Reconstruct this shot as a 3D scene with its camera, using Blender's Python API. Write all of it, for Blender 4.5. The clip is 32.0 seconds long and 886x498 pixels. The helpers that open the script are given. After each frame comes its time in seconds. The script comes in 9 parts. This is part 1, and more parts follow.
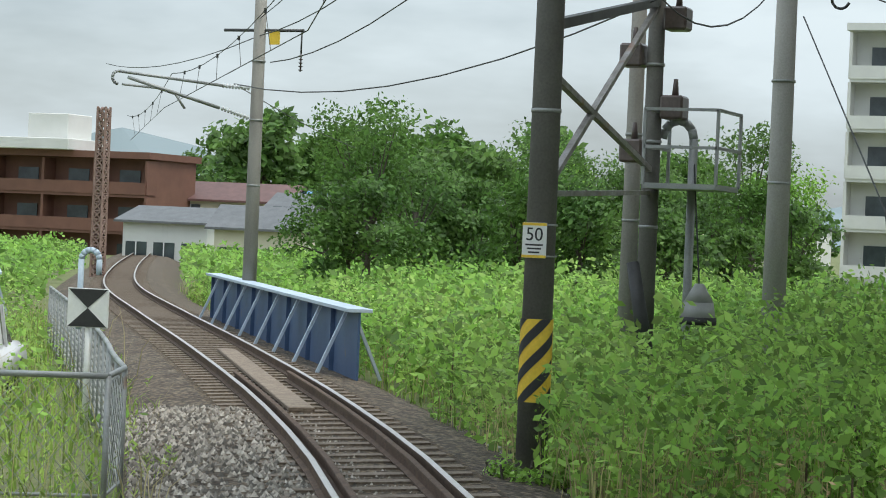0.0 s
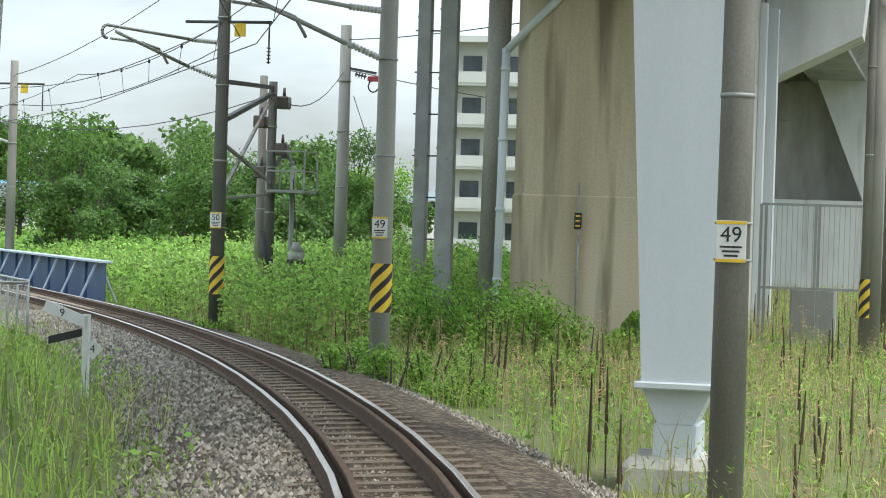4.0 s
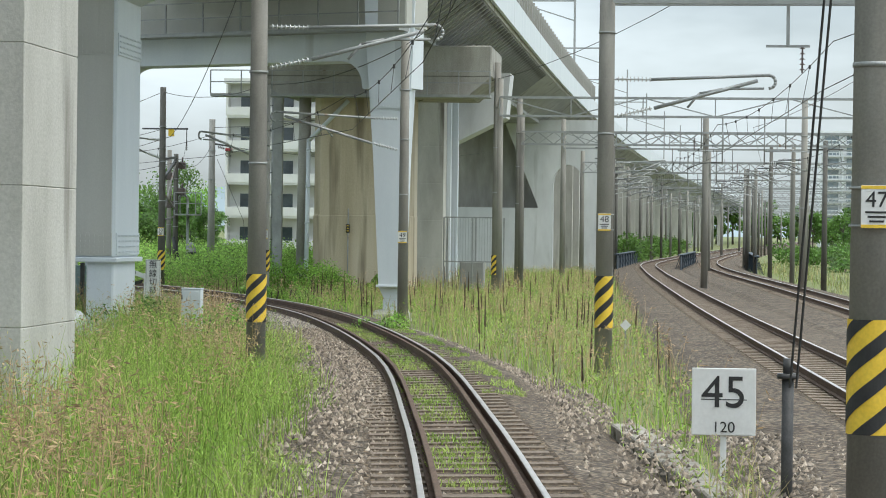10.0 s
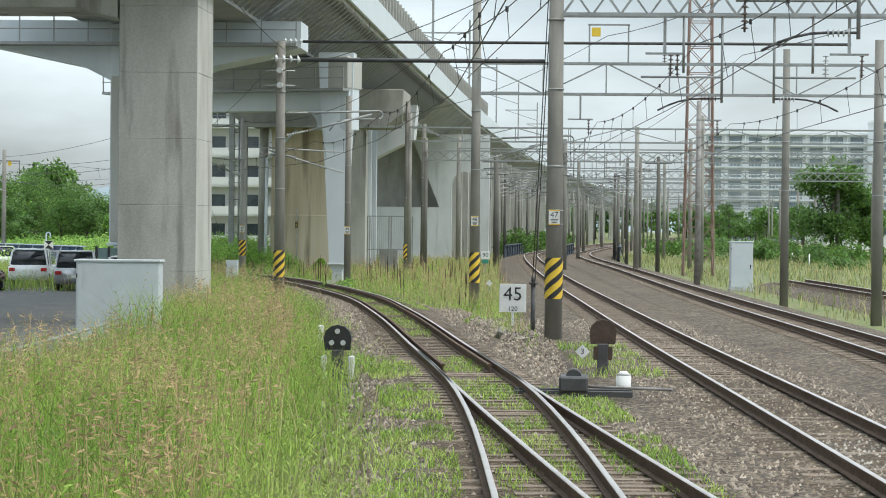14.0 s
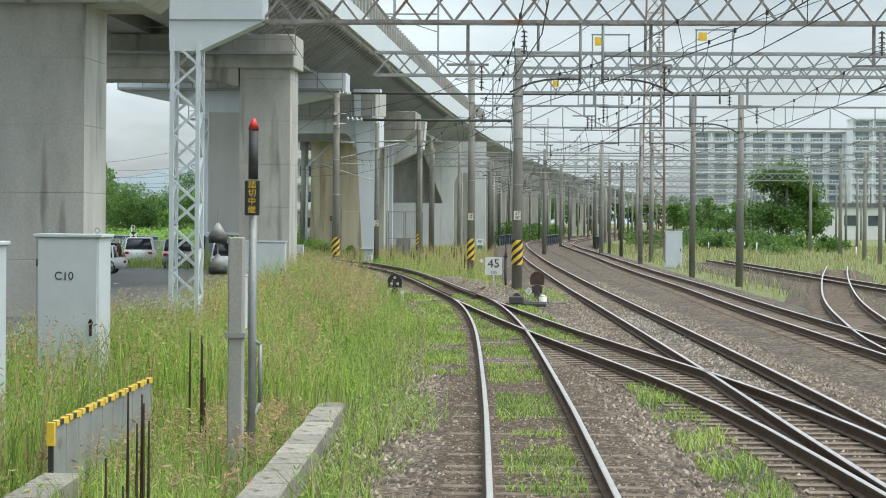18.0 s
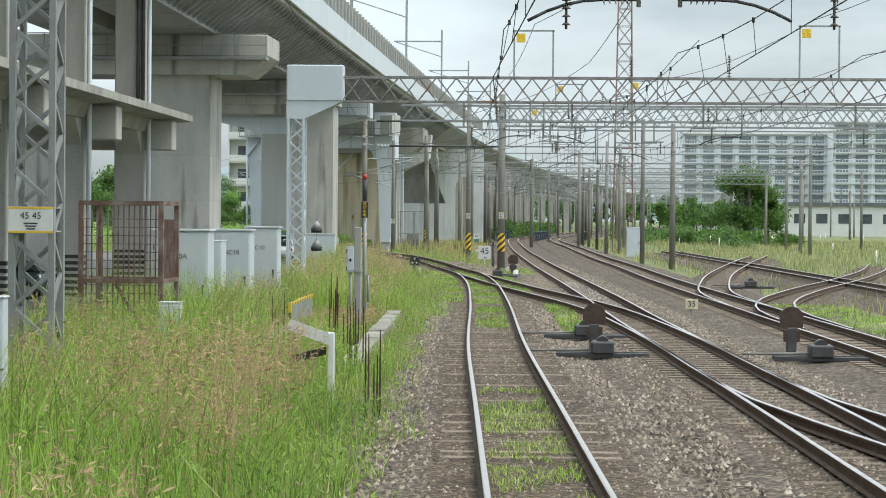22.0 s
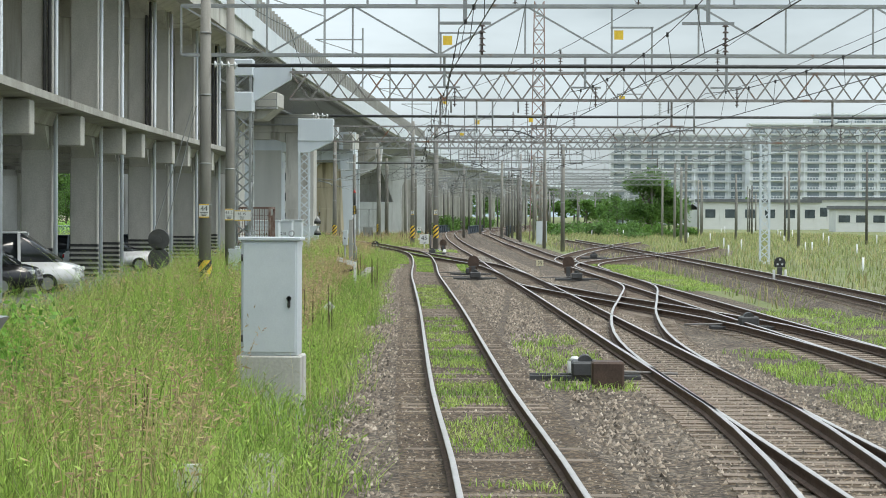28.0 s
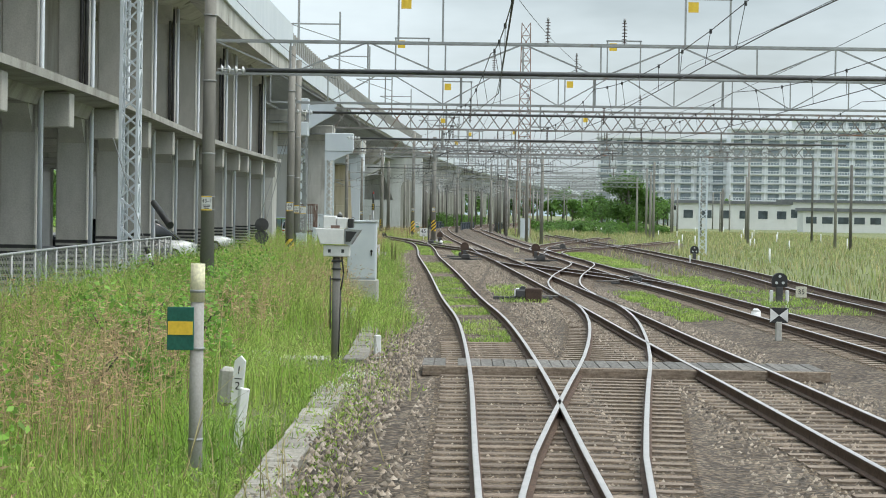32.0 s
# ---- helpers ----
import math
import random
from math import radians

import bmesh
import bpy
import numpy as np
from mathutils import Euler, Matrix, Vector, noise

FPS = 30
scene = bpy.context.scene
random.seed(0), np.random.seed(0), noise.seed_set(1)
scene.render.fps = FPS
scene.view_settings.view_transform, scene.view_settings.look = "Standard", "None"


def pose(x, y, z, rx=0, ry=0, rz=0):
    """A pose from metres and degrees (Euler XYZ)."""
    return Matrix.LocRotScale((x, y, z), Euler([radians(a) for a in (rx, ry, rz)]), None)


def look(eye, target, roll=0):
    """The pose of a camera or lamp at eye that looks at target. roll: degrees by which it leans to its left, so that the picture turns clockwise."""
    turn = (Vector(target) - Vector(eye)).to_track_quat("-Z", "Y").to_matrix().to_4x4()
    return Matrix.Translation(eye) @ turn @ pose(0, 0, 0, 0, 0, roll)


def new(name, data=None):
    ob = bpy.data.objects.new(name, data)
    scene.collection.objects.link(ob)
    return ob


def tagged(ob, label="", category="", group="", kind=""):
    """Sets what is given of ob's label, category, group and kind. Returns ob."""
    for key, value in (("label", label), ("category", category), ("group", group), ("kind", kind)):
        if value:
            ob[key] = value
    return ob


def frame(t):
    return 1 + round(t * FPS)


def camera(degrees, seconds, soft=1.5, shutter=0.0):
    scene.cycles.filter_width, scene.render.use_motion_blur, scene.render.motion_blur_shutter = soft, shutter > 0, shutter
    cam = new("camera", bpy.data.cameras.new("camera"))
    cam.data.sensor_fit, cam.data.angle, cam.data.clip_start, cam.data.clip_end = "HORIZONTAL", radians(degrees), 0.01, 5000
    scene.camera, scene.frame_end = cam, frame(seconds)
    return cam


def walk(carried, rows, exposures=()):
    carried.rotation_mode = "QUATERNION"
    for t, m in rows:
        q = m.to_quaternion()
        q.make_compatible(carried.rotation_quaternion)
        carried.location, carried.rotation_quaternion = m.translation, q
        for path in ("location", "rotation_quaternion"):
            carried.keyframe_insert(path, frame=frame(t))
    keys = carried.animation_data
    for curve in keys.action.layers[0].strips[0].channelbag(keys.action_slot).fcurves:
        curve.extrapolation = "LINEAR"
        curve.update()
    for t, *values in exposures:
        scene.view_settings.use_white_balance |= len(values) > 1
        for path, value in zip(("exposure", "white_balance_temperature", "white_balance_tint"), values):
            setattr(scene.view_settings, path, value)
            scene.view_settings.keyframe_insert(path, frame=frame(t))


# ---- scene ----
cam = camera(22.3, 32.0, soft=1.0)
PATH = [
    (0, (-6.432, -1.255, 2.242), (-4.574, -0.515, 2.227), 2.50),
    (0.5, (-9.519, -2.464, 2.219), (-7.647, -1.761, 2.205), 2.50),
    (1, (-12.657, -3.628, 2.237), (-10.770, -2.967, 2.222), 2.50),
    (1.5, (-15.873, -4.760, 2.215), (-13.971, -4.140, 2.201), 2.45),
    (2, (-19.174, -5.836, 2.228), (-17.260, -5.256, 2.212), 2.40),
    (2.5, (-22.510, -6.833, 2.237), (-20.585, -6.290, 2.221), 2.25),
    (3, (-25.823, -7.743, 2.222), (-23.887, -7.242, 2.204), 2.10),
    (3.5, (-29.160, -8.591, 2.228), (-27.215, -8.126, 2.208), 1.95),
    (4, (-32.587, -9.357, 2.241), (-30.633, -8.927, 2.220), 1.80),
    (4.5, (-36.159, -10.070, 2.248), (-34.199, -9.675, 2.229), 1.60),
    (7, (-55.194, -12.630, 2.316), (-53.214, -12.345, 2.303), 0.93),
    (7.5, (-59.167, -13.117, 2.343), (-57.186, -12.839, 2.328), 1.03),
    (8, (-63.183, -13.602, 2.327), (-61.202, -13.330, 2.312), 1.22),
    (8.5, (-67.229, -14.147, 2.348), (-65.247, -13.877, 2.331), 1.13),
    (9, (-71.358, -14.711, 2.394), (-69.376, -14.445, 2.377), 0.92),
    (9.5, (-75.417, -15.266, 2.374), (-73.433, -15.019, 2.356), 0.80),
    (10, (-79.533, -15.811, 2.373), (-77.545, -15.602, 2.357), 0.70),
    (10.5, (-83.690, -16.295, 2.386), (-81.697, -16.123, 2.370), 0.77),
    (11, (-87.838, -16.656, 2.373), (-85.843, -16.512, 2.357), 0.67),
    (11.5, (-92.028, -16.911, 2.377), (-90.032, -16.783, 2.360), 0.79),
    (12, (-96.261, -17.109, 2.365), (-94.265, -16.987, 2.348), 0.92),
    (13, (-104.788, -17.595, 2.356), (-102.792, -17.473, 2.338), 0.63),
    (14, (-113.339, -18.098, 2.350), (-111.343, -17.975, 2.331), 0.61),
    (14.5, (-117.645, -18.347, 2.355), (-115.649, -18.223, 2.336), 0.77),
    (16.5, (-134.841, -19.404, 2.429), (-132.845, -19.279, 2.404), 0.73),
    (17, (-139.268, -19.631, 2.466), (-137.272, -19.506, 2.439), 1.11),
    (18, (-147.587, -19.992, 2.427), (-145.591, -19.868, 2.401), 0.49),
    (19, (-155.834, -20.385, 2.482), (-153.838, -20.262, 2.456), 0.44),
    (20, (-164.143, -20.906, 2.487), (-162.147, -20.782, 2.459), 0.38),
    (21, (-172.356, -21.403, 2.506), (-170.360, -21.277, 2.478), 0.42),
    (22, (-180.538, -21.868, 2.482), (-178.542, -21.743, 2.454), 0.51),
    (23, (-188.722, -22.346, 2.432), (-186.726, -22.221, 2.405), 0.45),
    (24, (-196.981, -22.941, 2.379), (-194.986, -22.813, 2.353), 0.35),
    (24.5, (-201.074, -23.223, 2.373), (-199.079, -23.094, 2.345), 0.23),
    (26.5, (-217.067, -23.972, 2.485), (-215.070, -23.866, 2.455), 0.09),
    (27, (-220.985, -24.130, 2.471), (-218.987, -24.037, 2.441), 0.18),
    (27.5, (-224.979, -24.306, 2.478), (-222.981, -24.224, 2.448), 0.25),
    (28, (-229.015, -24.422, 2.486), (-227.017, -24.346, 2.455), 0.29),
    (28.5, (-232.985, -24.519, 2.493), (-230.987, -24.444, 2.462), 0.27),
    (29, (-236.909, -24.591, 2.458), (-234.910, -24.517, 2.427), 0.44),
    (30, (-244.819, -24.765, 2.453), (-242.821, -24.693, 2.420), 0.97),
    (31, (-252.760, -24.994, 2.452), (-250.762, -24.924, 2.419), 0.93),
    (32, (-260.720, -25.258, 2.431), (-258.722, -25.189, 2.398), 0.94),
]
walk(cam, [(t, look(eye, target, roll)) for t, eye, target, roll in PATH],
     exposures=[(0, -0.18), (2, 0.0), (4, 0.22), (7, 0.16), (9, 0.12), (11, 0.08), (14, 0.06), (24, 0.02), (32, -0.04)])

# ---- world and sun: bright overcast afternoon ----
world = bpy.data.worlds.new("sky")
scene.world = world
world.use_nodes = True
wn, wl = world.node_tree.nodes, world.node_tree.links
wn.clear()
w_out = wn.new("ShaderNodeOutputWorld")
w_bg = wn.new("ShaderNodeBackground")
w_sky = wn.new("ShaderNodeTexSky")
w_sky.sky_type = "NISHITA"
w_sky.sun_disc = False
w_sky.sun_elevation = radians(63)
w_sky.sun_rotation = radians(198)
w_sky.air_density, w_sky.dust_density, w_sky.ozone_density = 1.0, 2.5, 1.0
w_cloud = wn.new("ShaderNodeTexNoise")
w_cloud.inputs["Scale"].default_value = 2.6
w_co = wn.new("ShaderNodeTexCoord")
w_map = wn.new("ShaderNodeMapping")
w_map.inputs["Scale"].default_value = (1.0, 1.0, 3.4)
wl.new(w_co.outputs["Generated"], w_map.inputs["Vector"])
wl.new(w_map.outputs["Vector"], w_cloud.inputs["Vector"])
w_cloud.inputs["Detail"].default_value = 6.0
w_cloud.inputs["Roughness"].default_value = 0.55
w_ramp = wn.new("ShaderNodeValToRGB")
w_ramp.color_ramp.elements[0].position = 0.40
w_ramp.color_ramp.elements[0].color = (0.40, 0.40, 0.40, 1)
w_ramp.color_ramp.elements[1].position = 0.60
w_ramp.color_ramp.elements[1].color = (1, 1, 1, 1)
w_mix = wn.new("ShaderNodeMix")
w_mix.data_type = "RGBA"
w_mix.inputs["B"].default_value = (7.4, 8.45, 8.9, 1)
w_bg.inputs["Strength"].default_value = 0.10
wl.new(w_cloud.outputs["Fac"], w_ramp.inputs["Fac"])
wl.new(w_ramp.outputs["Color"], w_mix.inputs["Factor"])
wl.new(w_sky.outputs["Color"], w_mix.inputs["A"])
# an overcast sky is brighter overhead than at the horizon
w_sep = wn.new("ShaderNodeSeparateXYZ")
w_grad = wn.new("ShaderNodeMapRange")
w_grad.inputs["From Min"].default_value, w_grad.inputs["From Max"].default_value = 0.0, 1.0
w_grad.inputs["To Min"].default_value, w_grad.inputs["To Max"].default_value = 1.0, 2.9
w_scale = wn.new("ShaderNodeVectorMath")
w_scale.operation = "SCALE"
wl.new(w_co.outputs["Generated"], w_sep.inputs["Vector"])
wl.new(w_sep.outputs["Z"], w_grad.inputs["Value"])
wl.new(w_mix.outputs["Result"], w_scale.inputs[0])
wl.new(w_grad.outputs["Result"], w_scale.inputs["Scale"])
wl.new(w_scale.outputs["Vector"], w_bg.inputs["Color"])
wl.new(w_bg.outputs["Background"], w_out.inputs["Surface"])
sun_data = bpy.data.lights.new("sun", "SUN")
sun_data.energy = 1.7
sun_data.angle = radians(20)
sun_data.color = (1.0, 0.96, 0.86)
sun = new("sun", sun_data)
sun.matrix_world = look((0, 0, 0), (0.15, 0.48, -1.0))

# ---- materials ----


def mat(name, colors, scale=3.0, rough=0.8, metal=0.0, bump=0.2, bump_scale=30.0, fine=0.25, island=0.0, obj_random=0.0, stretch=(1, 1, 1), spots=None, cells=None):
    """Procedural surface: colours blended by coarse noise, broken by fine noise, with relief."""
    m = bpy.data.materials.new(name)
    m.use_nodes = True
    n, l = m.node_tree.nodes, m.node_tree.links
    b = n["Principled BSDF"]
    co = n.new("ShaderNodeTexCoord")
    mp = n.new("ShaderNodeMapping")
    mp.inputs["Scale"].default_value = stretch
    l.new(co.outputs["Object"], mp.inputs["Vector"])
    n1 = n.new("ShaderNodeTexNoise")
    n1.inputs["Scale"].default_value = scale
    n1.inputs["Detail"].default_value = 5
    n1.inputs["Roughness"].default_value = 0.62
    l.new(mp.outputs["Vector"], n1.inputs["Vector"])
    ramp = n.new("ShaderNodeValToRGB")
    els = ramp.color_ramp.elements
    k = len(colors)
    while len(els) < k:
        els.new(0.5)
    for i, c in enumerate(colors):
        els[i].position = 0.28 + 0.44 * i / max(1, k - 1)
        els[i].color = (*c, 1)
    l.new(n1.outputs["Fac"], ramp.inputs["Fac"])
    n2 = n.new("ShaderNodeTexNoise")
    n2.inputs["Scale"].default_value = bump_scale
    n2.inputs["Detail"].default_value = 4
    l.new(co.outputs["Object"], n2.inputs["Vector"])
    mr = n.new("ShaderNodeMapRange")
    mr.inputs["From Min"].default_value, mr.inputs["From Max"].default_value = 0.25, 0.75
    mr.inputs["To Min"].default_value, mr.inputs["To Max"].default_value = 1 - fine, 1 + fine
    l.new(n2.outputs["Fac"], mr.inputs["Value"])
    val = mr.outputs["Result"]
    for amount, kind in ((island, "geo"), (obj_random, "obj")):
        if amount:
            g = n.new("ShaderNodeNewGeometry" if kind == "geo" else "ShaderNodeObjectInfo")
            r2 = n.new("ShaderNodeMapRange")
            r2.inputs["To Min"].default_value, r2.inputs["To Max"].default_value = 1 - amount, 1 + amount
            l.new(g.outputs["Random Per Island" if kind == "geo" else "Random"], r2.inputs["Value"])
            mu = n.new("ShaderNodeMath")
            mu.operation = "MULTIPLY"
            l.new(val, mu.inputs[0])
            l.new(r2.outputs["Result"], mu.inputs[1])
            val = mu.outputs["Value"]
    if cells:
        vo = n.new("ShaderNodeTexVoronoi")
        vo.inputs["Scale"].default_value = cells
        l.new(co.outputs["Object"], vo.inputs["Vector"])
        sp = n.new("ShaderNodeSeparateColor")
        l.new(vo.outputs["Color"], sp.inputs["Color"])
        ce = n.new("ShaderNodeMapRange")
        ce.inputs["To Min"].default_value, ce.inputs["To Max"].default_value = 0.5, 1.6
        l.new(sp.outputs["Red"], ce.inputs["Value"])
        # cell rims darkened in the colour, as the shade between stones
        gp = n.new("ShaderNodeMapRange")
        gp.inputs["From Min"].default_value, gp.inputs["From Max"].default_value = 0.62, 0.35
        gp.inputs["To Min"].default_value, gp.inputs["To Max"].default_value = 0.40, 1.0
        l.new(vo.outputs["Distance"], gp.inputs["Value"])
        for s_ in (ce, gp):
            mu = n.new("ShaderNodeMath")
            mu.operation = "MULTIPLY"
            l.new(val, mu.inputs[0])
            l.new(s_.outputs["Result"], mu.inputs[1])
            val = mu.outputs["Value"]
    hs = n.new("ShaderNodeHueSaturation")
    l.new(ramp.outputs["Color"], hs.inputs["Color"])
    l.new(val, hs.inputs["Value"])
    col = hs.outputs["Color"]
    if spots:
        n3 = n.new("ShaderNodeTexNoise")
        n3.inputs["Scale"].default_value = spots[1]
        n3.inputs["Detail"].default_value = 6
        mp3 = n.new("ShaderNodeMapping")
        mp3.inputs["Scale"].default_value = spots[3] if len(spots) > 3 else (1, 1, 1)
        l.new(co.outputs["Object"], mp3.inputs["Vector"])
        l.new(mp3.outputs["Vector"], n3.inputs["Vector"])
        r3 = n.new("ShaderNodeMapRange")
        r3.inputs["From Min"].default_value, r3.inputs["From Max"].default_value = spots[2], spots[2] + 0.12
        l.new(n3.outputs["Fac"], r3.inputs["Value"])
        mx = n.new("ShaderNodeMix")
        mx.data_type = "RGBA"
        mx.inputs["B"].default_value = (*spots[0], 1)
        l.new(r3.outputs["Result"], mx.inputs["Factor"])
        l.new(col, mx.inputs["A"])
        col = mx.outputs["Result"]
    l.new(col, b.inputs["Base Color"])
    b.inputs["Roughness"].default_value = rough
    b.inputs["Metallic"].default_value = metal
    if bump:
        bp = n.new("ShaderNodeBump")
        bp.inputs["Strength"].default_value = bump
        bp.inputs["Distance"].default_value = 0.02
        if cells:
            bp.invert = True
            bp.inputs["Distance"].default_value = 0.05
            l.new(vo.outputs["Distance"], bp.inputs["Height"])
        else:
            l.new(n2.outputs["Fac"], bp.inputs["Height"])
        l.new(bp.outputs["Normal"], b.inputs["Normal"])
    return m


def leafy(name, colors, island=0.35):
    m = mat(name, colors, scale=0.35, rough=0.6, bump=0, fine=0.0, island=island)
    n, l = m.node_tree.nodes, m.node_tree.links
    b = n["Principled BSDF"]
    src = b.inputs["Base Color"].links[0].from_socket
    tr = n.new("ShaderNodeBsdfTranslucent")
    l.new(src, tr.inputs["Color"])
    ms = n.new("ShaderNodeMixShader")
    ms.inputs["Fac"].default_value = 0.48
    l.new(b.outputs["BSDF"], ms.inputs[1])
    l.new(tr.outputs["BSDF"], ms.inputs[2])
    l.new(ms.outputs["Shader"], n["Material Output"].inputs["Surface"])
    return m


M_SOIL = mat("soil", [(0.10, 0.13, 0.04), (0.15, 0.17, 0.06), (0.18, 0.17, 0.09)], 0.4, 0.95, bump=0.8, bump_scale=12, fine=0.4)
M_BALLAST = mat("ballast", [(0.105, 0.077, 0.052), (0.155, 0.118, 0.083), (0.21, 0.170, 0.127)], 0.9, 0.92, bump=0.9, bump_scale=50, fine=0.25, spots=None, cells=12.5)
M_BALLAST_RUST = mat("ballast_rust_stained", [(0.085, 0.057, 0.034), (0.135, 0.095, 0.058), (0.185, 0.142, 0.092)], 0.8, 0.92, bump=0.9, bump_scale=50, fine=0.25, cells=16)
M_IRON_BROWN = mat("oily_brown_iron", [(0.055, 0.035, 0.026), (0.11, 0.07, 0.05)], 4, 0.7, 0.2, bump=0.2, bump_scale=40, fine=0.25)
M_BOARD_GREY = mat("weathered_grey_board", [(0.09, 0.085, 0.075), (0.15, 0.14, 0.125), (0.22, 0.21, 0.19)], 3, 0.9, bump=0.4, bump_scale=25, fine=0.25, obj_random=0.2, stretch=(1, 6, 6))
M_GIRDER_DARK = mat("girder_dark_paint", [(0.025, 0.04, 0.055), (0.05, 0.07, 0.09)], 1.2, 0.6, 0, bump=0.08, bump_scale=30, fine=0.15)
M_STONE = mat("ballast_stone", [(0.085, 0.062, 0.043), (0.20, 0.163, 0.124), (0.37, 0.322, 0.265)], 6, 0.92, bump=0.2, bump_scale=60, fine=0.2, island=0.75)
M_STONE_GREY = mat("pale_ballast_stone", [(0.14, 0.12, 0.095), (0.25, 0.225, 0.19), (0.38, 0.35, 0.31)], 6, 0.92, bump=0.2, bump_scale=60, fine=0.2, island=0.75)
M_SLEEPER = mat("sleeper_wood", [(0.11, 0.08, 0.058), (0.20, 0.155, 0.115), (0.29, 0.24, 0.19)], 4, 0.9, bump=0.5, bump_scale=25, fine=0.3, obj_random=0.25, stretch=(6, 1, 6))
M_RAILSIDE = mat("rail_rust", [(0.075, 0.046, 0.031), (0.14, 0.09, 0.062)], 5, 0.85, 0.2, bump=0.3, bump_scale=40)
M_RAILTOP = mat("rail_head_steel", [(0.48, 0.44, 0.41), (0.62, 0.58, 0.55)], 3, 0.36, 0.7, bump=0.05, bump_scale=30, fine=0.1)
M_CONC = mat("concrete", [(0.33, 0.32, 0.285), (0.45, 0.44, 0.40), (0.54, 0.53, 0.49)], 0.7, 0.88, bump=0.25, bump_scale=22, fine=0.12, stretch=(1, 1, 0.35), spots=((0.17, 0.155, 0.13), 1.1, 0.60, (1, 1, 0.12)))
M_CONC_BEIGE = mat("concrete_beige", [(0.38, 0.31, 0.21), (0.52, 0.445, 0.325), (0.60, 0.535, 0.42)], 0.6, 0.88, bump=0.25, bump_scale=22, fine=0.1, stretch=(1.4, 1.4, 0.10), spots=((0.22, 0.18, 0.125), 1.3, 0.58, (1, 1, 0.08)))
M_CONC_WHITE = mat("concrete_pale", [(0.46, 0.465, 0.46), (0.56, 0.57, 0.57), (0.64, 0.65, 0.65)], 0.7, 0.88, bump=0.2, bump_scale=22, fine=0.08, stretch=(1, 1, 0.35), spots=((0.33, 0.33, 0.31), 1.1, 0.62, (1, 1, 0.12)))
# darker copy of M_CONC; also puts shade into walls under the decks
M_CONC_DARK = mat("concrete_stained_and_shaded", [(0.21, 0.20, 0.175), (0.33, 0.32, 0.285), (0.43, 0.42, 0.385)], 0.8, 0.9, bump=0.3, bump_scale=20, fine=0.15, stretch=(1, 1, 0.3))
M_POLE = mat("pole_concrete", [(0.15, 0.143, 0.125), (0.22, 0.21, 0.185), (0.28, 0.27, 0.24)], 1.5, 0.85, bump=0.15, bump_scale=40, fine=0.12, obj_random=0.2, stretch=(1, 1, 0.2))
M_POLE_LIGHT = mat("pole_concrete_pale", [(0.30, 0.29, 0.265), (0.40, 0.39, 0.365)], 1.5, 0.85, bump=0.15, bump_scale=40, fine=0.12, stretch=(1, 1, 0.2))
M_POLE_DARK = mat("pole_dark", [(0.085, 0.08, 0.07), (0.13, 0.125, 0.11)], 1.5, 0.8, bump=0.15, bump_scale=40, fine=0.15)
M_STEEL_WHITE = mat("steel_white_paint", [(0.56, 0.61, 0.65), (0.66, 0.70, 0.73)], 0.8, 0.5, 0.0, bump=0.05, bump_scale=30, fine=0.04, stretch=(1, 1, 0.2), spots=((0.40, 0.42, 0.42), 1.2, 0.66, (1, 1, 0.1)))
M_STEEL_BEIGE = mat("steel_beige_paint", [(0.42, 0.42, 0.385), (0.50, 0.495, 0.455)], 0.8, 0.6, 0.0, bump=0.05, bump_scale=30, fine=0.05, stretch=(1, 1, 0.15), spots=((0.34, 0.335, 0.30), 1.4, 0.62, (1, 1, 0.08)))
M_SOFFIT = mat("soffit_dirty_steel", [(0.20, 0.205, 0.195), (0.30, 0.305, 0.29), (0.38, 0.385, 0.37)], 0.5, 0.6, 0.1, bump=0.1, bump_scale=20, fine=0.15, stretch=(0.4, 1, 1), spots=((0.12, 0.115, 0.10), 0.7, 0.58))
M_STEEL_GREY = mat("steel_galvanised", [(0.26, 0.27, 0.265), (0.38, 0.39, 0.385)], 2, 0.55, 0.35, bump=0.1, bump_scale=50, fine=0.12, spots=((0.20, 0.11, 0.06), 2.5, 0.66))
M_STEEL_RUST = mat("steel_rusty_paint", [(0.16, 0.145, 0.13), (0.26, 0.245, 0.23), (0.36, 0.35, 0.34)], 3, 0.8, 0.15, bump=0.2, bump_scale=50, fine=0.2, spots=((0.24, 0.12, 0.07), 1.2, 0.60))
M_STEEL_DARK = mat("steel_dark", [(0.05, 0.05, 0.05), (0.10, 0.10, 0.10)], 3, 0.6, 0.3, bump=0.1, bump_scale=50, fine=0.15)
M_TOWER_RED = mat("steel_red_oxide", [(0.19, 0.115, 0.09), (0.33, 0.23, 0.195)], 3, 0.75, 0.0, bump=0.1, bump_scale=30, fine=0.2)
M_WIRE = mat("wire", [(0.04, 0.04, 0.04), (0.07, 0.07, 0.07)], 5, 0.6, 0.3, bump=0)
M_INSUL = mat("insulator_porcelain", [(0.50, 0.52, 0.52), (0.62, 0.63, 0.62)], 8, 0.25, 0, bump=0, fine=0.1)
M_INSUL_DARK = mat("insulator_brown", [(0.07, 0.05, 0.045), (0.13, 0.10, 0.09)], 8, 0.3, 0, bump=0, fine=0.1)
M_YELLOW = mat("yellow_paint", [(0.74, 0.48, 0.035), (0.84, 0.58, 0.06)], 4, 0.6, 0, bump=0.05, fine=0.1, spots=((0.40, 0.33, 0.20), 4, 0.66))
M_BLACK = mat("black_paint", [(0.018, 0.018, 0.018), (0.035, 0.035, 0.035)], 4, 0.6, 0, bump=0.05, fine=0.15)
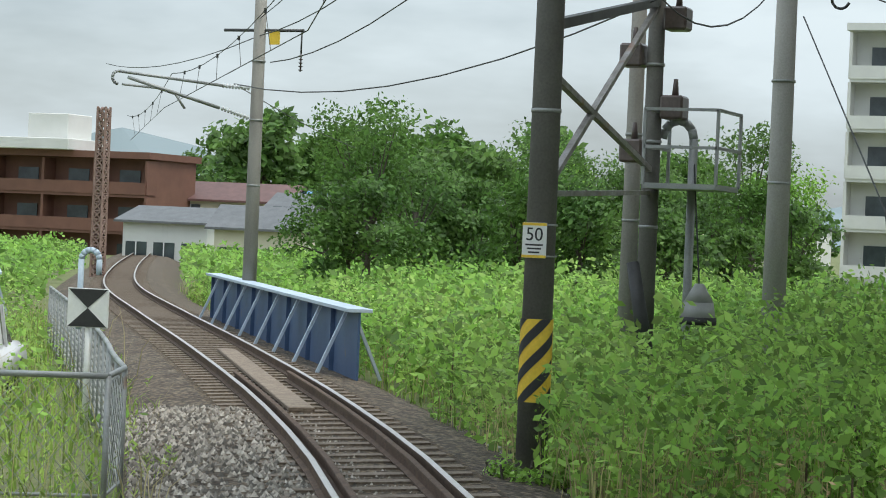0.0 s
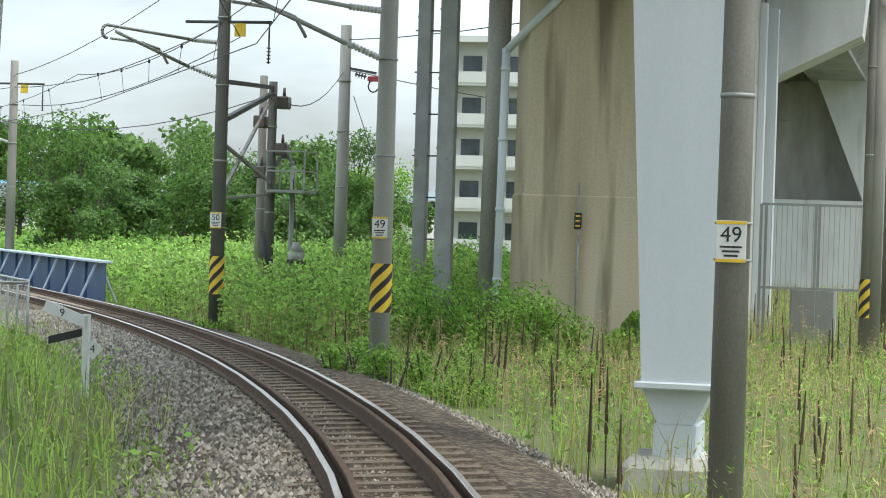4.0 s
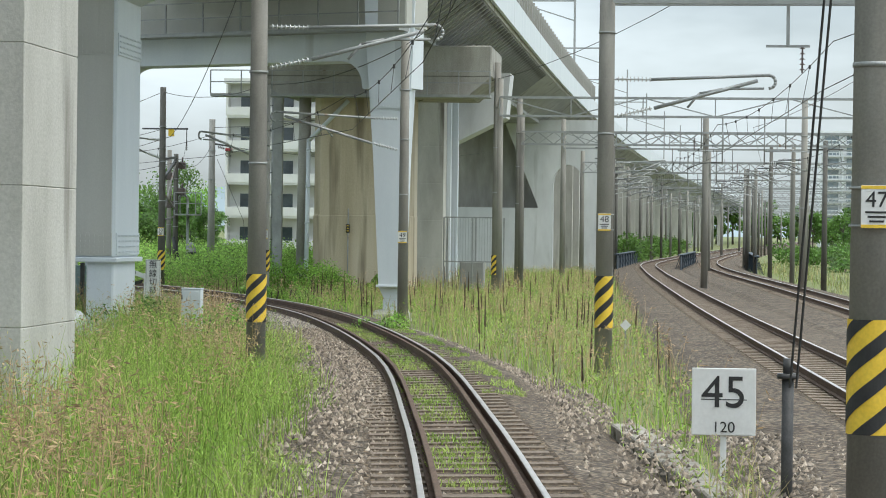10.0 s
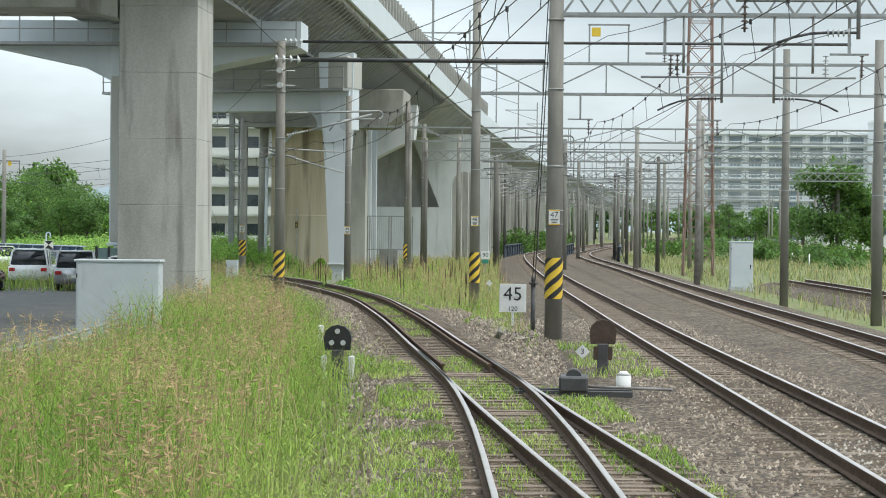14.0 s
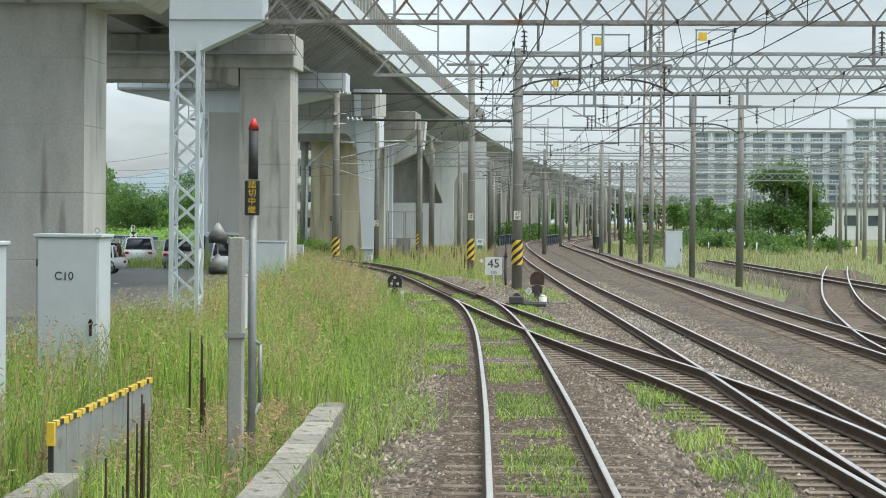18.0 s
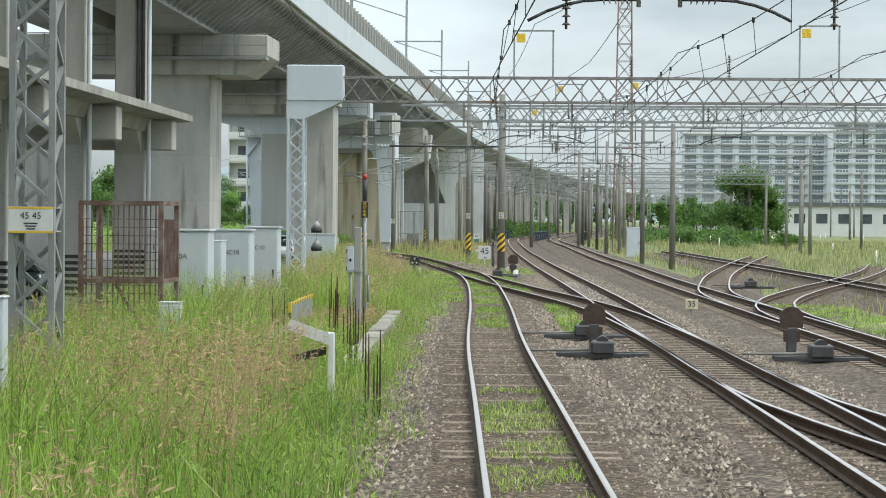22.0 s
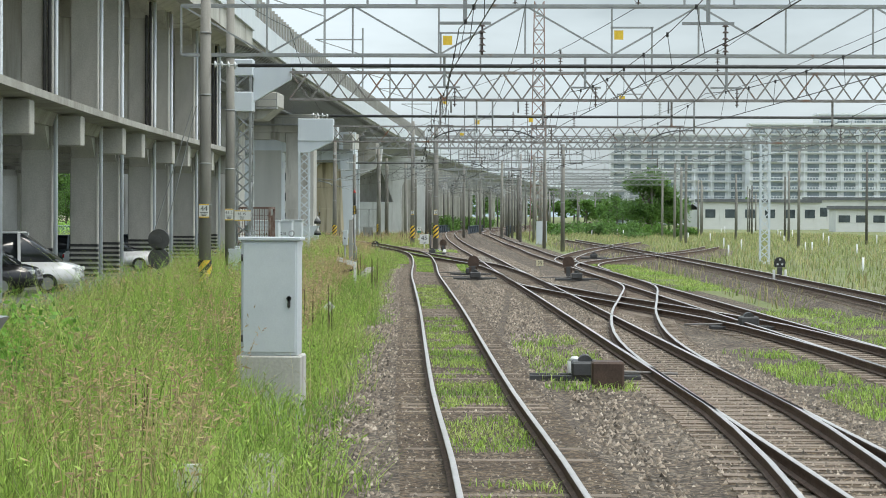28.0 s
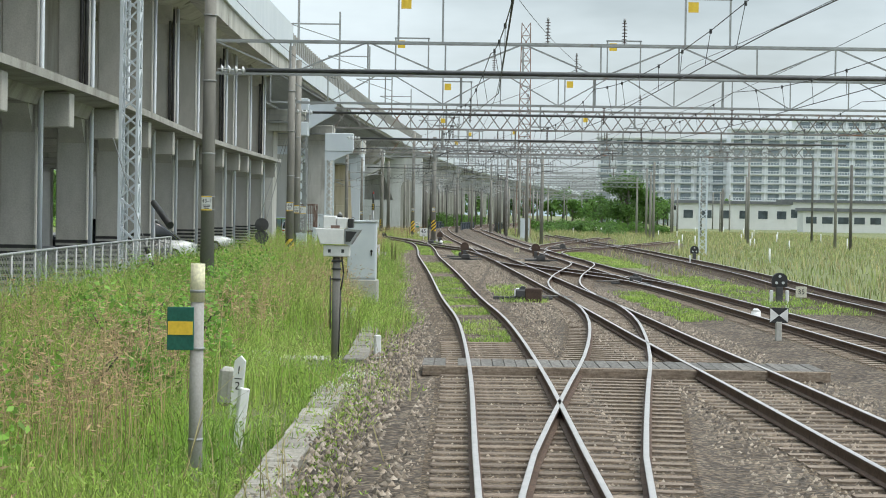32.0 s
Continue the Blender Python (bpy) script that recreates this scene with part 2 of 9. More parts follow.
M_WHITE = mat("white_enamel", [(0.68, 0.68, 0.66), (0.78, 0.78, 0.76)], 5, 0.45, 0, bump=0, fine=0.04)
M_CAB = mat("cabinet_paint", [(0.52, 0.56, 0.59), (0.60, 0.64, 0.66)], 1.6, 0.45, 0, bump=0.04, bump_scale=40, fine=0.04, spots=((0.42, 0.44, 0.43), 2.2, 0.68, (1, 1, 0.2)))
M_BLUE_GIRDER = mat("girder_blue_paint", [(0.045, 0.085, 0.17), (0.07, 0.12, 0.23)], 1.2, 0.5, 0, bump=0.08, bump_scale=30, fine=0.12, spots=((0.16, 0.14, 0.12), 1.5, 0.66))
M_BLUE_PALE = mat("girder_pale_paint", [(0.40, 0.50, 0.60), (0.50, 0.58, 0.66)], 1.2, 0.5, 0, bump=0.05, fine=0.08)
M_GRASS = leafy("grass_blades", [(0.15, 0.29, 0.05), (0.32, 0.46, 0.09), (0.50, 0.56, 0.19)], 0.6)
M_SEED = leafy("grass_seed_heads", [(0.40, 0.26, 0.15), (0.55, 0.39, 0.23), (0.50, 0.42, 0.22)], 0.5)
M_VINE = leafy("bank_vine_leaves", [(0.17, 0.34, 0.055), (0.29, 0.47, 0.095), (0.44, 0.58, 0.16)], 0.6)
M_MESH_TEAL = mat("teal_mesh_panel", [(0.20, 0.29, 0.29), (0.30, 0.39, 0.38)], 3, 0.7, 0.1, bump=0.4, bump_scale=60, fine=0.35)
M_YARD = leafy("yard_grass_blades", [(0.17, 0.23, 0.065), (0.29, 0.33, 0.12), (0.40, 0.38, 0.19)], 0.5)
M_DRY = leafy("dry_grass", [(0.34, 0.29, 0.13), (0.48, 0.41, 0.21), (0.40, 0.39, 0.16)], 0.4)
M_LEAF = leafy("shrub_leaves", [(0.13, 0.28, 0.045), (0.22, 0.41, 0.07), (0.34, 0.50, 0.11)], 0.55)
M_LEAF_DARK = leafy("tree_leaves", [(0.065, 0.145, 0.03), (0.11, 0.21, 0.045), (0.16, 0.265, 0.06)], 0.5)
M_DOCK = mat("dock_seed_stalk", [(0.05, 0.035, 0.02), (0.11, 0.07, 0.04)], 6, 0.9, bump=0, island=0.4)
M_BARK = mat("bark", [(0.06, 0.05, 0.04), (0.12, 0.10, 0.08)], 5, 0.95, bump=0.5, bump_scale=20)
M_ASPHALT = mat("asphalt", [(0.11, 0.108, 0.104), (0.17, 0.167, 0.16)], 1.2, 0.9, bump=0.3, bump_scale=60, fine=0.2)
M_PLASTIC_GREY = mat("grey_plastic", [(0.30, 0.30, 0.29), (0.38, 0.38, 0.37)], 2, 0.5, 0, bump=0, fine=0.05)

# ---- mesh helpers ----


def mesh_ob(name, bm, material, parent=None, label="", smooth=False):
    me = bpy.data.meshes.new(name)
    bm.normal_update()
    bm.to_mesh(me)
    bm.free()
    for m in material if isinstance(material, (list, tuple)) else [material]:
        me.materials.append(m)
    if smooth:
        for p in me.polygons:
            p.use_smooth = True
    ob = new(name, me)
    if parent is not None:
        ob.parent = parent
    if label:
        tagged(ob, label)
    return ob


part = mesh_ob


def empty(name, at=(0, 0, 0), rz=0.0, label="", category="", group="", kind=""):
    ob = new(name)
    ob.empty_display_size = 0.2
    ob.matrix_basis = pose(*at, 0, 0, rz)
    return tagged(ob, label, category, group, kind)


def box(bm, x0, x1, y0, y1, z0, z1, bevel=0.0, mi=0):
    r = bmesh.ops.create_cube(bm, size=1.0)
    vs = r["verts"]
    for v in vs:
        v.co = Vector(((x0 + x1) / 2 + v.co.x * (x1 - x0), (y0 + y1) / 2 + v.co.y * (y1 - y0), (z0 + z1) / 2 + v.co.z * (z1 - z0)))
    fs = {f for v in vs for f in v.link_faces}
    for f in fs:
        f.material_index = mi
    if bevel:
        es = list({e for v in vs for e in v.link_edges})
        r2 = bmesh.ops.bevel(bm, geom=es, offset=bevel, segments=1, affect="EDGES", profile=0.5)
        for f in r2["faces"]:
            f.material_index = mi
    return vs


def rod(bm, a, b, r0, r1=None, n=8, caps=True, mi=0):
    """A tapered round bar from a to b."""
    a, b = Vector(a), Vector(b)
    d = b - a
    r1 = r0 if r1 is None else r1
    if d.length < 1e-6:
        return
    q = d.to_track_quat("Z", "Y").to_matrix()
    rings = []
    for p, r in ((a, r0), (b, r1)):
        rings.append([bm.verts.new(p + q @ Vector((r * math.cos(2 * math.pi * i / n), r * math.sin(2 * math.pi * i / n), 0))) for i in range(n)])
    for i in range(n):
        f = bm.faces.new((rings[0][i], rings[0][(i + 1) % n], rings[1][(i + 1) % n], rings[1][i]))
        f.material_index = mi
        f.smooth = n > 5
    if caps:
        bm.faces.new(rings[0][::-1]).material_index = mi
        bm.faces.new(rings[1]).material_index = mi


def bar(bm, a, b, w, h=None, mi=0):
    """A square bar from a to b."""
    a, b = Vector(a), Vector(b)
    h = h or w
    d = b - a
    q = d.to_track_quat("Z", "Y").to_matrix()
    rings = []
    for p in (a, b):
        rings.append([bm.verts.new(p + q @ Vector(c)) for c in ((-w / 2, -h / 2, 0), (w / 2, -h / 2, 0), (w / 2, h / 2, 0), (-w / 2, h / 2, 0))])
    for i in range(4):
        bm.faces.new((rings[0][i], rings[0][(i + 1) % 4], rings[1][(i + 1) % 4], rings[1][i])).material_index = mi
    bm.faces.new(rings[0][::-1]).material_index = mi
    bm.faces.new(rings[1]).material_index = mi


def prism(bm, outline, axis_a, axis_b, mi=0):
    """Extrude a closed outline of 3D points from offset axis_a to axis_b."""
    A = [bm.verts.new(Vector(p) + Vector(axis_a)) for p in outline]
    B = [bm.verts.new(Vector(p) + Vector(axis_b)) for p in outline]
    n = len(outline)
    fs = [bm.faces.new(A[::-1]), bm.faces.new(B)]
    for i in range(n):
        fs.append(bm.faces.new((A[i], A[(i + 1) % n], B[(i + 1) % n], B[i])))
    for f in fs:
        f.material_index = mi
    bmesh.ops.recalc_face_normals(bm, faces=fs)


def from_arrays(name, verts, faces, material, parent=None):
    """One mesh from numpy vertices (n,3) and faces (m,k)."""
    me = bpy.data.meshes.new(name)
    k = faces.shape[1]
    me.vertices.add(len(verts))
    me.vertices.foreach_set("co", np.ascontiguousarray(verts, dtype=np.float32).ravel())
    me.loops.add(faces.size)
    me.loops.foreach_set("vertex_index", np.ascontiguousarray(faces, dtype=np.int32).ravel())
    me.polygons.add(len(faces))
    me.polygons.foreach_set("loop_start", np.arange(0, faces.size, k, dtype=np.int32))
    me.polygons.foreach_set("loop_total", np.full(len(faces), k, dtype=np.int32))
    me.update(calc_edges=True)
    me.materials.append(material)
    ob = new(name, me)
    if parent is not None:
        ob.parent = parent
    return ob


def spline(pts, step=1.5):
    """Smooth even points through plan points (x, y)."""
    P = np.array(pts, float)
    P = np.vstack([2 * P[0] - P[1], P, 2 * P[-1] - P[-2]])
    out = []
    for i in range(1, len(P) - 2):
        p0, p1, p2, p3 = P[i - 1], P[i], P[i + 1], P[i + 2]
        t0, t1 = 0.0, np.linalg.norm(p1 - p0) ** 0.5
        t2 = t1 + np.linalg.norm(p2 - p1) ** 0.5
        t3 = t2 + np.linalg.norm(p3 - p2) ** 0.5
        n = max(2, int(np.linalg.norm(p2 - p1) / step))
        for k in range(n):
            t = t1 + (t2 - t1) * k / n
            a1 = (t1 - t) / (t1 - t0) * p0 + (t - t0) / (t1 - t0) * p1
            a2 = (t2 - t) / (t2 - t1) * p1 + (t - t1) / (t2 - t1) * p2
            a3 = (t3 - t) / (t3 - t2) * p2 + (t - t2) / (t3 - t2) * p3
            b1 = (t2 - t) / (t2 - t0) * a1 + (t - t0) / (t2 - t0) * a2
            b2 = (t3 - t) / (t3 - t1) * a2 + (t - t1) / (t3 - t1) * a3
            out.append((t2 - t) / (t2 - t1) * b1 + (t - t1) / (t2 - t1) * b2)
    out.append(P[-2])
    return np.array(out)


def sides(C):
    """Unit normals to the right of the way along plan points."""
    d = np.gradient(C, axis=0)
    d /= np.linalg.norm(d, axis=1)[:, None]
    return np.stack([d[:, 1], -d[:, 0]], 1)


def sweep(bm, C, profile, mi=None, close=True):
    """Sweep a profile of (sideways, z) along plan points. mi: material index a profile edge."""
    N = sides(C)
    rows = []
    for c, nn in zip(C, N):
        rows.append([bm.verts.new((c[0] + nn[0] * s, c[1] + nn[1] * s, z)) for s, z in profile])
    k = len(profile)
    for a, b in zip(rows[:-1], rows[1:]):
        for i in range(k if close else k - 1):
            f = bm.faces.new((a[i], b[i], b[(i + 1) % k], a[(i + 1) % k]))
            if mi:
                f.material_index = mi[i]
    if close:
        bm.faces.new(rows[0])
        bm.faces.new(rows[-1][::-1])


def along(C, every, start=0.0):
    """Even stations on plan points: place and heading."""
    seg = np.linalg.norm(np.diff(C, axis=0), axis=1)
    s = np.r_[0, np.cumsum(seg)]
    d = np.gradient(C, axis=0)
    res = []
    for v in np.arange(start, s[-1], every):
        res.append((np.interp(v, s, C[:, 0]), np.interp(v, s, C[:, 1]), math.atan2(np.interp(v, s, d[:, 1]), np.interp(v, s, d[:, 0]))))
    return res


def text(body, size, at, rot, material, parent, name="lettering"):
    cu = bpy.data.curves.new(name, "FONT")
    cu.body, cu.size, cu.extrude = body, size, 0.002
    cu.align_x, cu.align_y = "CENTER", "CENTER"
    cu.materials.append(material)
    tmp = bpy.data.objects.new(name, cu)
    scene.collection.objects.link(tmp)
    dg = bpy.context.evaluated_depsgraph_get()
    me = bpy.data.meshes.new_from_object(tmp.evaluated_get(dg))
    bpy.data.objects.remove(tmp)
    ob = new(name, me)
    ob.parent = parent
    ob.matrix_basis = pose(*at, *rot)
    return ob


# ---- ground ----
bm = bmesh.new()
box(bm, -1500, 3200, -2200, 2200, -1.2, -0.55)
ground = mesh_ob("ground", bm, M_SOIL)
tagged(ground, "level weedy soil of the railway land", "ground", kind="structure")

# ---- tracks ----
LINE_A = [(-330, -29.4), (-300, -28.0), (-262, -26.2), (-241.5, -25.5), (-225.4, -25.05), (-209.3, -24.4), (-197.3, -23.65), (-169.2, -22.1), (-152.1, -21.1), (-135.8, -20.15), (-115.05, -19.15), (-93.2, -17.9), (-79.6, -16.75), (-67.8, -15.2), (-51.25, -12.95), (-35.4, -10.35), (-14.5, -5.15), (-0.9, 0.04), (11.1, 6.0), (19.1, 10.6), (30.2, 17.6), (42, 25.3), (59.5, 36.5), (85, 51), (150, 86)]
LINE_B = [(-70.5, -15.58), (-79.7, -16.8), (-87.0, -17.8), (-98, -19.4), (-107, -20.85), (-113, -21.8), (-119, -22.58), (-126, -23.2), (-134, -23.8), (-143, -24.35)]
LINE_C = [(-330, -33.9), (-228, -28.85), (-216, -28.2), (-201, -27.45), (-185, -26.6), (-166, -25.6), (-144, -24.4), (-125, -23.3), (-109, -22.5), (-83, -21.05), (-64, -19.95), (-40, -18.7), (-10, -17.2), (30, -15.5), (67, -14.15), (100, -13.5), (155, -15.8), (250, -21.5), (500, -40), (900, -72)]
LINE_D = [(-330, -38.6), (-186, -30.6), (-160, -29.15), (-142, -28.15), (-116, -26.75), (-86, -25.2), (-60, -24.15), (-38, -23.1), (-10, -22.0), (25, -20.7), (60, -19.2), (90, -18.4), (120, -18.6), (155, -20.1), (250, -25.5), (500, -44), (900, -76)]
LINE_E = [(-300, -27.8), (-262, -26.25), (-250, -25.95), (-241.4, -25.87), (-231, -26.4), (-222, -26.95), (-213, -27.32), (-206, -27.45), (-199, -27.35), (-192, -27.0)]
LINE_X = [(-200, -27.4), (-193, -27.05), (-187, -26.85), (-181, -26.82), (-171, -27.15), (-160, -27.8), (-149, -28.35), (-140, -28.05)]
LINE_Y = [(-134, -23.85), (-143, -24.32), (-149, -24.8), (-154, -25.6), (-160, -26.65), (-168, -28.2), (-176, -29.6), (-184, -30.4), (-194, -31.05)]
LINE_F = [(-330, -41), (-250, -37.5), (-189, -35.2), (-162, -35.1), (-102, -33.4), (-60, -31.5), (0, -28.5)]
LINE_G = [(-128, -27.55), (-118, -27.3), (-110, -27.9), (-99, -29.8), (-83, -33.2), (-66, -36.4), (-45, -39.5)]
LINE_H = [(-116, -26.75), (-103, -26.45), (-89, -27.2), (-75, -28.3), (-46, -31.3), (-20, -34.3)]
HALF = 0.565


def rail_profile(off):
    return [(off - 0.062, -0.153), (off + 0.062, -0.153), (off + 0.062, -0.14), (off + 0.01, -0.125), (off + 0.01, -0.045), (off + 0.032, -0.036), (off + 0.032, -0.006), (off + 0.024, 0.0), (off - 0.024, 0.0), (off - 0.032, -0.006), (off - 0.032, -0.036), (off - 0.01, -0.045), (off - 0.01, -0.125), (off - 0.062, -0.14)]


RAIL_MI = [0, 0, 0, 0, 0, 0, 1, 1, 1, 0, 0, 0, 0, 0]
sleeper_bm = bmesh.new()
box(sleeper_bm, -0.11, 0.11, -1.02, 1.02, -0.30, -0.155, 0.012)
sleeper_me = bpy.data.meshes.new("sleeper")
sleeper_bm.to_mesh(sleeper_me)
sleeper_bm.free()
sleeper_me.materials.append(M_SLEEPER)


def canted(t, C):
    """Bank the curved branch: the outer rail stands higher, running out to level where the curve ends."""
    o = np.argsort(C[:, 0])
    px, py = C[o, 0], C[o, 1]
    for ob in t.children:
        if ob.name.startswith("sleeper") and not ob.name.startswith("sleeper_rest"):
            continue
        me = ob.data
        co = np.empty(len(me.vertices) * 3)
        me.vertices.foreach_get("co", co)
        co = co.reshape(-1, 3)
        y0 = np.interp(co[:, 0], px, py)
        sl = (np.interp(co[:, 0] + 1, px, py) - np.interp(co[:, 0] - 1, px, py)) / 2
        right = (y0 - co[:, 1]) / np.sqrt(1 + sl * sl)
        bank = 0.042 * np.clip((co[:, 0] + 65) / 30, 0, 1)
        co[:, 2] += bank * np.clip(right, -1.2, 1.2)
        me.vertices.foreach_set("co", co.ravel())
        me.update()


def track(pts, label, near=None, bed=2.3, zoff=0.0, guard=None, gap=0.6):
    """Rails, sleepers and ballast bed along a centre line."""
    C = spline(pts)
    t = empty("railway_track", (0, 0, 0), 0, label, "railway track", "tracks of the junction")
    for off in (-HALF, HALF):
        bm = bmesh.new()
        sweep(bm, C[::2], rail_profile(off), RAIL_MI)
        bmesh.ops.recalc_face_normals(bm, faces=bm.faces)
        mesh_ob("rail", bm, [M_RAILSIDE, M_RAILTOP], t)
    if guard:
        k = (C[:, 0] > guard[0]) & (C[:, 0] < guard[1])
        for off in (HALF - 0.16, 0.16 - HALF):
            bm = bmesh.new()
            sweep(bm, C[k][::2], rail_profile(off), [0] * 14)
            bmesh.ops.recalc_face_normals(bm, faces=bm.faces)
            mesh_ob("guard_rail", bm, M_RAILSIDE, t, "rusty brown guard rail inside the running rail")
    n = 0
    rest = bmesh.new()
    for x, y, a in along(C, gap):
        if near and near[0] < x < near[1] and n < 300:
            ob = new("sleeper", sleeper_me)
            ob.parent = t
            ob.matrix_basis = Matrix.Translation((x, y, zoff + random.uniform(-0.012, 0.008) - (0.022 if -216 < x < -75 else 0.0))) @ Matrix.Rotation(a + random.uniform(-0.012, 0.012), 4, "Z")
            n += 1
        else:
            c, s = math.cos(a), math.sin(a)
            vs = []
            for px, py, pz in ((-0.11, -1.02, -0.28), (0.11, -1.02, -0.28), (0.11, 1.02, -0.28), (-0.11, 1.02, -0.28), (-0.11, -1.02, -0.155), (0.11, -1.02, -0.155), (0.11, 1.02, -0.155), (-0.11, 1.02, -0.155)):
                vs.append(rest.verts.new((x + c * px - s * py, y + s * px + c * py, pz + zoff)))
            for q in ((4, 5, 6, 7), (0, 1, 5, 4), (1, 2, 6, 5), (2, 3, 7, 6), (3, 0, 4, 7)):
                rest.faces.new([vs[i] for i in q])
    if len(rest.verts):
        tagged(mesh_ob("sleeper_rest", rest, M_SLEEPER, t), kind="stuff")
    else:
        rest.free()
    bm = bmesh.new()
    sweep(bm, C, [(-bed - 0.9, -0.60), (-bed, -0.25 + zoff), (-1.1, -0.176 + zoff), (1.1, -0.176 + zoff), (bed, -0.25 + zoff), (bed + 0.9, -0.60)], [0, 0, 1, 0, 0], close=False)
    bmesh.ops.recalc_face_normals(bm, faces=bm.faces)
    tagged(mesh_ob("ballast_bed", bm, [M_BALLAST, M_BALLAST_RUST], t), kind="stuff")
    return t, C


TRACK_A, CA = track(LINE_A, "curved single track on grey ballast with polished rails", near=(-243, -70), bed=1.75, guard=(-76, 25))
canted(TRACK_A, CA)
TRACK_B, CB = track(LINE_B, "rusty connecting track through the turnout", bed=1.8, zoff=-0.004, gap=0.6)
TRACK_C, CC = track(LINE_C, "straight main line track on brown ballast", near=(-235, -60), bed=2.2, zoff=-0.008)
TRACK_D, CD = track(LINE_D, "second straight main line track on brown ballast", bed=2.2, zoff=-0.012)
TRACK_E, CE = track(LINE_E, "turnout track curving away between two lines", bed=1.8, zoff=-0.016)
TRACK_X, CX = track(LINE_X, "crossover track between the main lines", bed=1.6, zoff=-0.020)
TRACK_Y, CY = track(LINE_Y, "second crossover track of the scissors between the main lines", bed=1.6, zoff=-0.024)
TRACK_F, CF = track(LINE_F, "overgrown rusty siding in the grass", bed=1.3, zoff=-0.06)
TRACK_G, CG = track(LINE_G, "rusty siding curving off the main line", bed=1.2, zoff=-0.05)
TRACK_H, CH = track(LINE_H, "rusty siding lead with turnout", bed=1.2, zoff=-0.055)

# ---- railway viaduct ----
EDGE = [(-330, -17.5), (-200, -12.9), (-148, -9.8), (-80, -8.0), (0, -7.4), (80, -7.6), (160, -9.0), (260, -12.5), (500, -27), (900, -55)]
CV = spline(EDGE, 4.0)


def edge_y(x):
    return float(np.interp(x, CV[:, 0], CV[:, 1]))


viaduct = empty("railway_viaduct", (0, 0, 0), 0, "tall grey concrete railway viaduct with ribbed girders and noise barrier", "viaduct", kind="structure")
# deck with kerb, swept along its south edge (sideways is to the right, so the deck lies at negative offsets)
far = CV[CV[:, 0] > -106]
bm = bmesh.new()
sweep(bm, far, [(0, 12.3), (0, 13.0), (-11.4, 13.0), (-11.4, 12.3), (-9.6, 12.05), (-1.8, 12.05)])
bmesh.ops.recalc_face_normals(bm, faces=bm.faces)
mesh_ob("deck_slab", bm, M_CONC, viaduct)
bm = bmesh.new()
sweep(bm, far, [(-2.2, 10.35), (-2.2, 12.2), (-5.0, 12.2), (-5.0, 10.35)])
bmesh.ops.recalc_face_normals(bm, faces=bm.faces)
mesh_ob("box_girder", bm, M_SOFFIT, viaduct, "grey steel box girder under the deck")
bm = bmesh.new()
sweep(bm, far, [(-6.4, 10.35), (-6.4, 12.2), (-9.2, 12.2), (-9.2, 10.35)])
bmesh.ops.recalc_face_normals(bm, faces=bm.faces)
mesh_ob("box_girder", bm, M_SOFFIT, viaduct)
# overhang brackets, sloping panel and walkway
rib = bmesh.new()
prism(rib, [(0, 0.05, 12.25), (0, 2.2, 12.05), (0, 2.2, 10.6)], (-0.06, 0, 0), (0.06, 0, 0))
rib_me = bpy.data.meshes.new("bracket")
rib.to_mesh(rib_me)
rib.free()
rib_me.materials.append(M_STEEL_GREY)
for x, y, a in along(far, 2.4):
    if x < 130:
        o = new("bracket", rib_me)
        o.parent = viaduct
        o.matrix_basis = Matrix.Translation((x, y, 0)) @ Matrix.Rotation(a, 4, "Z")
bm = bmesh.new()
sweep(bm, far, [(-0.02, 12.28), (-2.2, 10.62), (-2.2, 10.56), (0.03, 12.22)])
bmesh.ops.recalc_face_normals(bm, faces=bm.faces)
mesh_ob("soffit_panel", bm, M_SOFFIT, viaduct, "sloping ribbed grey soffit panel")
srib = bmesh.new()
bar(srib, (0, 0.02, 12.16), (0, 2.2, 10.50), 0.07, 0.16)
srib_me = bpy.data.meshes.new("soffit_rib")
srib.to_mesh(srib_me)
srib.free()
srib_me.materials.append(M_SOFFIT)
for x, y, a in along(far, 1.2):
    if x < 60:
        o = new("soffit_rib", srib_me)
        o.parent = viaduct
        o.matrix_basis = Matrix.Translation((x, y, 0)) @ Matrix.Rotation(a, 4, "Z")
# parapet, barrier posts and panels
bm = bmesh.new()
sweep(bm, far, [(0.22, 12.5), (0.22, 13.9), (0.06, 13.9), (0.06, 12.5)])
bmesh.ops.recalc_face_normals(bm, faces=bm.faces)
mesh_ob("parapet", bm, M_STEEL_WHITE, viaduct, "pale parapet of the viaduct")
pan = bmesh.new()
box(pan, -0.92, 0.92, -0.05, 0.05, 13.9, 15.1, 0)
pan_me = bpy.data.meshes.new("barrier_panel")
pan.to_mesh(pan_me)
pan.free()
pan_me.materials.append(M_STEEL_GREY)
pst = bmesh.new()
box(pst, -0.06, 0.06, -0.16, 0.10, 13.0, 15.3, 0)
pst_me = bpy.data.meshes.new("barrier_post")
pst.to_mesh(pst_me)
pst.free()
pst_me.materials.append(M_CONC_DARK)
for x, y, a in along(far, 2.0):
    if x < 120:
        for nm, me in (("barrier_panel", pan_me), ("barrier_post", pst_me)):
            o = new(nm, me)
            o.parent = viaduct
            o.matrix_basis = Matrix.Translation((x + (1.0 if nm == "barrier_panel" else 0), y + 0.02, 0)) @ Matrix.Rotation(a, 4, "Z")
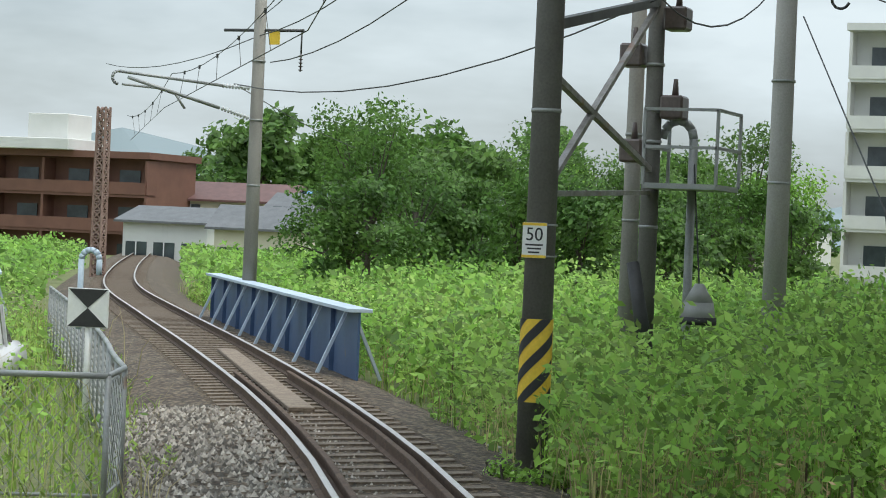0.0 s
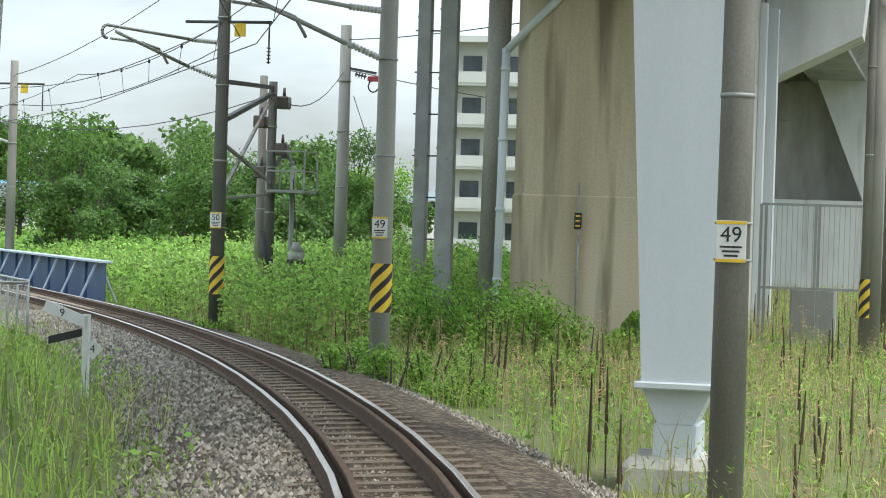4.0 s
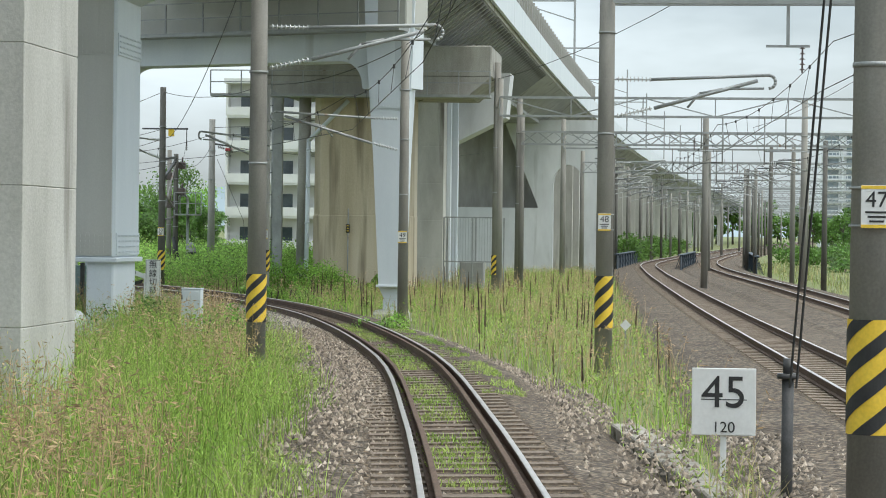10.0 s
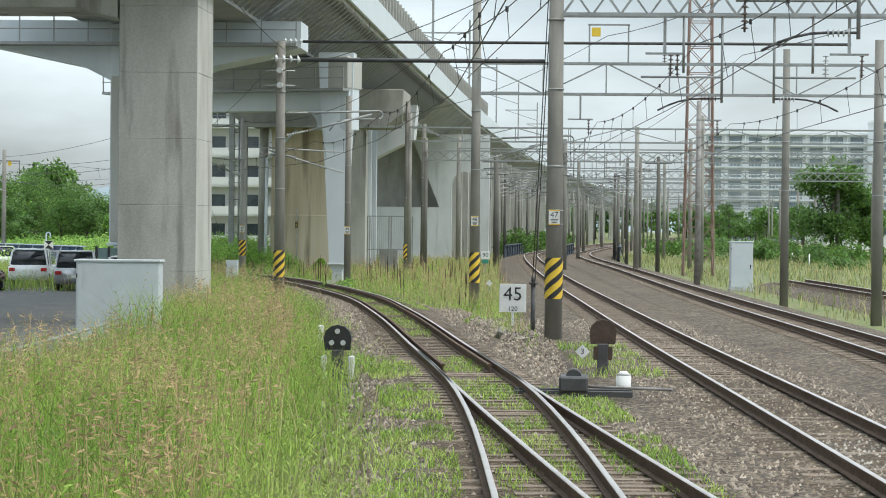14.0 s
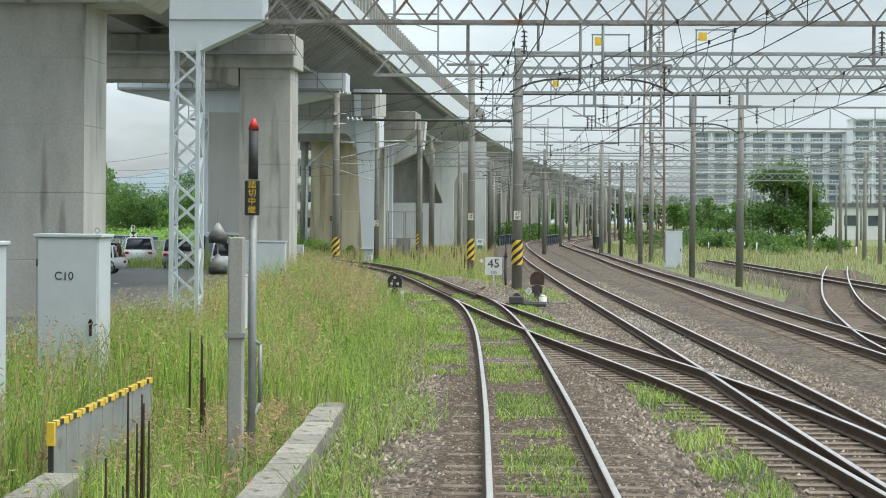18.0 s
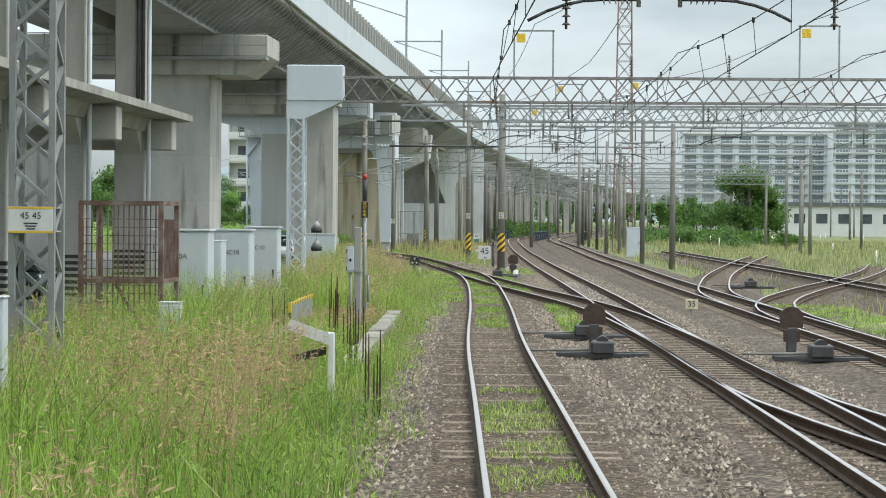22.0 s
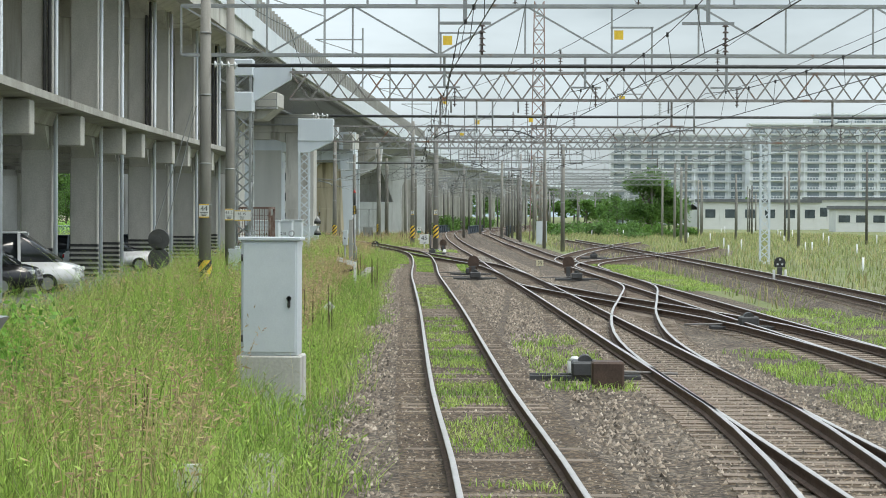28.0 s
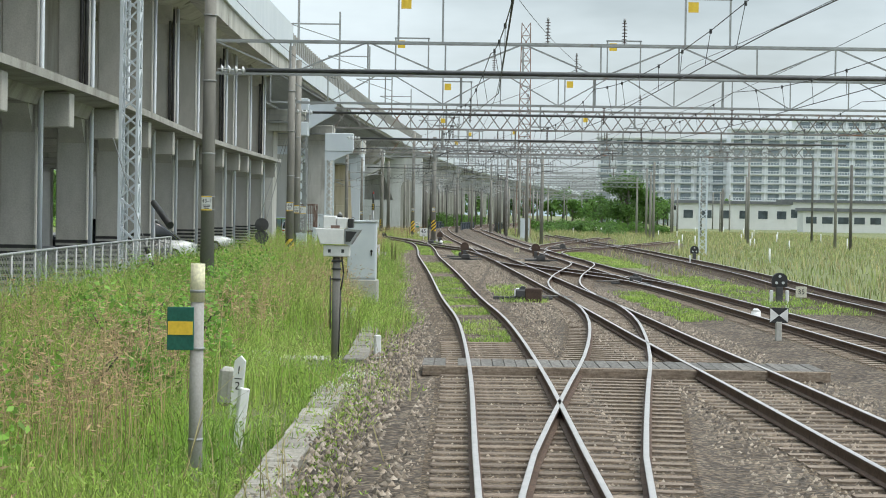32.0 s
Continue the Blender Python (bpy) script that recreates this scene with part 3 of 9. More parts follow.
for x, y, a in along(far, 46, 20):
    bm = bmesh.new()
    for s in (-0.35, 0.35):
        bar(bm, (s, 0.5, 13), (s, 0.5, 22), 0.12)
    for k in range(12):
        bar(bm, (-0.35 if k % 2 else 0.35, 0.5, 13.2 + k * 0.72), (0.35 if k % 2 else -0.35, 0.5, 13.92 + k * 0.72), 0.06)
    bar(bm, (0, 0.5, 20.8), (0, 5.5, 20.8), 0.14)
    bar(bm, (0, 0.5, 19.2), (0, 5.5, 20.8), 0.09)
    o = mesh_ob("catenary_mast", bm, M_STEEL_GREY, viaduct)
    o.matrix_basis = Matrix.Translation((x, y, 0)) @ Matrix.Rotation(a, 4, "Z")


def pier(x0, x1, y0, y1, top, material=M_CONC, label="", chamfer=0.07, name="pier"):
    bm = bmesh.new()
    if material is M_CONC:
        # lifts of about two metres with recessed pour joints
        n = max(2, round((top + 0.8) / 2.0))
        h = (top + 0.8) / n
        box(bm, x0 + 0.02, x1 - 0.02, y0 + 0.02, y1 - 0.02, -0.8, top - 0.01)
        p = mesh_ob(name, bm, material, viaduct, label)
        for k in range(n):
            bm = bmesh.new()
            box(bm, x0, x1, y0, y1, -0.8 + h * k, -0.8 + h * (k + 1) - 0.005, 0.01)
            mesh_ob("pour_lift", bm, material, p)
        return p
    box(bm, x0, x1, y0, y1, -0.8, top, chamfer)
    return mesh_ob(name, bm, material, viaduct, label)


def walkway(x, y0, y1, z, parent):
    """Inspection walkway with a handrail on a pier head."""
    bm = bmesh.new()
    box(bm, x - 0.5, x + 0.35, y0, y1, z - 0.12, z)
    n = max(2, int(abs(y1 - y0) / 1.3))
    for k in range(n + 1):
        yy = y0 + (y1 - y0) * k / n
        bar(bm, (x - 0.46, yy, z), (x - 0.46, yy, z + 1.0), 0.05)
    for zz in (0.5, 1.0):
        bar(bm, (x - 0.46, y0, z + zz), (x - 0.46, y1, z + zz), 0.045)
    mesh_ob("walkway", bm, M_STEEL_GREY, parent, "grey inspection walkway with handrail")


def head(x0, x1, y0, y1, z0, z1, material=M_CONC):
    """Flared pier head."""
    bm = bmesh.new()
    box(bm, x0, x1, y0, y1, z0 + 0.5, z1, 0.05)
    prism(bm, [(0, y0, z0 + 0.5), (0, y1, z0 + 0.5), (0, y1 - 1.2, z0 - 0.3), (0, y0 + 1.0, z0 - 0.3)], (x0, 0, 0), (x1, 0, 0))
    return mesh_ob("pier_head", bm, material, viaduct)


# piers beside the line, from the platform end towards the distance
pier(-83.2, -80.2, -5.55, -1.6, 9.0)
head(-83.6, -79.8, -8.1, 3.2, 8.9, 10.35)
walkway(-83.6, -8.1, 3.0, 9.35, viaduct)
pier(-83, -80.4, 0.6, 3.4, 9.0)
pier(-51.2, -48.6, -7.36, -5.15, 10.3)
bm = bmesh.new()
box(bm, -51.5, -48.3, -7.55, 4.5, 8.9, 10.35, 0.05)
prism(bm, [(0, -5.1, 8.9), (0, -5.1, 8.1), (0, -4.0, 8.4), (0, 1.2, 8.4), (0, 2.05, 7.7), (0, 2.05, 8.9)], (-51.3, 0, 0), (-48.5, 0, 0))
mesh_ob("pier_head", bm, M_CONC, viaduct)
walkway(-51.9, -7.7, 4.3, 9.55, viaduct)
pier(-51.0, -48.8, 2.0, 4.4, 10.0)
# white steel portal straddling the branch line
portal = [(-8.0, -6.66), (-4.0, 3.95)]
bm = bmesh.new()
box(bm, -25.5, -23.0, -2.02, 0.55, 1.6, 10.3, 0.06)
box(bm, -25.45, -23.2, -1.98, -1.3, -0.7, 1.6, 0.04)
box(bm, -25.6, -22.9, -2.1, 0.62, 1.5, 1.62, 0.02)
o = mesh_ob("portal_leg", bm, M_STEEL_WHITE, viaduct, "white painted steel portal leg with bolted splice")
bm = bmesh.new()
prism(bm, [(0, -0.38, 0.62), (0, 0.36, 0.62), (0, 0.58, 4.8), (0, 0.85, 8.4), (0, 0.95, 10.5), (0, -0.72, 10.5), (0, -0.66, 8.0), (0, -0.50, 4.8)], (-0.62, 0, 0), (0.62, 0, 0))
o = mesh_ob("portal_leg", bm, M_STEEL_WHITE, viaduct, "white tapered steel portal leg on a concrete foot")
o.matrix_basis = Matrix.Translation((-8.0, -6.66, 0))
bm = bmesh.new()
prism(bm, [(0, -0.36, 0.62), (0, 0.36, 0.62), (0, 0.50, 4.8), (0, 0.75, 10.5), (0, -0.75, 10.5), (0, -0.50, 4.8)], (-0.62, 0, 0), (0.62, 0, 0))
o = mesh_ob("portal_leg", bm, M_STEEL_WHITE, viaduct)
o.matrix_basis = Matrix.Translation((-4.0, 3.95, 0))
bm = bmesh.new()
box(bm, -4.5, -3.5, 3.45, 4.45, -0.8, 0.62, 0.05)
mesh_ob("portal_foot", bm, M_CONC, viaduct)
bm = bmesh.new()
rod(bm, (-4.7, 4.65, -0.6), (-4.7, 4.65, 7.2), 0.09, n=12)
rod(bm, (-4.7, 4.65, 7.2), (-4.9, 3.6, 8.6), 0.09, n=12)
mesh_ob("drain_pipe", bm, M_STEEL_WHITE, viaduct, "white drain pipe on the portal leg")
# rows of bolts on the splice plates of both legs
for bx, by, hw in ((-8.63, -6.62, 0.52), (-4.63, 3.95, 0.46)):
    bm = bmesh.new()
    box(bm, bx - 0.03, bx, by - hw - 0.1, by + hw + 0.1, 6.25, 6.95)
    for i in range(12):
        for j in range(5):
            yy, zz = by - hw + 2 * hw * i / 11, 6.33 + j * 0.135
            box(bm, bx - 0.055, bx - 0.03, yy - 0.02, yy + 0.02, zz - 0.02, zz + 0.02)
    mesh_ob("bolted_splice", bm, M_STEEL_WHITE, viaduct, "bolted splice plate with rows of bolt heads")
# broad hammerhead over the near leg
bm = bmesh.new()
prism(bm, [(0, -7.0, 10.4), (0, -7.0, 9.35), (0, -3.4, 8.6), (0, -2.0, 8.0), (0, 0.5, 8.0), (0, 1.7, 8.6), (0, 5.6, 9.4), (0, 5.6, 10.4)], (-25.4, 0, 0), (-23.1, 0, 0))
mesh_ob("portal_beam", bm, M_STEEL_WHITE, viaduct)
walkway(-25.7, -6.9, 5.4, 9.5, viaduct)
bm = bmesh.new()
box(bm, -25.52, -25.5, -1.94, 0.50, 1.66, 8.2)
mesh_ob("front_plate", bm, M_STEEL_BEIGE, viaduct, "dull grey-beige painted front plate of the leg")
for z_ in (1.68, 6.6):
    bm = bmesh.new()
    box(bm, -25.4, -23.1, -2.055, -2.02, z_, z_ + 0.55)
    for i in range(16):
        for j in range(4):
            xx, zz = -25.3 + 2.1 * i / 15, z_ + 0.07 + j * 0.135
            box(bm, xx - 0.022, xx + 0.022, -2.08, -2.055, zz - 0.022, zz + 0.022)
    mesh_ob("bolted_splice", bm, M_STEEL_WHITE, viaduct, "white bolted splice plate with rows of bolt heads")
    bm = bmesh.new()
    box(bm, -25.54, -25.5, -1.95, 0.48, z_, z_ + 0.55)
    for i in range(20):
        for j in range(4):
            yy, zz = -1.85 + 2.2 * i / 19, z_ + 0.07 + j * 0.135
            box(bm, -25.565, -25.54, yy - 0.022, yy + 0.022, zz - 0.022, zz + 0.022)
    mesh_ob("bolted_splice", bm, M_STEEL_BEIGE, viaduct, "bolted splice plate with rows of bolt heads")
for z_ in (2.5, 6.2):
    bm = bmesh.new()
    rod(bm, (-25.55, 0.1, z_), (-25.5, 0.1, z_), 0.2, n=20)
    mesh_ob("hatch_cover", bm, M_STEEL_BEIGE, viaduct)
bm = bmesh.new()
box(bm, -8.66, -7.34, -7.10, -6.22, 0.56, 0.64, 0.015)
prism(bm, [(0, -7.04, 0.56), (0, -6.28, 0.56), (0, -6.46, 0.18), (0, -6.86, 0.18)], (-8.4, 0, 0), (-7.6, 0, 0))
box(bm, -8.4, -7.6, -6.90, -6.42, -0.2, 0.18, 0.02)
mesh_ob("leg_shoe", bm, M_STEEL_WHITE, viaduct, "white tapered steel shoe under the leg")
bm = bmesh.new()
box(bm, -8.6, -7.4, -7.25, -6.07, -0.8, -0.18, 0.12)
mesh_ob("portal_foot", bm, M_CONC, viaduct)
bm = bmesh.new()
d = Vector((portal[1][0] - portal[0][0], portal[1][1] - portal[0][1], 0))
L = d.length
outl = [(-0.75, 0, 8.8), (-0.75, 0, 6.9), (0.86, 0, 6.9)]
for k in range(7):
    a = math.pi / 2 * k / 6
    outl.append((0.88 + 0.8 * (1 - math.cos(a)), 0, 7.0 + 0.8 * math.sin(a)))
outl += [(L - c_[0], 0, c_[2]) for c_ in reversed(outl)]
prism(bm, outl, (0, -0.55, 0), (0, 0.55, 0))
o = mesh_ob("portal_beam", bm, M_STEEL_WHITE, viaduct, "white steel portal beam with rounded haunches")
portal_m = Matrix.Translation((portal[0][0], portal[0][1], 0)) @ Matrix.Rotation(math.atan2(d.y, d.x), 4, "Z")
o.matrix_basis = portal_m
bm = bmesh.new()
box(bm, -0.8, L + 0.8, -0.75, 0.75, 8.8, 10.3, 0.04)
o = mesh_ob("portal_head", bm, M_STEEL_BEIGE, viaduct, "pale grey steel head block on the portal beam")
o.matrix_basis = portal_m
bm = bmesh.new()
box(bm, -0.9, L + 0.9, 0.75, 1.45, 8.66, 8.78)
for k in range(10):
    bar(bm, (-0.85 + (L + 1.7) * k / 9, 1.4, 8.78), (-0.85 + (L + 1.7) * k / 9, 1.4, 9.75), 0.05)
for zz in (9.25, 9.75):
    bar(bm, (-0.9, 1.4, zz), (L + 0.9, 1.4, zz), 0.045)
o = mesh_ob("walkway", bm, M_STEEL_GREY, viaduct, "grey inspection walkway along the portal beam")
o.matrix_basis = portal_m
# beige stained pier beyond the portal with drain pipe
pier(17.5, 21.0, -4.1, 0.15, 3.28, M_CONC_BEIGE, "beige stained concrete pier with rain streaks", 0.3)
pier(17.53, 21.0, -4.08, 0.12, 9.2, M_CONC_BEIGE, "beige stained concrete pier with rain streaks", 0.3)
pier(31.6, 33.3, -4.1, 1.5, 10.3, M_CONC, "grey concrete pier wall")
bm = bmesh.new()
box(bm, 33.1, 33.5, -4.32, -4.1, -0.8, 9.0, 0.02)
mesh_ob("edge_post", bm, M_STEEL_WHITE, viaduct, "pale vertical edge strip")
head(16.6, 22.0, -7.7, 2.7, 8.5, 10.35, M_CONC_DARK)
walkway(16.4, -7.7, 4.4, 8.2, viaduct)
bm = bmesh.new()
rod(bm, (18.1, 0.70, -0.7), (18.1, 0.60, 9.0), 0.27, 0.27, 20)
mesh_ob("dark_post", bm, M_CONC_DARK, viaduct, "dark round post beside the pier")
bm = bmesh.new()
rod(bm, (17.6, 0.42, -0.7), (17.6, 0.36, 6.3), 0.095, n=12)
rod(bm, (17.6, 0.36, 6.25), (17.4, -1.4, 8.0), 0.095, n=12)
for z_ in (1.0, 2.6, 4.2, 5.8):
    rod(bm, (17.6, 0.41 - 0.008 * z_, z_), (17.6, 0.41 - 0.008 * z_, z_ + 0.09), 0.115, n=12)
mesh_ob("drain_pipe", bm, M_STEEL_WHITE, viaduct, "white plastic drain pipe with collars")
bm = bmesh.new()
rod(bm, (17.4, -1.45, -0.7), (17.4, -1.45, 3.3), 0.028, n=8)
cd_ = mesh_ob("conduit", bm, M_STEEL_GREY, viaduct, "thin grey conduit up the pier")
bm = bmesh.new()
box(bm, 17.31, 17.38, -1.53, -1.37, 2.25, 2.62, 0.01)
mesh_ob("switch_box", bm, M_BLACK, cd_, "small black switch box with yellow marks")
bm = bmesh.new()
for z_ in (2.31, 2.42, 2.53):
    box(bm, 17.304, 17.309, -1.50, -1.40, z_, z_ + 0.035)
mesh_ob("yellow_mark", bm, M_YELLOW, cd_)
for px_, y0_, y1_ in ((20.0, 2.68, 3.0), (18.0, 1.6, 2.0)):
    bm = bmesh.new()
    box(bm, px_, px_ + 0.3, y0_, y1_, -0.7, 9.2, 0.015)
    for z_ in (0.8, 2.4, 4.0, 5.6, 7.2):
        box(bm, px_ - 0.012, px_ + 0.2, y0_ - 0.012, y1_ + 0.012, z_, z_ + 0.05)
    mesh_ob("support_mast", bm, M_STEEL_GREY, viaduct, "galvanised steel box mast with clamp bands")
bm = bmesh.new()
rod(bm, (20.1, 2.40, -0.7), (20.1, 2.40, 9.0), 0.06, n=10)
mesh_ob("slim_mast", bm, M_STEEL_GREY, viaduct, "slim steel tube beside the mast")
for z_ in (0.9, 1.9, 2.9, 3.9, 4.9, 5.9, 6.9, 7.9):
    bm = bmesh.new()
    bar(bm, (20.05, 2.40, z_), (20.05, 3.06, z_), 0.035)
    mesh_ob("rung", bm, M_STEEL_DARK, viaduct)
# frame pier with sloping haunch, in front of the shaded recess
pier(34.0, 36.4, -4.16, -1.6, 10.4, M_CONC, "pale concrete frame pier", 0.06)
bm = bmesh.new()
box(bm, 33.9, 34.3, -4.6, -4.19, -0.8, 8.9, 0.02)
mesh_ob("edge_post", bm, M_STEEL_WHITE, viaduct, "pale vertical edge strip")
bm = bmesh.new()
prism(bm, [(0, -4.2, 6.75), (0, -7.0, 8.15), (0, -7.2, 10.4), (0, -4.2, 10.4)], (34.05, 0, 0), (36.3, 0, 0))
mesh_ob("haunch", bm, M_CONC_WHITE, viaduct, "sloping pale concrete haunch")
# end wall with a shaded bay and an arched opening
bm = bmesh.new()
box(bm, 85.0, 86.2, -5.5, 3.0, -0.8, 4.15)
mesh_ob("low_wall", bm, M_CONC_WHITE, viaduct, "pale concrete wall below the shaded bay")
bm = bmesh.new()
ring = [(0, -5.5, -0.8), (0, -5.5, 4.15), (0, -2.9, 10.6), (0, -9.9, 10.6), (0, -9.9, -0.8), (0, -8.75, -0.8), (0, -8.75, 5.9)]
for j in range(1, 8):
    a = math.pi * j / 8
    ring.append((0, -7.66 - 1.09 * math.cos(a), 5.9 + 1.45 * math.sin(a)))
ring += [(0, -6.57, 5.9), (0, -6.57, -0.8)]
prism(bm, ring, (85.0, 0, 0), (86.2, 0, 0))
mesh_ob("arched_wall", bm, M_CONC_WHITE, viaduct, "pale concrete wall with a narrow arched opening")
# back and side walls added in dark concrete to carry the bay's shade
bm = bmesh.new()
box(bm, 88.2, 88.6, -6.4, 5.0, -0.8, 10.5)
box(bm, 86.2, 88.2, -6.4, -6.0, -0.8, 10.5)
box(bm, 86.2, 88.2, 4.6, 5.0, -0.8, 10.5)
mesh_ob("recess_wall", bm, M_CONC_DARK, viaduct, "added wall closing the bay, its shade put into the dark concrete colour")
# close-set columns with bracket heads carrying the deck beyond
for k in range(17):
    x = 96.0 + 9.5 * k
    y = edge_y(x)
    bm = bmesh.new()
    box(bm, x, x + 1.1, y + 0.9, y + 2.1, -0.8, 9.9)
    prism(bm, [(0, y + 0.9, 8.2), (0, y + 0.2, 9.2), (0, y + 0.2, 10.4), (0, y + 0.9, 10.4)], (x, 0, 0), (x + 1.1, 0, 0))
    mesh_ob("column", bm, M_CONC, viaduct, "slender concrete column with a bracket head")
    bm = bmesh.new()
    box(bm, x + 0.1, x + 1.0, y + 2.1, y + 9.2, 8.9, 10.4)
    mesh_ob("cross_beam", bm, M_CONC_DARK, viaduct)
    bm = bmesh.new()
    box(bm, x, x + 1.1, y + 8.0, y + 9.2, -0.8, 9.9)
    mesh_ob("column", bm, M_CONC, viaduct)
# added backing wall, coloured dark for the shade between the columns
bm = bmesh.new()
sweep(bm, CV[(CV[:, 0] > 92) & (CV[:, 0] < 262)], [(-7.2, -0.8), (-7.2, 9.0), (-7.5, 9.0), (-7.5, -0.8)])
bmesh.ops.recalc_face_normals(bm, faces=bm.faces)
mesh_ob("inner_wall", bm, M_CONC_DARK, viaduct, "added wall behind the columns, coloured dark as the shade between them")
for k, x in enumerate((268, 300, 340, 380, 420, 470, 520)):
    y = edge_y(x)
    bm = bmesh.new()
    arch = [(0, y + 1.0, -0.8), (0, y + 2.6, -0.8), (0, y + 2.6, 6.0)]
    for j in range(1, 8):
        a = math.pi * j / 8
        arch.append((0, y + 5.0 - 2.4 * math.cos(a), 6.0 + 2.2 * math.sin(a)))
    arch += [(0, y + 7.4, 6.0), (0, y + 7.4, -0.8), (0, y + 9.0, -0.8), (0, y + 9.0, 10.4), (0, y + 1.0, 10.4)]
    prism(bm, arch, (x, 0, 0), (x + 2.5, 0, 0))
    mesh_ob("arched_pier", bm, M_CONC, viaduct, "concrete pier frame with arched opening")

# two-storey concrete frame viaduct beside the approach
frame_v = empty("station_viaduct", (0, 0, 0), 0, "two-storey concrete frame viaduct with slab edges and rows of columns", "viaduct", kind="structure")
near_e = CV[(CV[:, 0] < -103)]
MID = 5.65
bm = bmesh.new()
sweep(bm, near_e[near_e[:, 0] < -104], [(0.1, MID), (0.1, MID + 0.22), (-13, MID + 0.3), (-13, MID - 0.45), (-1.0, MID - 0.45), (-0.8, MID - 0.05)])
bmesh.ops.recalc_face_normals(bm, faces=bm.faces)
mesh_ob("middle_slab", bm, M_CONC_DARK, frame_v, "stained projecting concrete slab edge")
bm = bmesh.new()
sweep(bm, CV[CV[:, 0] < -103], [(0.6, 11.6), (0.6, 13.0), (-12, 13.0), (-12, 11.6), (-1.0, 11.6), (-0.4, 11.9)])
bmesh.ops.recalc_face_normals(bm, faces=bm.faces)
mesh_ob("upper_slab", bm, M_CONC, frame_v)
bm = bmesh.new()
sweep(bm, CV[CV[:, 0] < -103], [(0.75, 12.6), (0.75, 15.2), (0.55, 15.2), (0.55, 12.6)])
bmesh.ops.recalc_face_normals(bm, faces=bm.faces)
mesh_ob("parapet", bm, M_STEEL_WHITE, frame_v)
COLS = [(x, edge_y(x), math.atan2(edge_y(x + 1) - edge_y(x - 1), 2.0)) for x in [-107.5, -117.4, -127.0, -132.6, -142.2] + [-147.6 - 10.2 * k for k in range(14)]]
for row in (0, -10.8):
    for x, y, a in COLS:
        nx, ny = math.sin(a), -math.cos(a)
        bm = bmesh.new()
        w = 0.42
        box(bm, -w, w, -0.5, 0.5, -0.8, MID - 0.42, 0.04)
        o = mesh_ob("column", bm, M_CONC, frame_v)
        bm = bmesh.new()
        box(bm, -w, w, -0.5, 0.5, MID + 0.2, 11.75, 0.04)
        o2 = mesh_ob("upper_column", bm, M_CONC, frame_v)
        o2.matrix_basis = Matrix.Translation((x + nx * (row - 1.5), y + ny * (row - 1.5), 0)) @ Matrix.Rotation(a, 4, "Z")
        for zt, zl in ((MID - 0.45, MID - 1.2), (11.7, 10.8)):
            for sg_ in (-1, 1):
                bm = bmesh.new()
                prism(bm, [(sg_ * w, 0, zt), (sg_ * (w + 0.9), 0, zt), (sg_ * w, 0, zl)][::sg_], (0, -0.4, 0), (0, 0.4, 0))
                hn = mesh_ob("column_haunch", bm, M_CONC, frame_v)
                hn.matrix_basis = o2.matrix_basis.copy()
        if row == 0 and -200 < x:
            for zz in (0.16, 0.34, 0.52, 0.70, 0.88, 1.06, 1.24):
                sb = bmesh.new()
                box(sb, -w - 0.012, w + 0.012, -0.512, 0.512, zz, zz + 0.10)
                mesh_ob("safety_band", sb, M_BLACK, o, "black safety band on the column")
        o.matrix_basis = Matrix.Translation((x + nx * (row - 1.5), y + ny * (row - 1.5), 0)) @ Matrix.Rotation(a, 4, "Z")
for x, y, a in COLS:
    bm = bmesh.new()
    box(bm, -0.42, 0.42, -1.0, 11.5, MID - 1.05, MID - 0.1, 0.03)
    box(bm, -0.35, 0.35, -0.2, 11.5, 10.9, 11.65)
    o = mesh_ob("cross_beam", bm, M_CONC, frame_v)
    o.matrix_basis = Matrix.Translation((x, y + 1.1, 0)) @ Matrix.Rotation(a, 4, "Z")

# added inner wall, coloured dark for the upper storey's shaded gaps, and drain pipes down the columns
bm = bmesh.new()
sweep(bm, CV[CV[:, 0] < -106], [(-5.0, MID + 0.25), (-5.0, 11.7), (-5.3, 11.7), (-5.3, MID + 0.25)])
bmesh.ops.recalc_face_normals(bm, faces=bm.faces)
mesh_ob("inner_wall", bm, M_CONC_DARK, frame_v, "added inner wall of the upper storey, coloured dark as its shaded gaps")
for k, (x, y, a) in enumerate(COLS):
    nx, ny = math.sin(a), -math.cos(a)
    for oy, rr, mt in (((0.66, 0.07, M_STEEL_WHITE),) if k % 3 else ((0.66, 0.07, M_STEEL_WHITE), (0.30, 0.06, M_STEEL_DARK), (0.46, 0.06, M_STEEL_DARK))):
        px_, py_ = x - nx * (1.5 - oy) - 0.52, y - ny * (1.5 - oy)
        bm = bmesh.new()
        rod(bm, (px_, py_, -0.7 if mt is M_STEEL_WHITE else MID + 0.3), (px_, py_, 11.5), rr, n=10)
        mesh_ob("drain_pipe", bm, mt, frame_v)

# ---- line poles ----


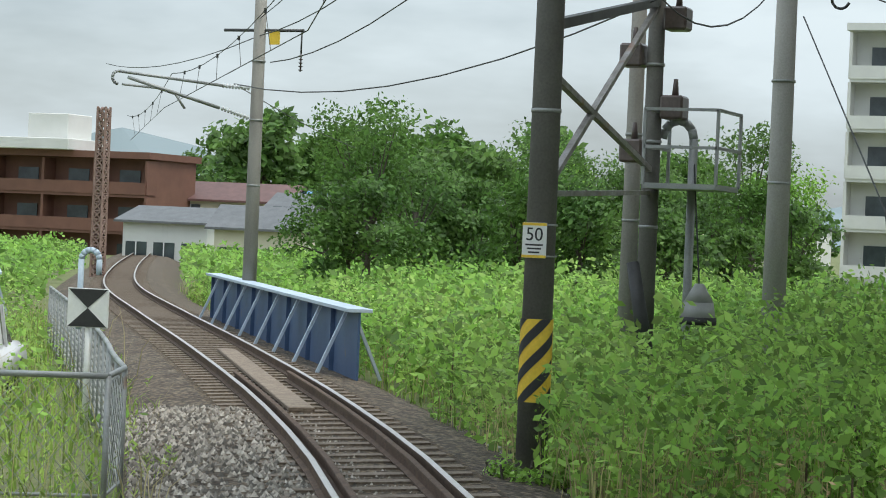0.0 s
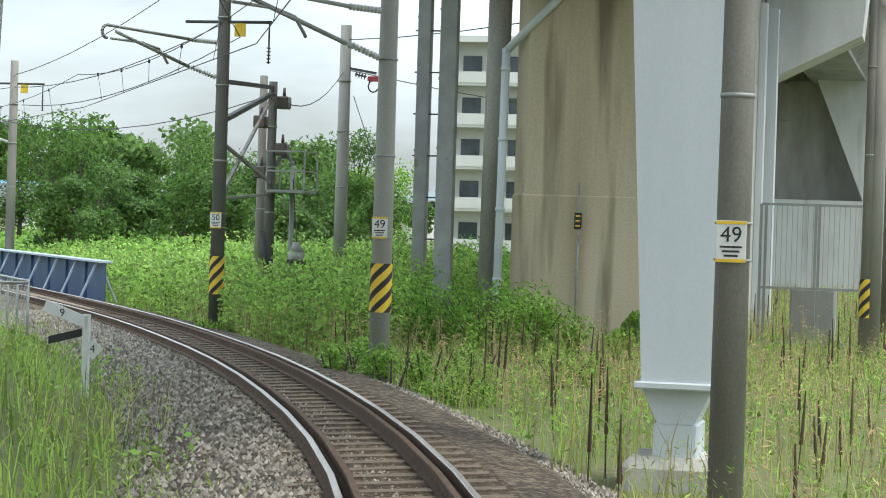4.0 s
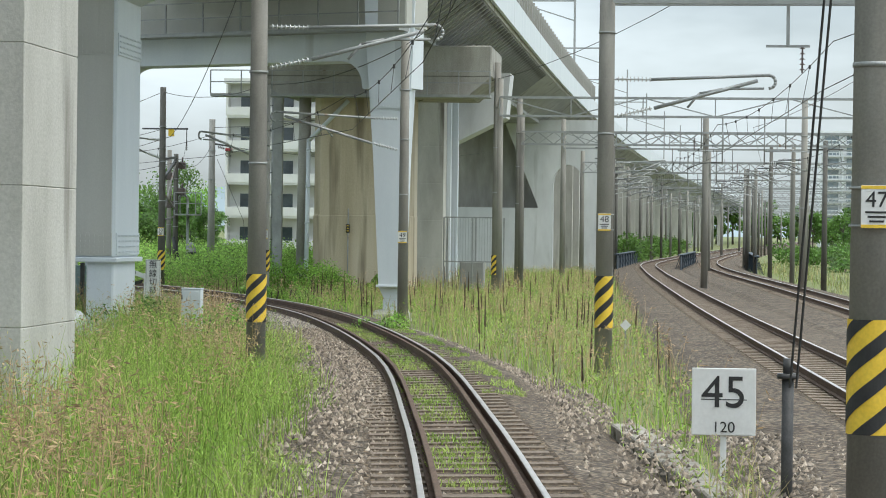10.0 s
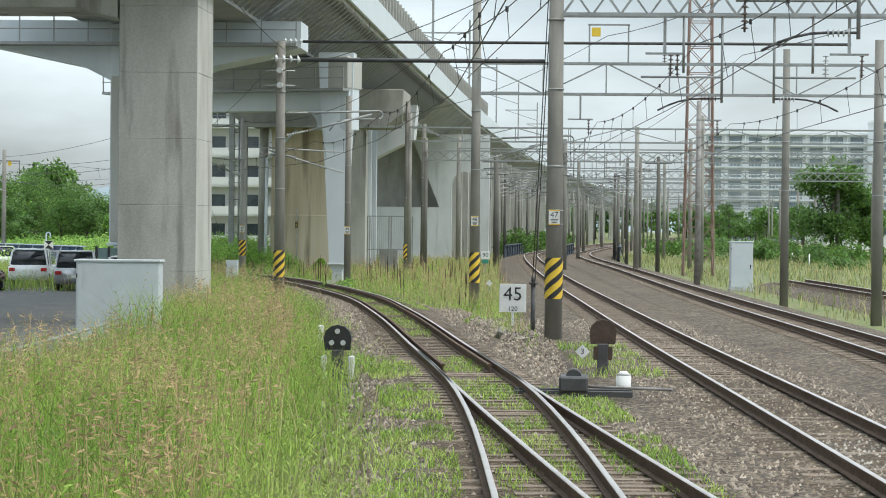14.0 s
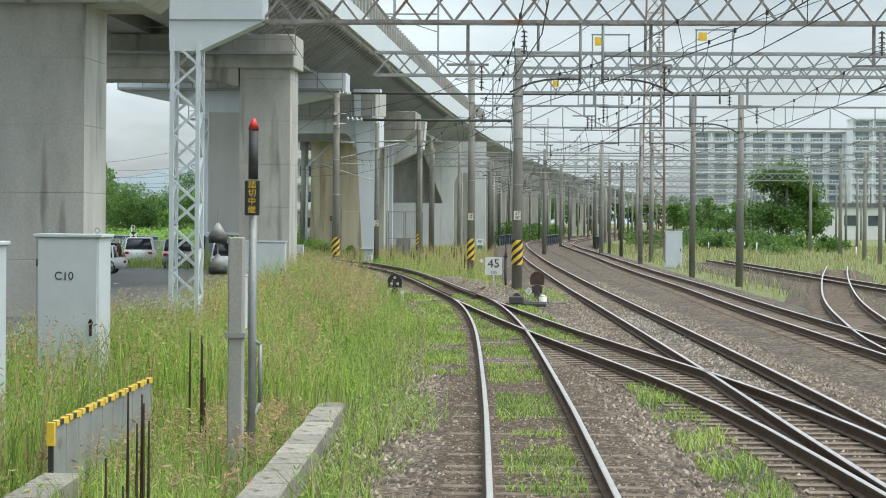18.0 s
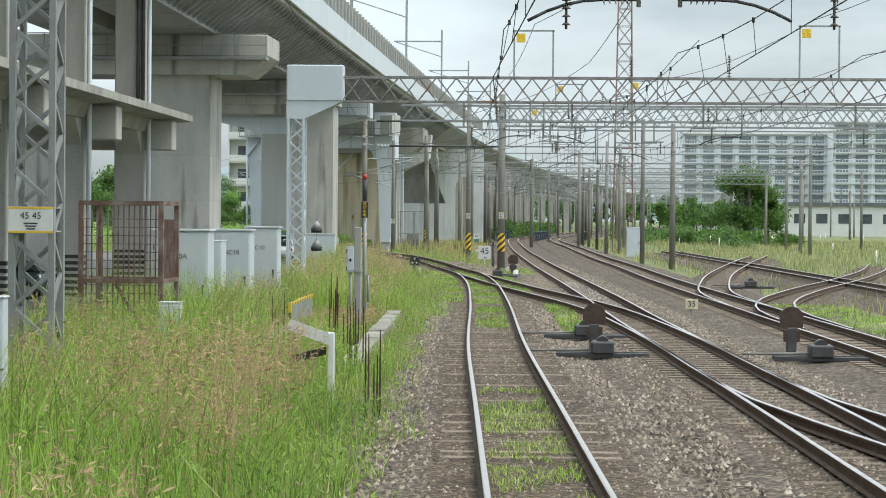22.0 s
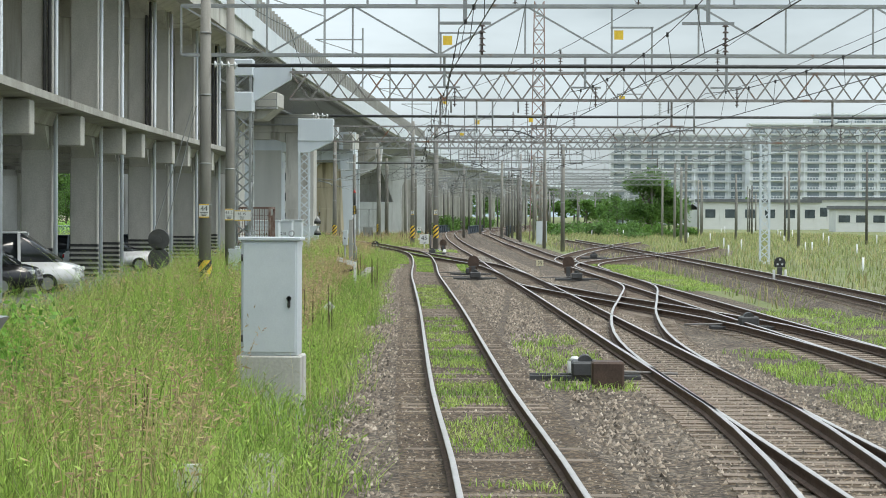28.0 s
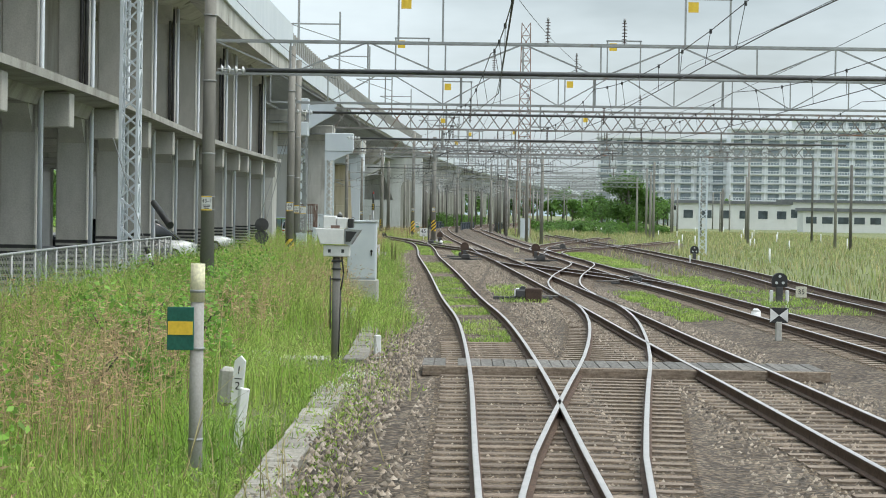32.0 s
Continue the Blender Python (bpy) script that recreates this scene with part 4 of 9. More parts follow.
def striped(parent, r, z0, z1):
    """Yellow wrap with slanting black bands."""
    bm = bmesh.new()
    rod(bm, (0, 0, z0), (0, 0, z1), r + 0.004, n=24, caps=False)
    wrap = mesh_ob("warning_wrap", bm, M_YELLOW, parent, "yellow warning wrap with slanting black bands")
    h = z1 - z0
    k = 3
    for b in range(-2, k):
        bm = bmesh.new()
        n = 24
        lo, hi = [], []
        for i in range(n + 1):
            a = math.pi * (0.5 + i / n)
            c = z0 + h * (b + 0.2) / k + (i / n) * 0.55
            for lst, zz in ((lo, c), (hi, c + h / k * 0.46)):
                lst.append(bm.verts.new(((r + 0.008) * math.cos(a), (r + 0.008) * math.sin(a), min(z1, max(z0, zz)))))
        for i in range(n):
            if hi[i].co.z - lo[i].co.z > 1e-4 or hi[i + 1].co.z - lo[i + 1].co.z > 1e-4:
                bm.faces.new((lo[i], lo[i + 1], hi[i + 1], hi[i]))
        for v in [v for v in bm.verts if not v.link_faces]:
            bm.verts.remove(v)
        if not bm.faces:
            bm.free()
            continue
        mesh_ob("black_band", bm, M_BLACK, wrap)


def plate(parent, number, z, r, facing=180, w=0.26, h=0.36, band=True):
    """Number plate strapped to a pole, facing the approaching camera (-x)."""
    g = bmesh.new()
    box(g, -0.012, 0.0, -w / 2, w / 2, z - h / 2, z + h / 2, 0.004)
    p = mesh_ob("number_plate", g, M_WHITE, parent, "white pole number plate with orange edge bands")
    rot = Matrix.Rotation(radians(facing - 180), 4, "Z")
    p.matrix_basis = rot @ Matrix.Translation((-r - 0.02, 0, 0))
    for e0 in (z + h / 2 - 0.03, z - h / 2 + 0.002):
        g = bmesh.new()
        box(g, -0.016, -0.013, -w / 2, w / 2, e0, e0 + 0.028)
        mesh_ob("edge_band", g, M_YELLOW, p)
    if number:
        text(number, 0.19 if len(number) < 3 else 0.13, (-0.0145, 0, z + 0.055), (90, 0, -90), M_BLACK, p)
    g = bmesh.new()
    for k, wd in enumerate((0.19, 0.15, 0.12)):
        box(g, -0.016, -0.013, -wd / 2, wd / 2, z - 0.055 - k * 0.038, z - 0.038 - k * 0.038)
    mesh_ob("small_print", g, M_BLACK, p)
    for zz in (z + h / 2 - 0.02, z - h / 2 + 0.02):
        g = bmesh.new()
        rod(g, (0, 0, zz - 0.01), (0, 0, zz + 0.01), r + 0.006, n=14)
        mesh_ob("strap", g, M_STEEL_GREY, parent)


def pole(x, y, h, r=0.185, material=None, number="", plate_z=2.4, stripes=None, label="weathered round concrete catenary pole", bands=True, base=-0.7, tilt=0.0):
    p = empty("catenary_pole", (x, y, 0), 0, label, "pole", "poles along the line")
    bm = bmesh.new()
    rod(bm, (0, 0, base), (tilt, 0, h), r, r * 0.78, 16)
    mesh_ob("shaft", bm, material or M_POLE, p)
    if bands:
        for z in (h * 0.42, h * 0.62, h * 0.8):
            bm = bmesh.new()
            rod(bm, (0, 0, z - 0.02), (0, 0, z + 0.02), r * 0.95, n=14)
            mesh_ob("pole_band", bm, M_STEEL_GREY, p)
    if number:
        plate(p, number, plate_z, r)
    if stripes:
        striped(p, r, stripes[0], stripes[1])
    return p


P50 = pole(15.3, 6.33, 8.4, 0.165, M_POLE_DARK, "50", 2.2, (0.55, 1.40))
P49 = pole(3.6, -0.36, 8.0, 0.18, M_POLE_LIGHT, "49", 2.17, (0.77, 1.58), "pale grey concrete catenary pole")
P49B = pole(-13.0, -7.62, 8.2, 0.16, M_POLE, "49", 2.18, None, "slim brown-grey catenary pole with yellow band")
P48B = pole(-37.65, -7.87, 8.6, 0.19, M_POLE, "", 2.3, (0.61, 1.52))
P48 = pole(-32.3, -14.25, 10.6, 0.19, M_POLE, "48", 2.6, (0.38, 1.47))
P47 = pole(-60.2, -17.45, 9.1, 0.21, M_POLE, "47", 2.62, (0.70, 1.67))
PGREY = pole(26.6, 6.55, 7.6, 0.19, M_POLE_LIGHT, "", 2.3, None, "pale grey steel-banded pole in the bushes")
PD = pole(23.0, 7.48, 5.8, 0.14, M_POLE_DARK, "", 2.3, None, "dark pole with transformer gear")
PDB = pole(23.7, 7.95, 6.0, 0.13, M_POLE, "", 2.3, None, "slim brown pole behind the transformer pole")
PFAR = pole(39.2, 21.6, 7.4, 0.17, M_POLE, "", 2.3, None)
P49M = pole(17.73, -7.88, 9.7, 0.18, M_POLE, "", 2.3, (0.5, 1.35))
P50M = pole(28.44, -8.09, 8.9, 0.18, M_POLE, "", 2.3, None)
PR1 = pole(23.7, -21.4, 8.6, 0.17, M_POLE, "", 2.3, None)
PR2 = pole(-5.95, -23.6, 8.5, 0.15, M_STEEL_RUST, "", 2.3, None, "rusty brown steel pole")
PR3 = pole(-26.8, -25.84, 9.3, 0.17, M_POLE, "", 2.3, None)
PR4 = pole(-43.0, -27.24, 8.3, 0.18, M_POLE, "", 2.3, None)
P441 = pole(-159.0, -15.08, 9.2, 0.16, M_POLE, "44-1", 2.44, None)
P44 = pole(-170.4, -15.95, 9.0, 0.17, M_POLE, "44", 2.54, (0.2, 1.25))
P43 = pole(-205.3, -17.5, 9.0, 0.18, M_POLE, "43-1", 2.55, None)

# ---- overhead line gear ----


def insulators(bm, a, b, n=6, r=0.07):
    a, b = Vector(a), Vector(b)
    for k in range(n):
        p = a.lerp(b, (k + 0.5) / n)
        q = a.lerp(b, (k + 0.5) / n + 0.3 / n)
        rod(bm, p, q, r, r * 0.45, 10)
    rod(bm, a, b, 0.02, n=6)


def arm(parent, dx, dy, reach, z_top=5.9, z_low=5.1, material=M_STEEL_GREY, back=0.0):
    """Hinged cantilever: top tube with insulator, strut and drooping register arm."""
    L = math.hypot(dx, dy)
    u = Vector((dx / L, dy / L, 0))
    bm = bmesh.new()
    rod(bm, u * 0.9 + Vector((0, 0, z_top)), u * reach + Vector((0, 0, z_top + 0.12)), 0.035, n=8)
    rod(bm, u * 1.0 + Vector((0, 0, z_low + 0.2)), u * (reach * 0.93) + Vector((0, 0, z_top)), 0.04, n=8)
    end = u * reach + Vector((0, 0, z_top + 0.12))
    for k in range(6):
        a0, a1 = math.pi * k / 6, math.pi * (k + 1) / 6
        f = lambda a: end + u * 0.14 * math.sin(a) + Vector((0, 0, -0.14 + 0.14 * math.cos(a)))
        rod(bm, f(a0), f(a1), 0.035, n=6)
    s = u * (reach * 0.97) + Vector((0, 0, z_top - 0.16))
    pts = [s, s - u * 0.9 + Vector((0, 0, -0.02)), s - u * 1.35 + Vector((0, 0, -0.12)), s - u * 1.6 + Vector((0, 0, -0.42))]
    for a, b in zip(pts[:-1], pts[1:]):
        rod(bm, a, b, 0.028, n=6)
    m = part("cantilever_arm", bm, material, parent)
    for z0, z1 in ((z_top, z_top), (z_low + 0.02, z_low + 0.2)):
        bm = bmesh.new()
        insulators(bm, u * 0.2 + Vector((0, 0, z0)), u * 0.95 + Vector((0, 0, z1)), 9, 0.06)
        part("insulator", bm, M_INSUL, m)


arm(P50, -0.86, 0.5, 3.3, 6.15, 5.35)
arm(P49, -0.86, 0.5, 3.6, 5.75, 4.95)
arm(P49B, -0.35, 0.94, 3.9, 5.7, 4.75)
arm(PFAR, -0.86, 0.5, 3.6, 5.3, 4.6)
arm(P48B, 0.30, -0.95, 3.4, 6.2, 5.4)
arm(P48, 0.1, -1, 3.4, 5.6, 4.8)
for p_ in (P50, PFAR):
    bm = bmesh.new()
    rod(bm, (0, 0.9, 6.62), (0, -1.1, 6.62), 0.035, n=8)
    rod(bm, (0, -1.05, 6.62), (0, -1.05, 6.1), 0.02, n=6)
    part("cross_arm", bm, M_STEEL_DARK, p_)
    bm = bmesh.new()
    insulators(bm, (0, -1.05, 6.1), (0, -1.05, 5.7), 5, 0.06)
    part("insulator", bm, M_INSUL_DARK, p_)
    bm = bmesh.new()
    box(bm, -0.02, 0.02, -0.5, -0.25, 6.3, 6.6)
    part("pole_tag", bm, M_YELLOW, p_, "small yellow marker tag")
for p_, z in ((P48B, 7.6), (P47, 8.6), (P48B, 7.1), (P47, 8.0)):
    bm = bmesh.new()
    rod(bm, (-0.35, 0, z), (0.35, 0, z), 0.10, n=12)
    rod(bm, (-0.18, -0.5, z), (-0.18, 0.5, z), 0.02, n=6)
    part("spool_insulator", bm, M_INSUL, p_)


def gantry(x, y0, y1, z0, z1, kind="V", material=M_STEEL_GREY, bay=1.3, slope=0.0, drops=(), label="steel lattice gantry spanning the tracks", w=0.08):
    """Lattice beam across the tracks from y0 (left) to y1 (right)."""
    g = empty("overhead_gantry", (x, y0, 0), 0, label, "gantry", "gantries over the tracks")
    L = y0 - y1
    n = max(2, int(L / bay))
    for z in (z0, z1):
        bm = bmesh.new()
        for dx in (-0.2, 0.2):
            bar(bm, (dx, 0, z), (dx + slope * L, -L, z), w, w)
        part("chord", bm, material, g)
    bm = bmesh.new()
    for k in range(n):
        ya, yb = -L * k / n, -L * (k + 1) / n
        xa, xb = slope * -ya, slope * -yb
        ym, xm = (ya + yb) / 2, (xa + xb) / 2
        if kind == "V":
            bar(bm, (xa - 0.2, ya, z0), (xm - 0.2, ym, z1), 0.055)
            bar(bm, (xm - 0.2, ym, z1), (xb - 0.2, yb, z0), 0.055)
            bar(bm, (xa + 0.2, ya, z1), (xm + 0.2, ym, z0), 0.045)
            bar(bm, (xm + 0.2, ym, z0), (xb + 0.2, yb, z1), 0.045)
        else:
            if k % 2 == 0:
                bar(bm, (xa - 0.2, ya, z0), (xa - 0.2, ya, z1), 0.05)
                bar(bm, (xa - 0.2, ya, z0 if (k // 2) % 2 else z1), (xa + 2 * (xb - xa) - 0.2, ya + 2 * (yb - ya), z1 if (k // 2) % 2 else z0), 0.05)
    part("lattice_web", bm, material, g)
    for d in drops:
        bm = bmesh.new()
        yy = d - y0
        bar(bm, (0, yy, z0), (0, yy, z0 - 0.9), 0.07)
        bar(bm, (0, yy - 0.45, z0 - 0.9), (0, yy + 0.45, z0 - 0.9), 0.05)
        part("drop_bracket", bm, material, g)
        bm = bmesh.new()
        insulators(bm, (0, yy - 0.3, z0 - 1.45), (0, yy - 0.3, z0 - 0.9), 5, 0.065)
        part("insulator", bm, M_INSUL_DARK, g)
    return g


def lattice_tower(x, y, h, w=0.5, material=M_STEEL_WHITE, label="white painted steel lattice tower", x_web=False, top=None, base=-0.7, name="lattice_tower"):
    t = empty(name, (x, y, 0), 0, label, "tower", "lattice towers")
    top = top or w
    for sx in (-1, 1):
        for sy in (-1, 1):
            bm = bmesh.new()
            bar(bm, (sx * w / 2, sy * w / 2, base), (sx * top / 2, sy * top / 2, h), 0.07 + (w * 0.03 if w < 1 else 0.02))
            part("leg", bm, material, t)
    n = max(4, int((h - base) / (w * 0.85)))
    for face in range(4):
        bm = bmesh.new()
        for k in range(n):
            za, zb = base + (h - base) * k / n, base + (h - base) * (k + 1) / n
            wa, wb = w + (top - w) * k / n, w + (top - w) * (k + 1) / n
            s = 1 if k % 2 else -1
            for sg in ((s, -s) if x_web else (s,)):
                a, b = (sg * wa / 2, -wa / 2), (-sg * wb / 2, -wb / 2)
                ra = [(a[0], a[1]), (-a[1], a[0]), (-a[0], -a[1]), (a[1], -a[0])][face]
                rb = [(b[0], b[1]), (-b[1], b[0]), (-b[0], -b[1]), (b[1], -b[0])][face]
                bar(bm, (*ra, za), (*rb, zb), 0.05 + (w * 0.012 if w < 1 else -0.005))
            if x_web:
                c = [(wa / 2, -wa / 2), (wa / 2, wa / 2), (-wa / 2, wa / 2), (-wa / 2, -wa / 2)]
                bar(bm, (*c[face], za), (*c[(face + 1) % 4], za), 0.05)
        part("lattice_web", bm, material, t)
    return t


T1 = lattice_tower(-99.5, -11.45, 6.2, 0.56)
T2 = lattice_tower(-150.0, -14.35, 7.4, 0.55, M_STEEL_GREY, "grey steel lattice tower with number plate")
T3 = lattice_tower(-194.5, -13.65, 9.5, 0.5, M_STEEL_WHITE, "slender pale lattice mast beside the viaduct")
T4 = lattice_tower(-87.5, -39.2, 7.5, 0.55, M_STEEL_WHITE)
RED = lattice_tower(30.4, -25.5, 27, 1.9, M_TOWER_RED, "tall red-brown steel lattice tower", True, 1.1)
RUST = lattice_tower(74.7, 46.4, 6.8, 0.42, M_TOWER_RED, "rusty red lattice pole beside the branch line", True, 0.38)
# gusset box where the tower carries its gantry
bm = bmesh.new()
box(bm, -0.36, 0.36, -0.36, 0.36, 6.05, 6.75, 0.03)
box(bm, -0.36, 0.36, -0.36, 0.36, 7.3, 7.9, 0.03)
prism(bm, [(0, -0.36, 6.4), (0, -0.36, 7.6), (0, -1.7, 7.7), (0, -1.7, 7.2)], (-0.1, 0, 0), (0.1, 0, 0))
part("gusset_box", bm, M_STEEL_WHITE, T2, "pale gusset plates on the tower head")
for tw, zz, mt in ((T1, 6.2, M_STEEL_WHITE),):
    bm = bmesh.new()
    box(bm, -0.35, 0.35, -1.7, 0.35, zz + 0.45, zz + 1.75, 0.03)
    prism(bm, [(0, 0.35, zz + 0.45), (0, -1.7, zz + 0.45), (0, -0.3, zz - 0.2), (0, 0.35, zz - 0.2)], (-0.3, 0, 0), (0.3, 0, 0))
    part("gusset_box", bm, mt, tw, "riveted gusset box")
plate(T2, "45 45", 2.4, 0.32, w=0.62, h=0.36)

G1 = gantry(-99.5, -13.1, -46, 6.65, 7.53, "V", M_STEEL_RUST, 1.35, 0.0, (-17.5, -21.4, -26.1, -31.5))
G0 = gantry(-150.0, -16.0, -50, 6.5, 7.45, "V", M_STEEL_RUST, 1.35, 0.0, (-21.3, -24.9, -29.4, -35))
GA = gantry(-165, -14.5, -50, 7.0, 8.4, "N", M_STEEL_GREY, 1.2, 0.0, (-22, -26, -30))
GB = gantry(-190, -15.5, -52, 6.7, 7.72, "N", M_STEEL_GREY, 1.2, 0.0, (-23.3, -27.5, -31.5))
G47 = gantry(-60.2, -17.6, -46, 7.4, 8.35, "V", M_STEEL_GREY, 1.3, 0.0, (-20, -24.3))
G48 = gantry(-32.3, -14.4, -46, 7.2, 8.3, "N", M_STEEL_GREY, 1.1, 0.0, (-18, -22.6))
GC = gantry(-78, -13.5, -46, 6.9, 7.6, "V", M_STEEL_GREY, 1.2, 0.0, (-20.3, -25))
for k, (x, y0, z0, z1, kd) in enumerate(((17.7, -8, 7.4, 8.2, "N"), (28.4, -8.2, 6.6, 7.2, "V"), (52, -9, 7.3, 8.2, "N"), (78, -9, 6.6, 7.3, "V"), (104, -9, 7.3, 8.2, "N"), (130, -9.5, 6.7, 7.4, "V"), (160, -10.5, 7.2, 8.1, "N"), (190, -12, 6.8, 7.6, "V"), (225, -14, 7.2, 8.0, "N"), (262, -16, 6.8, 7.5, "V"), (305, -19, 7.2, 8.0, "V"), (350, -22, 6.8, 7.6, "V"), (400, -26, 7, 7.8, "V"), (460, -31, 7, 7.8, "V"))):
    g = gantry(x, y0, y0 - 34, z0, z1, kd, M_STEEL_GREY, 1.5, 0.0)
    for dy in (0.0, -8.8 if k % 2 else -17, -33.6):
        bm = bmesh.new()
        rod(bm, (0, dy, -0.7), (0, dy, z1 + 0.8), 0.17, 0.14, 12)
        part("gantry_post", bm, M_POLE, g)
for x, y0, y1, z in ((-60.2, -10.8, -17.2, 6.3), (-143.6, -16.2, -42, 6.2), (-37.6, -8, -27, 8.6), (-170.4, -16.2, -44, 6.35), (-205.3, -17.8, -46, 5.85)):
    b = empty("insulated_beam", (x, y0, 0), 0, "dark tubular beam hung on white insulator strings", "beam", "insulated beams")
    bm = bmesh.new()
    rod(bm, (0, -0.6, z), (0, y1 - y0, z), 0.05, n=8)
    part("beam_tube", bm, M_STEEL_DARK, b)
    bm = bmesh.new()
    insulators(bm, (0, 0.1, z + 0.03), (0, -0.6, z), 4, 0.11)
    part("insulator", bm, M_INSUL, b)
for x, y, z0, h in ((-99.5, -20, 7.53, 1.7), (-99.5, -30.2, 7.53, 1.9), (-32.3, -19, 8.3, 1.4), (-60.2, -25, 8.35, 1.5), (-150, -28, 7.45, 1.6), (-165, -20.5, 8.4, 1.4), (-165, -29.5, 8.4, 1.4), (-190, -22.0, 7.72, 1.5), (-190, -31.0, 7.72, 1.5), (-60.2, -21, 8.35, 1.3), (-150, -22, 7.45, 1.4)):
    fr = empty("wire_support_frame", (x, y, z0), 0, "thin steel wire support frame standing on a gantry", "frame", "wire support frames")
    for sy in (-0.7, 0.7):
        bm = bmesh.new()
        bar(bm, (0, sy, 0), (0, sy, h), 0.06)
        part("upright", bm, M_STEEL_GREY, fr)
    bm = bmesh.new()
    bar(bm, (0, -0.75, h), (0, 0.75, h), 0.06)
    part("top_bar", bm, M_STEEL_GREY, fr)
    bm = bmesh.new()
    box(bm, -0.02, 0.02, 0.3, 0.62, h - 0.42, h - 0.1)
    part("marker_tag", bm, M_YELLOW, fr, "small yellow marker tag")


# registration gear hung from the gantries over each line
def hung_gear(x, y, z0, flip, k):
    g = empty("hung_registration", (x, y, 0), 0, "drop tubes with steady arm and insulators hung from a gantry", "overhead fitting", "hung registration gear")
    for dy in (0.0, 0.9 * flip):
        bm = bmesh.new()
        rod(bm, (0, dy, z0), (0, dy, 5.35 if dy == 0 else 6.05), 0.035, n=6)
        part("drop_tube", bm, M_STEEL_GREY, g)
        bm = bmesh.new()
        bar(bm, (-0.26, dy, z0), (0.26, dy, z0), 0.06)
        part("hanger", bm, M_STEEL_GREY, g)
    bm = bmesh.new()
    rod(bm, (0, 0, 5.95), (0, 1.9 * flip, 5.95), 0.03, n=6)
    part("top_tube", bm, M_STEEL_GREY, g)
    bm = bmesh.new()
    pts_ = [(0, 0, 5.45)] + [(0, flip * (0.5 + 0.25 * j), 5.45 - 0.018 * j * j) for j in range(5)]
    for a_, b_ in zip(pts_[:-1], pts_[1:]):
        rod(bm, a_, b_, 0.024, n=6)
    part("steady_arm", bm, M_STEEL_DARK, g)
    bm = bmesh.new()
    insulators(bm, (0, 0.1 * flip, 5.45), (0, 0.5 * flip, 5.45), 5, 0.075)
    part("insulator", bm, M_INSUL if k % 2 else M_INSUL_DARK, g)
    bm = bmesh.new()
    insulators(bm, (0, 1.2 * flip, 5.98), (0, 1.2 * flip, 6.5), 5, 0.085)
    part("insulator", bm, M_INSUL if k % 2 else M_INSUL_DARK, g)


for k, (x, z0) in enumerate(((-60.2, 7.4), (-78, 6.9), (-99.5, 6.65), (-150, 6.5), (17.7, 7.4), (52, 7.3), (78, 6.6))):
    for j, C_ in enumerate((CC, CD) if x > -90 else (CA, CC, CD)):
        hung_gear(x, float(np.interp(x, np.sort(C_[:, 0]), C_[np.argsort(C_[:, 0]), 1])) + (1.6 if j % 2 else -1.6), z0, -1 if j % 2 else 1, k + j)
# dark insulator stacks standing on the gantry chords
for x, y, z in ((-99.5, -23.5, 7.53), (-99.5, -27.0, 7.53), (-150, -25.5, 7.45), (-150, -31.0, 7.45), (-165, -24.0, 8.4), (-165, -27.5, 8.4), (-190, -26.0, 7.72), (-190, -28.4, 7.72), (-60.2, -22.8, 8.35), (-32.3, -21.0, 8.3)):
    st_ = empty("insulator_stack", (x, y, z), 0, "dark ribbed insulator stack standing on a gantry", "insulator", "insulator stacks")
    bm = bmesh.new()
    insulators(bm, (0, 0, 0.04), (0, 0, 0.75), 7, 0.095)
    part("insulator", bm, M_INSUL_DARK, st_)
    bm = bmesh.new()
    rod(bm, (0, 0, 0.75), (0, 0, 0.86), 0.04, n=8)
    part("cap", bm, M_STEEL_GREY, st_)
for k in range(15):
    fx = 36.0 + 17.0 * k
    for C_, side_, reach_ in ((CC, 2.9, 2.6), (CD, -2.9, 2.6)):
        fy = float(np.interp(fx, C_[::-1, 0] if C_[0, 0] > C_[-1, 0] else C_[:, 0], C_[::-1, 1] if C_[0, 0] > C_[-1, 0] else C_[:, 1])) + side_
        fp = pole(fx, fy, 7.2 + 0.5 * (k % 3), 0.15, M_POLE if k % 2 else M_POLE_DARK, "", 2.3, None, "catenary pole with cantilever arms beside the far line", False)
        arm(fp, 0.0, -side_, reach_, 6.0, 5.2)
        bm = bmesh.new()
        rod(bm, (0, -0.9, 6.75), (0, 0.9, 6.75), 0.035, n=6)
        part("cross_arm", bm, M_STEEL_DARK, fp)


def wire(name, pts, r, sag=0.0, seg=8, parent=None, mt=None):
    """One unbroken wire through the points, sagging in each span."""
    line = [Vector(pts[0])]
    for a, b in zip(pts[:-1], pts[1:]):
        a, b = Vector(a), Vector(b)
        for k in range(1, seg + 1):
            f = k / seg
            line.append(a.lerp(b, f) - Vector((0, 0, sag * 4 * f * (1 - f))))
    bm = bmesh.new()
    prev = None
    for k, p in enumerate(line):
        d = (line[min(k + 1, len(line) - 1)] - line[max(k - 1, 0)]).normalized()
        u = d.cross(Vector((0, 0, 1)))
        u = u.normalized() if u.length > 1e-4 else Vector((1, 0, 0))
        v = u.cross(d)
        ring = [bm.verts.new(p + q * r) for q in (u, v, -u, -v)]
        if prev:
            for i in range(4):
                bm.faces.new((prev[i], prev[(i + 1) % 4], ring[(i + 1) % 4], ring[i]))
        prev = ring
    return mesh_ob(name, bm, mt or M_WIRE, parent)


